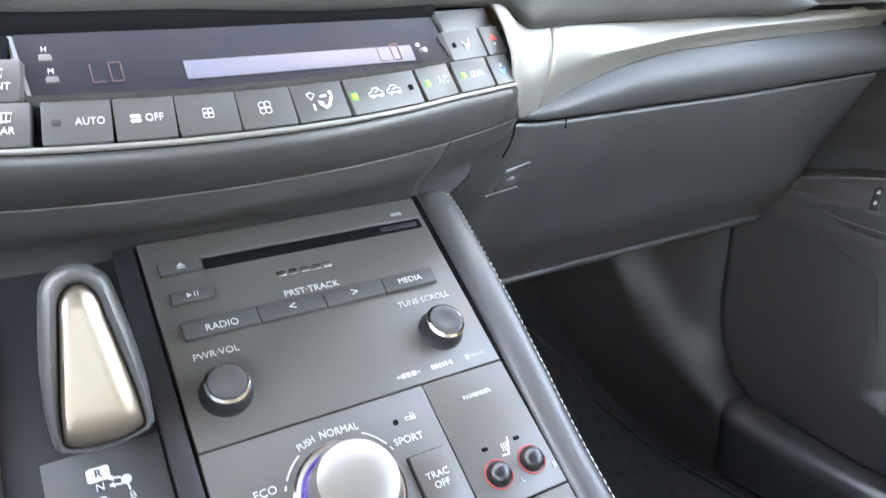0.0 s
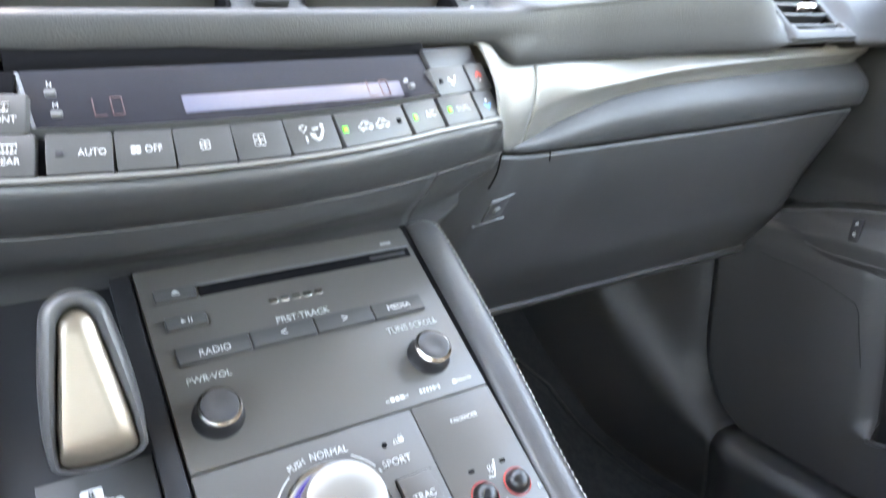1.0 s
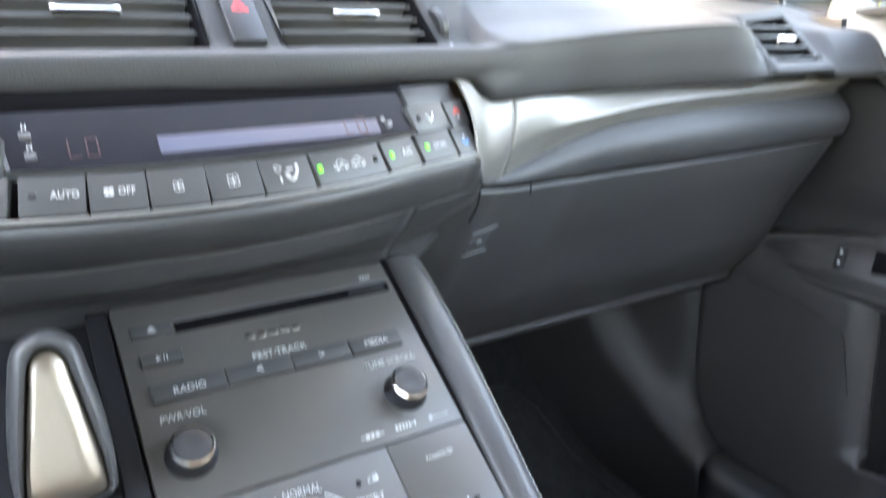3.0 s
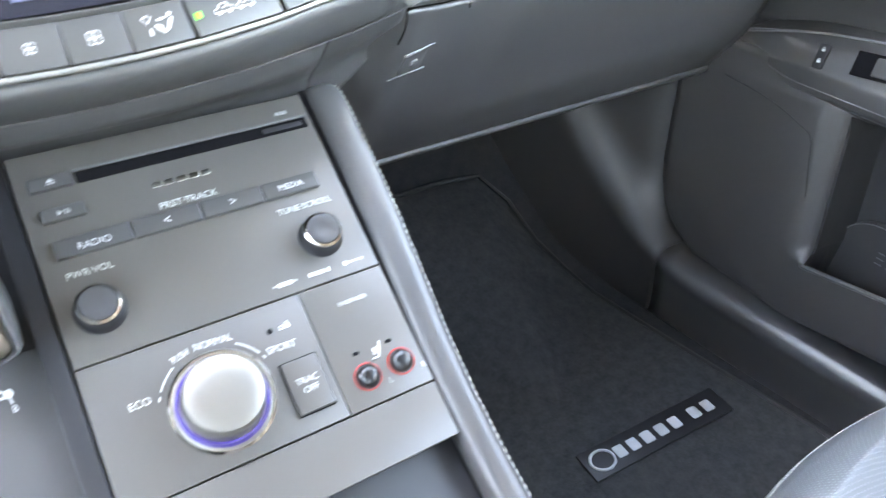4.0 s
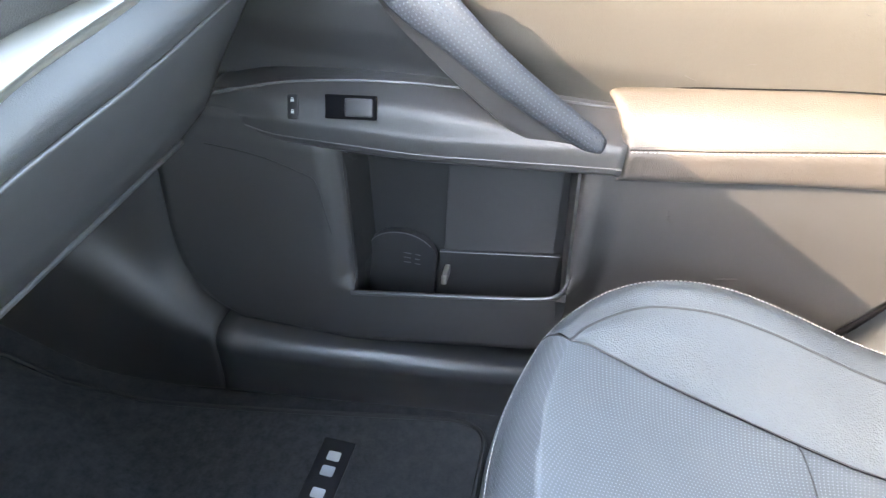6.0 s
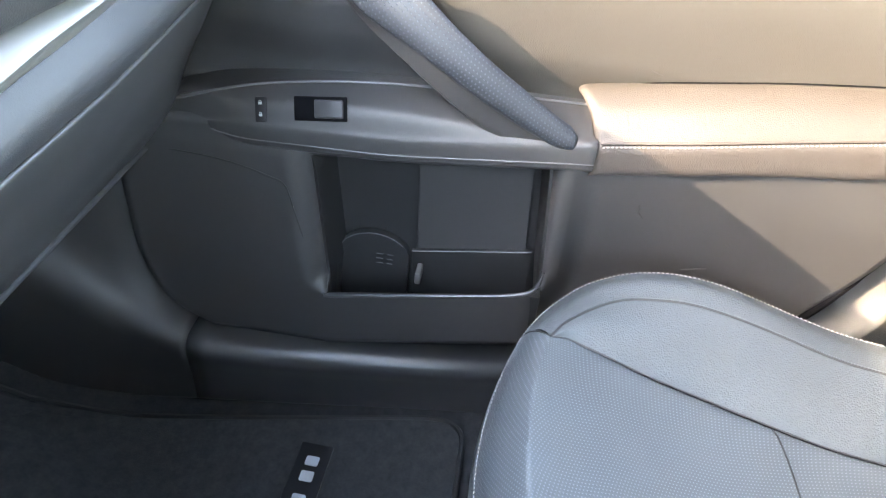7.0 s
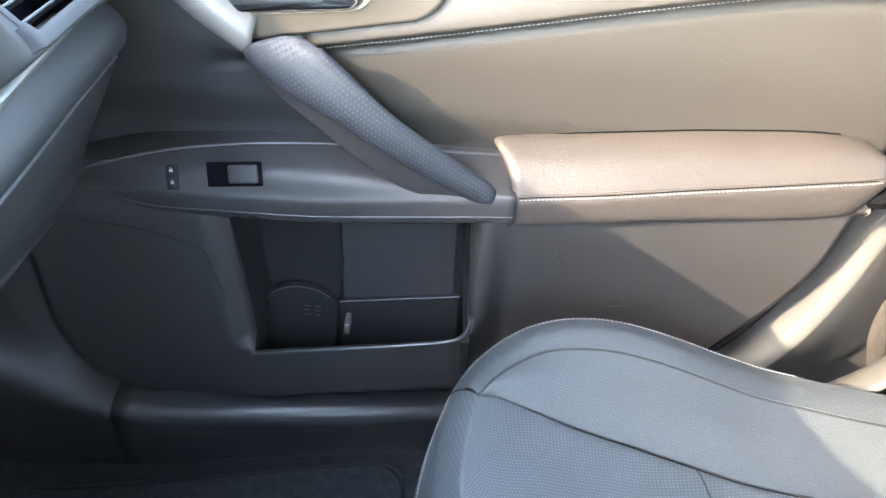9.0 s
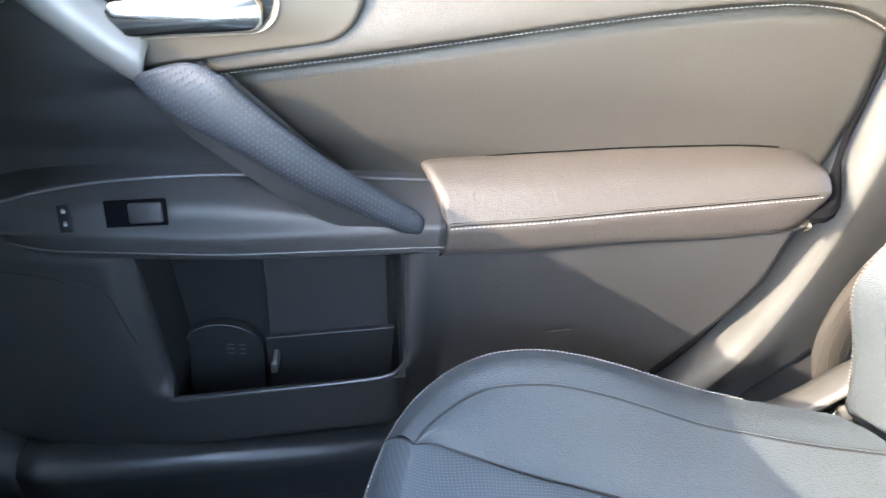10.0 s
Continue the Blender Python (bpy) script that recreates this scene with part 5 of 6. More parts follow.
def door_x(y, z):
    """The trim's inner face: pocket bulge below, a waist under the armrest, a flat upper panel and a padded top."""
    pocket = smooth01(-0.275, -0.215, y) * (1 - smooth01(0.352, 0.378, z))
    low = 0.744 - 0.040 * smooth01(0.16, 0.40, z)
    low = low + (0.7005 - low) * pocket
    up = 0.768 - 0.016 * smooth01(0.43, 0.48, z)  - 0.010 * smooth01(0.46, 0.56, z)
    zc = float(np.interp(-y, (0.20, 0.2585, 0.60), (0.390, 0.397, 0.464)))
    w = smooth01(zc - 0.010, zc + 0.010, z)
    x = low * (1 - w) + up * w
    s = z - seam_line(y)
    f = 1 - 0.85 * smooth01(-0.01, 0.08, y)                       # the padded edge fades out in front of the grip
    x -= 0.015 * f * smooth01(0.0, 0.011 + 0.03 * (1 - f), s)
    x += 0.026 * f * smooth01(0.010, 0.085, s)
    x += 0.010 * math.exp(-((s + 0.003) / 0.006) ** 2) * 0.3 * f
    x -= 0.014 * smooth01(0.14, 0.30, y)
    # the skin rolls softly into the pocket at its front, rear and top
    yf, yr = pocket_sides(z)
    if yr - 0.014 < y < yf + 0.026 and PZ0 - 0.012 < z < 0.384:
        side = max(float(smooth01(yf + 0.026, yf, y)) if y >= yf else 0.0, float(smooth01(yr - 0.014, yr, y)) if y <= yr else 0.0)
        lintel = (1.0 if z > 0.26 else 0.0) * float(smooth01(0.378, PZ1, z)) * float(smooth01(yr - 0.014, yr, y)) * float(smooth01(yf + 0.026, yf, y))
        x += 0.014 * max(side * float(smooth01(PZ0, PZ0 + 0.02, z)) * float(smooth01(0.384, 0.366, z)), lintel)
    return float(x)


zs = np.array(sorted(set(np.round(np.r_[np.linspace(0.092, 0.675, 100), PZ0, PZ1], 5))))


def ys_at(z):
    a, b = y_front(z), y_rear(z)
    yf, yr = pocket_sides(z)
    return np.r_[np.linspace(a, yf, 30), np.linspace(yf, yr, 30)[1:], np.linspace(yr, b, 50)[1:]]


def rise(y, z):
    """The lower door's lines climb a little towards the rear."""
    return 0.185 * min(max(0.016 - y, 0.0), 0.26) * float(1 - smooth01(0.33, 0.44, z)) + 0.075 * max(-0.33 - y, 0.0) * float(smooth01(0.30, 0.384, z))


dg = np.array([[(door_x(y, z), y, z + rise(y, z)) for y in ys_at(z)] for z in zs])


def pocket_hole(i, j):
    z = (zs[i] + zs[i + 1]) / 2
    return PZ0 < z < PZ1 and 29 <= j < 58


def lower_skip(i, j):
    return zs[i] >= 0.384 or pocket_hole(i, j)


low = part("lower_panel", sheet(dg, lower_skip), DOOR_LOW, door, sharp=70)
thick(low, 0.004, 1.0)
ug = []
for t in np.r_[np.linspace(0, 0.9, 26), np.linspace(0.92, 1.30, 26), np.linspace(1.35, 2.0, 16)]:
    row = []
    for f in np.linspace(0, 1, 111):
        zb = 0.415 + 0.085 * min(t, 1.6)
        yb = 0.018 - (0.552 - zb) * 1.45                          # the line of the grip
        a, b = y_front(0.5), y_rear(0.55)
        y = a + (yb - a) * f / 0.5045 if f < 0.5045 else yb + (b - yb) * (f - 0.5045) / 0.4955
        s = seam_line(y)
        z0 = 0.3845 + rise(y, 0.384)
        crest = float(np.interp(y, (0.0, 0.15, 0.30), (0.685, 0.662, 0.640)))
        z = z0 + (s - z0) * t if t < 1 else s + (crest - s) * (t - 1)
        y = max(y, y_rear(z))
        row.append((door_x(y, z), y, z))
    ug.append(row)
FRONT_COLS = 56


up = part("upper_panel", sheet(np.array(ug)[:, FRONT_COLS:]), DOOR_SKIN, door, sharp=70)
thick(up, 0.004, 1.0)
# front section split off in a darker tone for the shade on it
uf = np.array(ug)[:, :FRONT_COLS + 1]
fp = part("front_panel", sheet(uf), DOOR_SHADE, door, "plain panel in front of the grip, darkened for shade", sharp=70)
thick(fp, 0.004, 1.0)
line = [(door_x(y, seam_line(y) + 0.004) - 0.0035, y, seam_line(y) + 0.004) for y in np.linspace(-0.045, -0.625, 120)]
stitches(line, door, 0.0042, 0.00065, side=(-1, 0, 0))
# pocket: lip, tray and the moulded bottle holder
pk = part("pocket", bmesh.new(), POCKET_SHADE, door, "open door pocket with a bottle holder")
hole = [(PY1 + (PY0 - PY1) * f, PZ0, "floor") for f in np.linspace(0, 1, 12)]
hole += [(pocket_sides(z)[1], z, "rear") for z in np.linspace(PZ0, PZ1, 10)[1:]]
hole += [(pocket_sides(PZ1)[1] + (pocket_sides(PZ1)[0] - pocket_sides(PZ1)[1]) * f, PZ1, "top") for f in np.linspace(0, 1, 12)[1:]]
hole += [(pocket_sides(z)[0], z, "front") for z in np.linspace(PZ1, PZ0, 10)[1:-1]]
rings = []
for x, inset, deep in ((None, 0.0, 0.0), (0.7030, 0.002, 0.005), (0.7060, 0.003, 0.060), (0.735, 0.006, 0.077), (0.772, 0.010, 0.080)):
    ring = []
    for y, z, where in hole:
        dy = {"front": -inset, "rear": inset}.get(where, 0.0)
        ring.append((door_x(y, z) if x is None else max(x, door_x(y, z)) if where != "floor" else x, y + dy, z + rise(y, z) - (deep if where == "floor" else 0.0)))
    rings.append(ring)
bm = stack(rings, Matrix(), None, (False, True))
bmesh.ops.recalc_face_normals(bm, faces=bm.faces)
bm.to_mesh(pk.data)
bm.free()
part("pocket_back", prism([(-0.218, 0.100), (-0.0835, 0.100), (-0.0770, 0.345), (-0.205, 0.372)], 0.007, Matrix(((0, 0, -1, 0.7715), (1, 0, 0, 0), (0, 1, 0, 0), (0, 0, 0, 1)))), DOOR_SHADE, pk)
lip_line = spline([(x, y, PZ0 + dz + rise(y, PZ0)) for x, y, dz in ((0.7030, PY1 + 0.004, -0.002), (0.6985, PY1 - 0.005, -0.0005), (0.6985, -0.05, 0.0), (0.6990, -0.15, 0.0), (0.7010, PY0 + 0.026, 0.001), (0.7035, PY0 + 0.008, 0.008), (0.708, PY0 + 0.0005, 0.028))], 40)
part("pocket_lip", tube(lip_line, np.r_[np.linspace(0.001, 0.0026, 6), np.full(28, 0.0026), np.linspace(0.0026, 0.0008, 6)], 10), SILL, door, "rounded pocket lip")
part("pocket_liner", prism([(-0.220, 0.10), (-0.082, 0.10), (-0.076, 0.2105), (-0.220, 0.2345)], 0.006, Matrix(((0, 0, -1, 0.7635), (1, 0, 0, 0), (0, 1, 0, 0), (0, 0, 0, 1)))), POCKET_SHADE, pk, "low liner with a thin edge")
part("liner_edge", tube([(0.7575, -0.076, 0.2105), (0.7575, -0.15, 0.2230), (0.7575, -0.2195, 0.2343)], 0.0008, 6), BEZEL, pk)
bm = bmesh.new()
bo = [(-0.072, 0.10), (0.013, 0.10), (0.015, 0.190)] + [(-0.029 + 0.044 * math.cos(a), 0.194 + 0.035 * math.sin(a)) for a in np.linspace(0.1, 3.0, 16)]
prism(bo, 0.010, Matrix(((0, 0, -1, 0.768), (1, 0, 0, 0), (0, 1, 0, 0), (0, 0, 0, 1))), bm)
part("bottle_holder", bm, POCKET_SHADE, pk, "rounded bottle holder back")
arc = [(0.757, -0.029 + 0.044 * math.cos(a), 0.194 + 0.035 * math.sin(a)) for a in np.linspace(0.15, 2.5, 22)]
part("holder_edge", tube(arc, 0.0007, 6), BEZEL, pk)
bm = bmesh.new()
for q in range(2):
    for k in range(3):
        slab(0.009 - 0.002 * q, 0.0012, 0.0005, 0.0004, 0.0001, Matrix(((0, 0, -1, 0.7578), (-1, 0, 0, -0.036 - q * 0.013), (0, 1, 0, 0.199 - k * 0.007), (0, 0, 0, 1))), bm, 1)
part("moulded_mark", bm, BEZEL, pk)
part("pocket_pin", slab(0.007, 0.016, 0.022, 0.002, 0.001, Matrix(((0, 0, -1, 0.757), (-1, 0, 0, -0.0875), (0, 1, 0, 0.186), (0, 0, 0, 1)))), SILVER, pk, "small pale clip")
# speaker field in front of the pocket: a moulded edge
ed = [(door_x(y, z) - 0.0012, y, z) for y, z in spline([(0.185, 0.345), (0.12, 0.338), (0.075, 0.326), (0.060, 0.318), (0.052, 0.29), (0.043, 0.25)], 40)]
part("field_edge", tube(ed, 0.0007, 6), DARK, door)

# armrest: switch plate in front, padded rest behind
ARM_F, ARM_M, ARM_R = 0.188, -0.2585, -0.612


PLATE_Y = np.linspace(0.30, -0.40, 281)


def eased(ys, vs):
    """A table over PLATE_Y through the given values, with its corners rounded."""
    v = np.interp(-PLATE_Y, ys, vs)
    k = np.hanning(43)
    return np.convolve(np.pad(v, 21, mode="edge"), k / k.sum(), "valid")


TOP_X = eased((-0.19, -0.138, -0.10, -0.04, 0.07, 0.26), (0.706, 0.717, 0.736, 0.746, 0.757, 0.764))
TOP_Z = eased((-0.19, -0.138, -0.10, -0.04, 0.015, 0.07, 0.26), (0.393, 0.411, 0.416, 0.423, 0.4275, 0.4295, 0.431))
GROOVE_Z = eased((-0.19, -0.16, -0.119, 0.055, 0.26), (0.386, 0.374, 0.3665, 0.371, 0.393))


def plate_top(y):
    """x and z of the switch plate's upper edge."""
    return float(np.interp(-y, -PLATE_Y, TOP_X)), float(np.interp(-y, -PLATE_Y, TOP_Z))


def groove_z(y):
    return float(np.interp(-y, -PLATE_Y, GROOVE_Z))


g = []
for y in np.linspace(ARM_F, ARM_M, 60):
    k = float(smooth01(ARM_F, 0.09, y))
    xt, zt = plate_top(y)
    gz = groove_z(y)
    xin = 0.7105 - 0.012 * k
    ez = gz + 0.016 * k + 0.002
    g.append(spline([(0.780, y, zt + 0.003), (xt + 0.008, y, zt + 0.0012), (xt, y, zt), (xt * 0.45 + (xin + 0.0125) * 0.55, y, zt - 0.0050 * k), (xin + 0.0105, y, zt - 0.0125 * k), (xin + 0.0028, y, ez + 0.007 * k), (xin, y, ez), (xin + 0.0006, y, gz + 0.005 * k), (xin + 0.0016, y, gz), (xin + 0.005, y, gz - 0.008), (xin + 0.024, y, gz - 0.017), (xin + 0.05, y, gz - 0.020)], 41))
g = np.array(g)
sw = part("switch_plate", sheet(g), DOOR_LOW, door, "smooth dark switch plate on the armrest")
thick(sw, 0.003, 1.0)
# lighter plastic along groove and top edge stands in for their highlights
part("plate_groove", tube(g[:, 28] + np.array([-0.0002, 0, 0]), 0.0008, 6), BEZEL, sw, "moulded line toned lighter for its highlight")
part("plate_top_edge", tube(g[1:, 8] + np.array([-0.0002, 0, 0.0004]), 0.0016, 6), BEZEL, sw)


def arm_top(y):
    return float(np.interp(-y, (0.2585, 0.43, 0.60), (0.4155, 0.446, 0.474)))


BACK_Y = np.linspace(0.20, 0.66, 185)
BACK_Z = np.interp(BACK_Y, (0.232, 0.316, 0.422, 0.53, 0.580, 0.606, 0.627), (0.442, 0.462, 0.478, 0.489, 0.490, 0.487, 0.478))
BACK_Z = np.convolve(np.pad(BACK_Z, 16, mode="edge"), np.hanning(33) / np.hanning(33).sum(), "valid")


def arm_back(y):
    return float(np.interp(-y, BACK_Y, BACK_Z))


g = []
for y in np.r_[np.linspace(ARM_M + 0.0, ARM_M - 0.010, 12), np.linspace(ARM_M - 0.020, ARM_R + 0.02, 38), np.linspace(ARM_R + 0.018, ARM_R, 10)]:
    e = math.sqrt(max(0.0, 1 - min(1.0, max(0.0, (y - ARM_M + 0.009) / 0.0095)) ** 2.4))
    q = min(1.0, max(0.0, (ARM_R + 0.024 - y) / 0.024))
    q = 1 - math.sqrt(1 - q * q)
    t = arm_top(y) - 0.006 * (1 - e)
    dd = 1 + 0.22 * float(smooth01(-0.36, ARM_R, y))
    xin = 0.700 + 0.008 * q + 0.006 * (1 - e) - 0.004 * float(smooth01(ARM_M, ARM_M - 0.1, y))
    top = arm_back(y) - 0.007 * q - 0.007 * (1 - e)
    g.append(spline([(0.778, y, top - 0.008), (0.766, y, top), (0.750, y, top + 0.003), (xin + 0.022, y, (t + top) / 2 + 0.009), (xin + 0.006, y, t + 0.005), (xin - 0.0005, y, t - 0.004), (xin + 0.0002, y, t - 0.018 * dd), (xin + 0.003, y, t - 0.033 * dd), (xin + 0.012, y, t - 0.039 * dd), (xin + 0.05, y, t - 0.041 * dd)], 34))
g = np.array(g)
g[..., 1] += 0.024 * np.clip((g[..., 0] - 0.702) / 0.05, 0, 1) * smooth01(ARM_M - 0.07, ARM_M, g[..., 1])
# the rear end is cut on a slant along the door's edge
g[..., 1] += 0.020 * smooth01(-0.50, ARM_R, g[..., 1]) * np.clip((0.474 - g[..., 2]) / 0.045, 0, 1)
ar = part("armrest_pad", sheet(g), ARM_SKIN, door, "padded leather armrest with one stitched seam")
thick(ar, 0.004, 1.0)
part("pad_gap", tube([(door_x(y, arm_back(y) + 0.004) - 0.0004, y, arm_back(y) + 0.0045) for y in np.linspace(ARM_M + 0.012, ARM_R + 0.040, 40)], 0.0007, 6), SLOT, ar)
part("pad_welt", tube(g[4:-2, 16] + np.array([0.0003, 0, -0.0002]), 0.0013, 8), ARM_SKIN, ar)
part("pad_seam", tube(g[4:-8, 17] + np.array([0.0001, 0, 0.0006]), 0.0005, 6), SLOT, ar)
stitches(g[4:-5, 18] + np.array([-0.0006, 0, 0.0014]), ar, 0.0042, 0.00060, side=(-1, 0, 0.4))
# switches
SWM = axes((0.7062, 0.0205, 0.4110), (-0.001, -1, 0.12), (0.018, 0, 0.045))
ws = part("window_switch", slab(0.055, 0.0245, 0.0022, 0.001, 0.0008, SWM @ shift(0, 0, -0.001)), SLOT, sw, "window switch in a dark recess")
part("rocker", slab(0.0300, 0.0185, 0.0030, 0.002, 0.0014, SWM @ shift(0.0090, 0, 0.0)), DOOR_SHADE, ws)
LKM = axes((0.7058, 0.0825, 0.4015), (-0.001, -1, 0.12), (0.018, 0, 0.045))
lk = part("lock_switch", slab(0.012, 0.026, 0.0030, 0.002, 0.0010, LKM @ shift(0, 0, -0.0006)), DARK, sw, "small lock switch")
for v in (0.0065, -0.0055):
    bm = bmesh.new()
    slab(0.0036, 0.0026, 0.0003, 0.0005, 0.0001, LKM @ shift(0, v, 0.0023), bm, 2)
    tube([LKM @ Vector(p) for p in ((-0.0011, v + 0.0012, 0.0026), (-0.0010, v + 0.0028, 0.0026), (0.0010, v + 0.0028, 0.0026), (0.0011, v + 0.0012, 0.0026))], 0.0003, 5, bm)
    part("padlock_symbol", bm, LETTER, lk)
# grab handle: a bar that leaves the plate and rises to the upper trim
ax_line = spline([(0.7065, -0.234, 0.4095), (0.702, -0.209, 0.4235), (0.697, -0.181, 0.4410), (0.690, -0.142, 0.4670), (0.688, -0.106, 0.4920), (0.691, -0.072, 0.5160), (0.698, -0.045, 0.5345), (0.709, -0.019, 0.5500)], 46)
wid = np.interp(np.linspace(0, 1, 46), (0, 0.06, 0.2, 0.6, 0.88, 1), (0.010, 0.0150, 0.0165, 0.0225, 0.0285, 0.0305))
rows, strip = [], []
tang = np.gradient(ax_line, axis=0)
for f, p, w, t in zip(np.linspace(0, 1, 46), ax_line, wid, tang):
    d = Vector(t).normalized()
    n = Vector((-1, 0, 0.25))
    n = (n - n.dot(d) * d).normalized()
    s = d.cross(n)
    if s.z > 0:
        s = -s
    s = s.lerp(Vector((0.0, 0.93, -0.36)), float(smooth01(0.72, 1.0, f))).normalized()
    back_off = 0.014 * float(smooth01(0.80, 1.0, f))
    slim = 0.72 + 0.28 * float(smooth01(0.55, 0.95, f))
    rows.append([Vector(p) + n * (0.0095 * math.cos(a) - 0.001) + s * (w * math.sin(a) * (slim if a > 0 else 1.0)) - d * (back_off * abs(math.sin(a)) ** 5) for a in np.linspace(-2.0, 2.0, 26)])
    low_e = Vector(p) + s * w * slim * 0.98 - n * 0.001
    dz = float(np.interp(f, (0, 0.15, 0.35, 0.6, 0.85, 1), (-0.010, -0.020, -0.025, -0.019, -0.009, -0.003)))
    strip.append([low_e, low_e + Vector((0.004, -0.25 * dz, 0.45 * dz)), low_e + Vector((0.010, -0.6 * dz, dz)), low_e + Vector((0.030, -0.5 * dz, 0.9 * dz))])
grip = part("grab_handle", sheet(rows, uv=True), GRIP_PERF, door, "perforated leather grab handle")
thick(grip, 0.003, 1.0)
part("grip_back", sheet([spline(r, 8) for r in strip]), DOOR_LOW, grip, "smooth grey back of the grip")
# upper trim: silver ramp and inside door opener
rows = []
ramp = spline([(0.7245, 0.158, 0.654), (0.722, 0.120, 0.632), (0.7185, 0.075, 0.598), (0.716, 0.035, 0.566), (0.714, -0.004, 0.540)], 30)
for t, p in zip(np.linspace(0, 1, 30), ramp):
    a = Vector(p)
    w = 0.024 - 0.006 * t
    rows.append(spline([a + Vector((0.026, -0.004, -w * 0.9)), a + Vector((0.006, -0.003, -w * 0.85)), a + Vector((-0.001, 0, -w * 0.55)), a + Vector((-0.003, 0.0, 0)), a + Vector((0.000, -0.002, w * 0.8)), a + Vector((0.016, -0.006, w * 1.6))], 14))
thick(part("silver_ramp", sheet(rows), SILVER, door, "satin silver trim rising to the mirror"), 0.002, 1.0)
OPM = axes((0.7310, -0.068, 0.5965), (0, -1, 0.13), (0.24, 0, 1))
bezel = []
for w, h, r, z, cx, cy in ((0.219, 0.088, 0.036, -0.018, 0, 0.0045), (0.218, 0.087, 0.036, -0.003, 0, 0.0045), (0.215, 0.084, 0.035, -0.0005, 0, 0.0045), (0.210, 0.080, 0.034, 0.0004, 0, 0.0048), (0.152, 0.068, 0.027, 0.0008, -0.030, 0.0095), (0.147, 0.064, 0.025, 0.0030, -0.030, 0.0095), (0.142, 0.060, 0.024, 0.0018, -0.030, 0.0095), (0.137, 0.056, 0.022, -0.001, -0.030, 0.0095), (0.134, 0.054, 0.021, -0.014, -0.030, 0.0095)):
    bezel.append([(x + cx, y + cy + (0.075 * x if w > 0.2 else 0.0), z) for x, y in rounded(w, h, r, 7)])
op = part("opener_bezel", stack(bezel, OPM, None, (False, False)), CHAMPAGNE, door, "satin champagne surround of the door opener", sharp=50)
part("opener_cup", slab(0.138, 0.058, 0.003, 0.02, 0.001, OPM @ shift(-0.030, 0.0095, -0.016)), DARK, op)
part("opener_lever", stack([[(x - 0.032, y - 0.0065, z) for x, y in rounded(w, h, r, 6)] for w, h, r, z in ((0.120, 0.028, 0.011, -0.010), (0.124, 0.030, 0.012, 0.001), (0.119, 0.0265, 0.011, 0.0060), (0.115, 0.0235, 0.010, 0.0068))], OPM), CHROME, op, "polished chrome opener lever")
# scuffs left on the lower panel
SC = material("scuff", (0.062, 0.060, 0.058), 0.7, vary=0.2)
for (y0, z0), (y1, z1), r in (((-0.315, 0.350), (-0.322, 0.332), 0.0007), ((-0.385, 0.262), (-0.410, 0.270), 0.0005), ((-0.318, 0.345), (-0.316, 0.338), 0.0005), ((-0.352, 0.497), (-0.360, 0.499), 0.0004), ((-0.300, 0.478), (-0.312, 0.474), 0.0004), ((-0.430, 0.560), (-0.436, 0.557), 0.0004), ((-0.418, 0.312), (-0.421, 0.309), 0.0004)):
    part("scuff", tube([(door_x(y, z) + 0.0001, y, z) for y, z in spline([(y0, z0), ((y0 + y1) / 2 + 0.002, (z0 + z1) / 2), (y1, z1)], 6)], r, 4), SC, door)
outer = part("outer_shell", sheet(loft([[(0.815, y, z) for z in (-0.03, 0.2, 0.45, 0.668)] for y in (0.66, 0.2, -0.3, -0.66)], 12, 12)), RUBBER, door)
thick(outer, 0.006)
# window and belt line
part("belt_seal", tube([(0.732, 0.30, 0.630), (0.731, 0.15, 0.654), (0.728, 0.0, 0.678), (0.728, -0.35, 0.680), (0.728, -0.63, 0.682)], 0.007, 8), RUBBER, door)
wg = part("side_glass", sheet(loft([[(0.750, 0.30, 0.655), (0.752, 0.0, 0.66), (0.752, -0.63, 0.67)], [(0.715, 0.13, 0.80), (0.712, -0.10, 0.82), (0.712, -0.63, 0.83)], [(0.655, -0.02, 0.99), (0.645, -0.25, 1.03), (0.645, -0.63, 1.04)]], 10, 14)), GLASS, door)
wg.visible_shadow = False
thick(wg, 0.004)
sail = part("mirror_sail", prism([(0.330, 0.630), (0.213, 0.630), (0.222, 0.700), (0.231, 0.750), (0.135, 0.850), (0.150, 0.866), (0.316, 0.690)], 0.005, Matrix(((0, 0, -1, 0.735), (1, 0, 0, 0), (0, 1, 0, 0), (0, 0, 0, 1)))), RUBBER, door, "black corner piece in front of the window")
part("sail_cover", prism([(0.247, 0.640), (0.219, 0.640), (0.226, 0.700), (0.2345, 0.744), (0.252, 0.728)], 0.003, Matrix(((0, 0, -1, 0.730), (1, 0, 0, 0), (0, 1, 0, 0), (0, 0, 0, 1)))), material("sail_brown", (0.075, 0.062, 0.052), 0.5, vary=0.1), sail, "brown moulded cover")

# ---- door pillar, seat belt ----
pil = thing("door_pillar", "grey plastic pillar trim behind the door, half in sun", "pillar", at=(0, 0, 0))
net = []
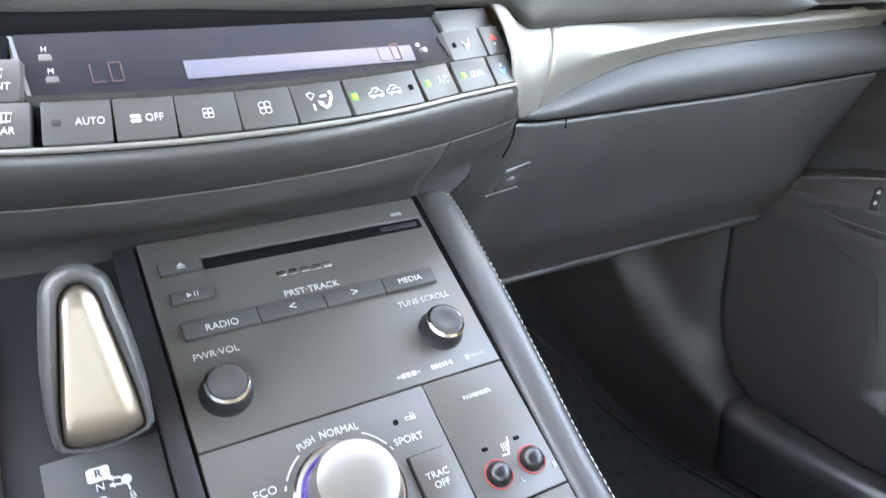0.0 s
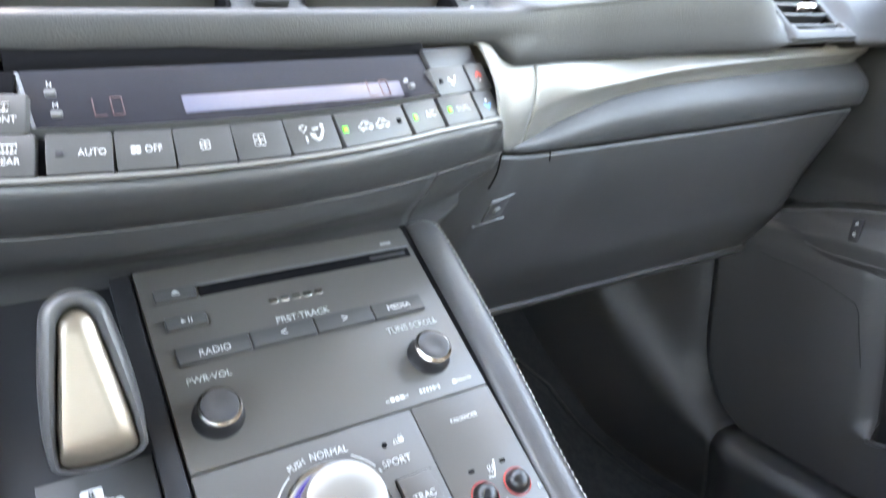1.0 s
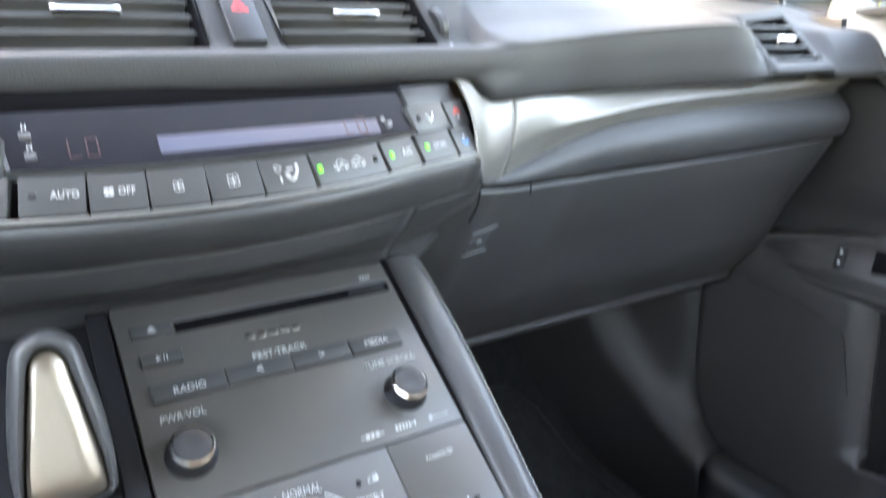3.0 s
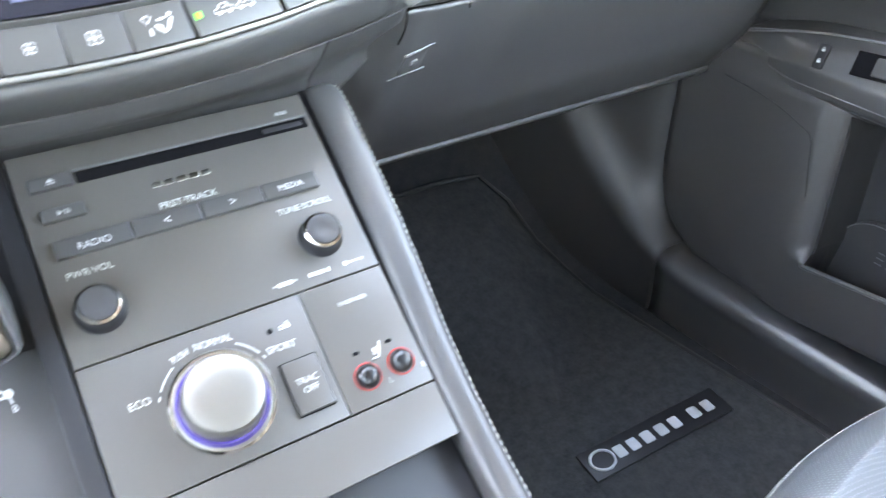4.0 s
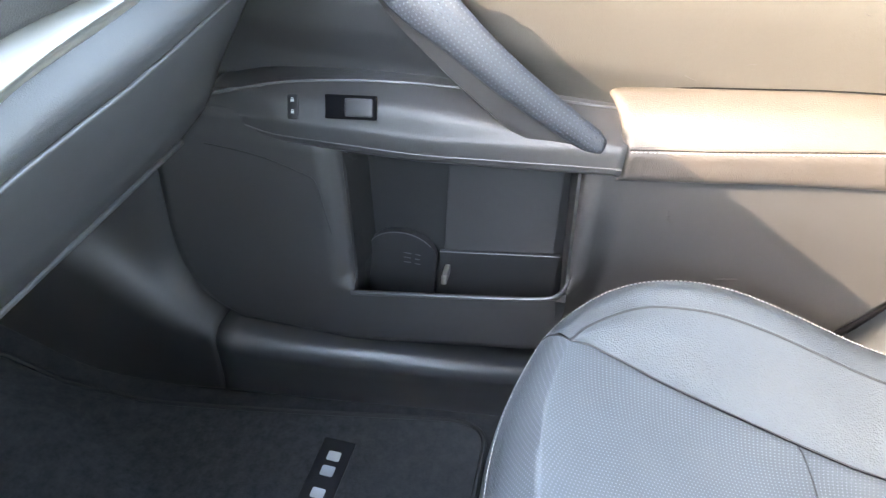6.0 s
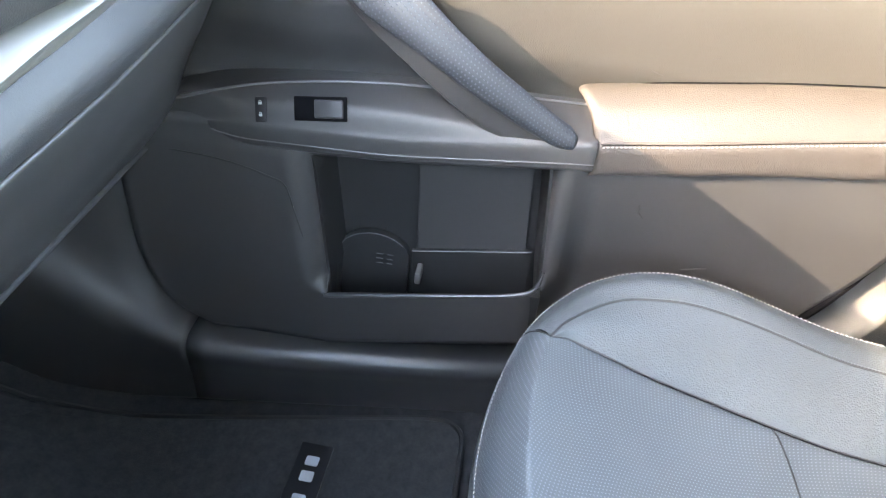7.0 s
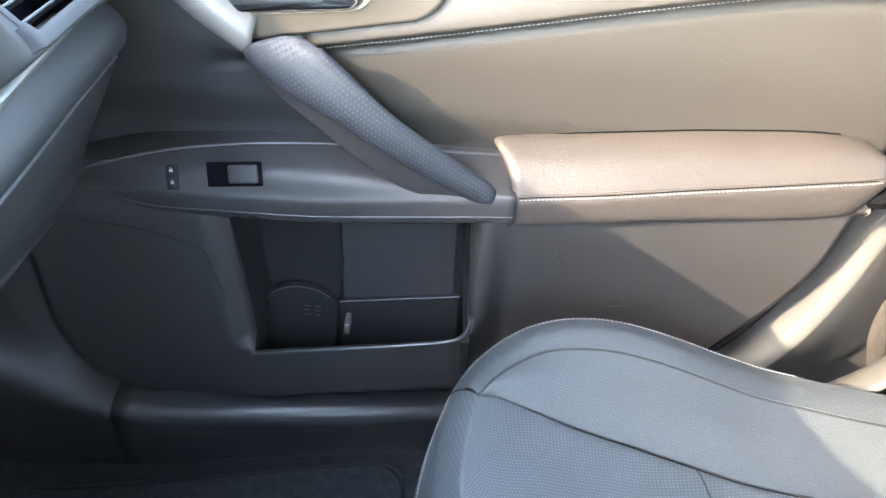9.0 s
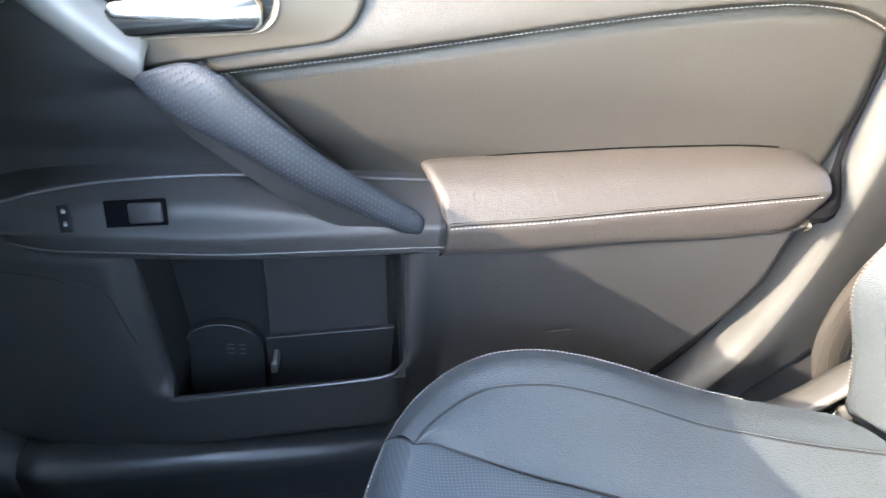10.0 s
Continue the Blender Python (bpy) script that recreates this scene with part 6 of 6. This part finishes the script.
for z in (-0.01, 0.10, 0.166, 0.24, 0.32, 0.40, 0.47, 0.55, 0.65, 0.80, 1.04):
    y = float(np.interp(min(z, 0.69), POST[:, 0], POST[:, 1])) - 0.012
    xs_in = 0.0 if z < 0.66 else -0.12 * (z - 0.66) / 0.4
    net.append([(0.80 + xs_in, y + 0.006, z), (0.770 + xs_in, y - 0.001, z), (0.738 + xs_in, y - 0.009, z), (0.7265 + xs_in, y - 0.021, z), (0.7275 + xs_in, y - 0.031, z), (0.740 + xs_in, y - 0.062, z), (0.762 + xs_in, y - 0.11, z), (0.790 + xs_in, y - 0.18, z)])
thick(part("trim", sheet(loft(net, 60, 30)), material("pillar_plastic", (0.10, 0.098, 0.094), 0.38, grain=1.2, grain_scale=700, cell=True), pil), 0.004, 1.0)
seal_line = []
for z, dx in ((0.05, 0.013), (0.166, 0.013), (0.24, 0.013), (0.30, 0.013), (0.37, 0.015), (0.42, 0.009), (0.455, 0.004), (0.50, 0.010), (0.59, 0.016), (0.67, 0.016)):
    y = y_rear(z)
    seal_line.append((min(door_x(y, z) + dx, 0.744), y - 0.004, z + (rise(y, z) if z < 0.45 else 0.0)))
part("door_seal", tube(spline(seal_line, 50), np.interp(np.arange(50), (0, 24, 28, 33, 37, 49), (0.0050, 0.0055, 0.0105, 0.0105, 0.0034, 0.0030)), 8), SLOT, pil, "black rubber door seal")

# ---- passenger seat ----
seat = thing("passenger_seat", "black leather passenger seat with perforated centre", "car seat", at=(0, 0, 0))
SX = 0.43                                                        # the seat's middle
RIM = spline([(0.572, -0.211, 0.2690), (0.598, -0.223, 0.2680), (0.621, -0.240, 0.2730), (0.642, -0.271, 0.2880), (0.654, -0.310, 0.3000), (0.653, -0.352, 0.3090), (0.648, -0.394, 0.3090), (0.646, -0.440, 0.2980), (0.641, -0.4855, 0.2865), (0.6295, -0.526, 0.2830), (0.610, -0.5715, 0.2905), (0.592, -0.636, 0.2970)], 70)
PIPE = spline([(0.5465, -0.2345, 0.2995), (0.562, -0.2455, 0.3025), (0.582, -0.266, 0.3035), (0.598, -0.290, 0.3060), (0.604, -0.316, 0.3100), (0.603, -0.361, 0.3140), (0.597, -0.407, 0.3100), (0.588, -0.451, 0.3030), (0.577, -0.500, 0.2950), (0.566, -0.545, 0.2955), (0.555, -0.600, 0.2960), (0.545, -0.680, 0.2960)], 70)
EDGE = spline([(0.5460, -0.2345, 0.2990), (0.5495, -0.250, 0.2960), (0.5470, -0.268, 0.2915), (0.5420, -0.291, 0.2870), (0.5380, -0.316, 0.2800), (0.5335, -0.350, 0.2720), (0.5300, -0.388, 0.2630), (0.5200, -0.441, 0.2550), (0.5100, -0.490, 0.2500), (0.5030, -0.540, 0.2480), (0.4980, -0.600, 0.2470), (0.4950, -0.680, 0.2470)], 70)
NOSE = spline([(0.572, -0.211, 0.2690), (0.5640, -0.2165, 0.2840), (0.5550, -0.2255, 0.2945), (0.5460, -0.2345, 0.2990)], 12)


def mirrored(p):
    q = np.array(p, float)
    q[..., 0] = 2 * SX - q[..., 0]
    return q


def bolster_rows():
    rows = []
    for k, (e, p, r) in enumerate(zip(EDGE, PIPE, RIM)):
        a = min(1.0, k / 14)
        rows.append(spline([e, e * 0.5 + p * 0.5 + np.array((-0.002, 0, 0.008 * a)), p + np.array((-0.0015, 0, 0.0006)), p, p * 0.55 + r * 0.45 + np.array((0.002, 0, 0.0075 - 0.004 * min(1.0, max(0.0, (k - 40) / 20)))), r], 26))
    return np.array(rows)


bol = bolster_rows()
part("door_side_bolster", sheet(bol), SEAT_LEATHER, seat, sharp=60)
part("inner_bolster", sheet(mirrored(bol)), SEAT_LEATHER, seat, sharp=60)
side_line = np.vstack([NOSE, EDGE[1:]])
insert = []
for k, b in enumerate(side_line):
    f = min(1.0, k / 11)
    g = min(1.0, max(0.0, (k - 11) / 30))
    dy, dz = 0.028 * (1 - f) + 0.016 * f * (1 - g), -0.022 * (1 - f) + 0.004 * f * (1 - g) - 0.008 * g
    row = []
    for u in np.linspace(-1, 1, 41):
        c = 1 - u * u
        row.append((SX + (b[0] - SX) * u, b[1] + dy * c, b[2] + dz * c - 0.002 * g * math.exp(-((1 - abs(u)) / 0.04) ** 2)))
    insert.append(row)
insert = np.array(insert)
part("centre_insert", sheet(insert, uv=True), SEAT_PERF, seat, "finely perforated leather centre", sharp=60)
rim = np.vstack([mirrored(RIM)[::-1], insert[0][1:-1], RIM])
c0 = np.array((SX, -0.43, 0))
drop = []
for p in rim:
    o = (p - c0) * np.array((1, 1, 0))
    o = o / np.linalg.norm(o)
    drop.append(spline([p, p + o * 0.0015 + (0, 0, -0.004), p + o * 0.003 + (0, 0, -0.014), p + o * 0.002 + (0, 0, -0.05), p - o * 0.004 + (0, 0, -0.11), p - o * 0.012 + (0, 0, -0.19)], 14))
dropg = np.array(drop)
part("skirt", sheet(dropg, uv=True), SEAT_PERF, seat, "leather skirt down the seat's front and sides", sharp=60)
stitches(rim[62:-8] + np.array([0, 0, 0.0008]), seat, 0.0044, 0.0006, side=(0, 0, 1))
SEAM = material("seam_shadow", (0.02, 0.02, 0.022), 0.6)
for line in (side_line, mirrored(side_line)):
    part("seam", tube(line + np.array([0, 0, 0.0002]), 0.0008, 6), SEAM, seat)
part("piping", tube(PIPE + np.array([0.0018, 0, 0.0008]), 0.0012, 6), SEAT_LEATHER, seat, "raised leather piping")
part("piping_seam", tube(PIPE + np.array([-0.0010, 0, 0.0008]), 0.0012, 6), SEAM, seat)
k = int(np.argmin(np.abs(insert[:, 0, 1] + 0.442)))
cross = [(SX + (p[0] - SX), p[1] - 0.010 * (1 - abs(u) ** 3), p[2] + 0.0006) for p, u in zip(insert[k], np.linspace(-1, 1, 41))]
part("cross_seam", tube(cross[::2], 0.0009, 6), SEAM, seat)
# plastic side cover and base
part("base", stack([[(x, y, z) for x, y in ((0.23, -0.22), (0.63, -0.22), (0.64, -0.66), (0.22, -0.66))] for z in (-0.01, 0.05, 0.14)]), DARK, seat)
cov = []
for y in np.linspace(-0.45, -0.80, 24):
    zt = float(np.interp(-y, (0.45, 0.60, 0.63, 0.663, 0.70, 0.76, 0.80), (0.165, 0.195, 0.216, 0.246, 0.290, 0.335, 0.345)))
    cov.append(spline([(0.640, y, zt - 0.11), (0.672, y, zt - 0.085), (0.680, y, zt - 0.045), (0.676, y, zt - 0.010), (0.664, y, zt), (0.640, y, zt - 0.004)], 14))
thick(part("side_cover", sheet(cov), material("seat_side_plastic", (0.060, 0.056, 0.051), 0.45, grain=0.2, grain_scale=1200), seat, "moulded plastic side cover"), 0.004)
# backrest with its side bolster
net = []
for t in np.linspace(0, 1, 9):
    y = -0.725 - 0.10 * t
    pr_ = float(np.interp(t, (0, 0.07, 0.22, 0.31, 0.5, 0.8, 1), (0.050, 0.060, 0.118, 0.130, 0.088, 0.055, 0.03)))
    z = 0.27 + 0.58 * t
    h = 0.225 + 0.025 * math.sin(math.pi * min(1, t * 1.2)) - 0.07 * t**3
    ring = [(SX - h, y - 0.10, z), (SX - h - 0.004, y - 0.01, z), (SX - h * 0.86, y + pr_, z), (SX - h * 0.60, y + 0.018, z), (SX - h * 0.25, y, z), (SX + h * 0.25, y, z), (SX + h * 0.60, y + 0.018, z), (SX + h * 0.86, y + pr_, z), (SX + h + 0.004, y - 0.01, z), (SX + h, y - 0.10, z)]
    net.append(ring)
bg = loft(net, 50, 60)
thick(part("backrest", sheet(bg), SEAT_LEATHER, seat, "leather backrest with a raised side bolster"), 0.006, 1.0)
part("back_panel", sheet(np.stack([bg[:, 0], bg[:, -1]], 1)), DARK, seat)
stitches(bg[2:-8, 46] + np.array([0.0, 0.0012, 0.0]), seat, 0.0045, 0.0004, side=(0, 1, 0))

belt = thing("seat_belt", "seat belt webbing and anchor beside the seat", "seat belt", at=(0, 0, 0))
wb = []
for p, q in zip(spline([(0.735, -0.790, 0.60), (0.722, -0.745, 0.49), (0.716, -0.712, 0.428), (0.712, -0.690, 0.385), (0.710, -0.678, 0.33), (0.706, -0.680, 0.27), (0.700, -0.708, 0.20)], 30), spline([(0.735, -0.838, 0.585), (0.722, -0.795, 0.475), (0.716, -0.762, 0.415), (0.713, -0.740, 0.375), (0.712, -0.728, 0.33), (0.708, -0.730, 0.262), (0.702, -0.754, 0.185)], 30)):
    wb.append([p, q])
thick(part("webbing", sheet(wb), material("belt_webbing", (0.040, 0.034, 0.029), 0.8, vary=0.25, grain=0.8, grain_scale=2500), belt), 0.0015)
for dy in (-0.008, -0.018, -0.030, -0.038):
    stitches([p + (q - p) * (-dy / 0.045) + np.array([-0.0012, 0, 0]) for p, q in wb[8:28]], belt, 0.0034, 0.00035, mat=BEZEL, side=(-1, 0, 0))
part("anchor", slab(0.052, 0.036, 0.006, 0.008, 0.002, axes((0.655, -0.712, 0.222), (0.1, -1, -0.5), (0.5, 0.2, 1))), CHROME, belt, "bright metal anchor plate")

# ---- outside ----
AH = Vector((0.5247, 0.8513, 0))
AR = Vector((0.8513, -0.5247, 0))


def out_frame(along, d):
    """A frame on a far upright face: x along it, y up, z towards the car."""
    o = Vector((-0.09, -0.32, 0)) + AH * d + AR * along
    return Matrix(((AR.x, 0, -AH.x, o.x), (AR.y, 0, -AH.y, o.y), (0, 1, 0, -0.32), (0, 0, 0, 1)))


GZ = -0.32
gm = material("asphalt", (0.12, 0.118, 0.112), 0.9, vary=0.25, grain=0.6, grain_scale=60, blotch=0.6)
ground = part("ground", sheet([[(x, y, GZ) for x in np.linspace(-400, 400, 9)] for y in np.linspace(-400, 400, 9)]), gm)
tagged(ground, "pale grey asphalt of a car park", "ground", kind="structure")
WHITE_P = material("white_cladding", (0.17, 0.17, 0.175), 0.6, vary=0.05, blotch=0.8, grain_scale=20)
GREY_P = material("grey_siding", (0.056, 0.054, 0.054), 0.7, vary=0.12, blotch=1.2, grain_scale=20)
WIN = material("teal_window", (0.050, 0.074, 0.078), 0.45, vary=0.2, blotch=0.5, grain_scale=8)
BLUE_W = material("blue_curtain_glass", (0.072, 0.132, 0.17), 0.45, vary=0.25, blotch=0.4, grain_scale=6)
FRAME = material("window_frame_grey", (0.10, 0.10, 0.105), 0.5, vary=0.1)
house = thing("office_building", "white and grey office building with teal windows", "building")


def blk(name, a0, a1, z0, z1, d0, d1, mat, parent=house, label="", dist=22.0):
    m = out_frame((a0 + a1) / 2, dist) @ shift(0, (z0 + z1) / 2 - GZ, 0)
    return part(name, slab(a1 - a0, z1 - z0, d1 - d0, 0.01, 0.006, m @ shift(0, 0, d0)), mat, parent, label)


blk("grey_wall", -20, 2.5, GZ, 3.62, -6, 0.0, GREY_P)
blk("white_band", -20, 2.5, 3.62, 8.2, -6, 0.25, WHITE_P)
for q in range(11):
    blk("siding_board", -20, 2.45, GZ + 0.35 * q, GZ + 0.35 * q + 0.33, 0.0, 0.03, GREY_P)
for a0, a1 in ((-4.55, -3.25), (-1.05, 1.72), (-9.5, -7.0), (-14.0, -12.4)):
    f = blk("window", a0 - 0.06, a1 + 0.06, 0.85, 3.58, 0.03, 0.08, FRAME)
    split = a0 + (a1 - a0) * 0.68
    for b0, b1, z0, z1 in ((a0, split - 0.05, 0.92, 3.52), (split + 0.03, a1, 2.32, 3.52), (split + 0.03, a1, 0.92, 2.24)):
        blk("pane", b0, b1, z0, z1, 0.08, 0.095, WIN, f)
tower = blk("curtain_wall", 2.55, 16, GZ, 9.0, -6, 0.05, BLUE_W, house, "blue glass curtain wall")
for q in range(12):
    a = 2.55 + q * 0.82
    blk("mullion", a, a + 0.10, GZ, 9.0, 0.05, 0.22, WHITE_P, house)
for z in (1.75, 3.45, 5.2, 7.0):
    blk("transom", 2.6, 16, z, z + 0.06, 0.05, 0.12, FRAME, house)
blk("glass_band", 2.6, 16, 1.81, 3.40, 0.06, 0.075, material("dark_curtain_glass", (0.05, 0.095, 0.125), 0.45, vary=0.2, blotch=0.5), house)
b = out_frame(2.9, 22) @ shift(0, 2.6 - GZ, 0.3)
part("fin_brace", tube([b @ Vector((-0.35, -0.35, 0)), b @ Vector((0.35, 0.25, 0))], 0.06, 8), WHITE_P, house)
sign = part("sign", lathe([(0.0, 0.0), (0.30, 0.0), (0.30, 0.05), (0.0, 0.05)], 32, out_frame(-2.65, 22) @ shift(0, 4.38 - GZ, 0.25)), material("sign_blue", (0.02, 0.05, 0.26), 0.5, vary=0.1), house, "round blue sign mark")
for q in range(10):
    blk("sign_bar", -2.2 + q * 0.335, -1.95 + q * 0.335, 4.12, 4.66 if q in (0, 4, 6, 7) else 4.50, 0.25, 0.33, FRAME, house)

# parked white car beyond the dashboard
def parked_car(along, dist, paint):
    root = thing("parked_car", "white car parked in front of the building", "car")
    m = out_frame(along, dist)
    rings = []
    for x, zb, zt, w in ((-2.1, 0.45, 0.75, 0.75), (-1.9, 0.25, 0.95, 0.88), (-1.0, 0.22, 1.02, 0.9), (0.2, 0.22, 1.05, 0.9), (1.6, 0.22, 1.0, 0.88), (2.05, 0.35, 0.85, 0.78)):
        rings.append([(x, zb, -w), (x, zb, w), (x, zt * 0.8, w + 0.02), (x, zt, w * 0.9), (x, zt, -w * 0.9), (x, zt * 0.8, -w - 0.02)])
    part("body", stack(rings, m), paint, root)
    rings = []
    for x, zt, w in ((-1.2, 1.0, 0.78), (-0.45, 1.40, 0.64), (0.5, 1.45, 0.62), (1.15, 1.32, 0.62), (1.7, 1.0, 0.74)):
        rings.append([(x, 0.96, -0.8), (x, 0.96, 0.8), (x, zt - 0.03, w), (x, zt, w * 0.8), (x, zt, -w * 0.8), (x, zt - 0.03, -w)])
    part("cabin", stack(rings, m), paint, root)
    for x0, x1 in ((-0.75, 0.15), (0.22, 1.05)):
        part("window", slab(x1 - x0, 0.28, 0.02, 0.05, 0.01, m @ shift((x0 + x1) / 2, 1.17, 0.73)), FRAME, root)
    for x in (-1.35, 1.3):
        part("wheel", lathe([(0.02, -0.1), (0.30, -0.1), (0.32, -0.07), (0.32, 0.07), (0.30, 0.1), (0.02, 0.1)], 24, m @ shift(x, 0.32, 0.82)), RUBBER, root)
    return root


parked_car(-1.6, 13.0, material("white_paint", (0.78, 0.78, 0.78), 0.25, vary=0.03, coat=0.5))

# door mirror outside the passenger window
mir = thing("door_mirror", "grey painted door mirror outside the window", "door mirror", at=(0, 0, 0))
PAINT = material("grey_metallic_paint", (0.014, 0.014, 0.014), 0.45, 0.0, vary=0.06, spec=0.03)
rings = []
for t in np.linspace(0.03, 0.97, 26):
    k = (1 - abs(2 * t - 1) ** 2.6) ** 0.5
    ring = []
    for a in np.linspace(0, 2 * math.pi, 40, endpoint=False):
        cy, cz = math.cos(a), math.sin(a)
        ring.append((0.835 + 0.36 * t, 0.315 + 0.03 * t + k * (0.085 if cy > 0 else 0.035) * cy, 0.748 + k * (0.098 if cz < 0 else 0.040 + 0.062 * float(smooth01(0.0, 0.8, t))) * math.copysign(abs(cz) ** 0.8, cz)))
    rings.append(ring)
part("housing", stack(rings), PAINT, mir, sharp=60)
part("glass_rim", slab(0.195, 0.150, 0.010, 0.045, 0.004, axes((1.105, 0.290, 0.752), (1, -0.12, 0), (0, 0, 1))), DARK, mir)
part("mirror_glass", slab(0.175, 0.132, 0.003, 0.04, 0.001, axes((1.105, 0.279, 0.752), (1, -0.12, 0), (0, 0, 1))), DIM_MIRROR, mir, "mirror glass")
part("foot", tube([(0.79, 0.285, 0.655), (0.84, 0.285, 0.668), (0.90, 0.285, 0.680)], [0.03, 0.026, 0.03], 12), PAINT, mir)

# sunlit trees beside the car park
LEAF = material("sunlit_leaves", (0.20, 0.26, 0.03), 0.6, vary=0.45, blotch=3.0, grain_scale=12, stain=(0.30, 0.32, 0.04))
BARK = material("bark", (0.12, 0.09, 0.065), 0.9, vary=0.3, grain=0.8, grain_scale=40)
rng = np.random.default_rng(7)


def tree(x, y, h, r):
    root = thing("tree", "bright yellow-green leafy tree in full sun", "tree", "trees by the car park", at=(x, y, GZ))
    pts = spline([(0, 0, 0), (0.08, 0.03, h * 0.25), (-0.05, 0.08, h * 0.5), (0.05, 0.0, h * 0.8)], 12)
    part("trunk", tube(pts, np.linspace(0.16, 0.04, 12), 10), BARK, root)
    for k in range(6):
        a = k * 1.05
        z0 = h * (0.28 + 0.07 * k)
        part("limb", tube(spline([(0, 0, z0), (0.5 * r * math.cos(a), 0.5 * r * math.sin(a), z0 + 0.35), (0.85 * r * math.cos(a), 0.85 * r * math.sin(a), z0 + 0.9)], 8), np.linspace(0.06, 0.015, 8), 6), BARK, root)
    cents = rng.normal(0, 1, (46, 3))
    cents = cents / np.linalg.norm(cents, axis=1)[:, None] * rng.uniform(0.35, 1.0, (46, 1)) ** 0.6 * np.array((r, r, h * 0.38)) + np.array((0, 0, h * 0.60))
    n_leaf = 5200
    base = cents[rng.integers(0, 46, n_leaf)] + rng.normal(0, 0.30 * r / 1.6, (n_leaf, 3))
    u = rng.normal(0, 1, (n_leaf, 3))
    u /= np.linalg.norm(u, axis=1)[:, None]
    w = np.cross(u, rng.normal(0, 1, (n_leaf, 3)))
    w /= np.linalg.norm(w, axis=1)[:, None]
    s = rng.uniform(0.05, 0.10, (n_leaf, 1))
    vs = np.stack([base - u * s, base + w * s * 0.5, base + u * s, base - w * s * 0.5], 1).reshape(-1, 3)
    me = bpy.data.meshes.new("crown")
    me.from_pydata(vs.tolist(), [], [(4 * k, 4 * k + 1, 4 * k + 2, 4 * k + 3) for k in range(n_leaf)])
    ob = link_mesh("crown", me, LEAF, root, False)
    ob["kind"] = "stuff"
    return root


for x, y, h, r in ((9.5, 4.6, 4.6, 1.9), (12.5, 3.2, 5.4, 2.2), (10.5, 1.4, 4.4, 1.8)):
    tree(x, y, h, r)
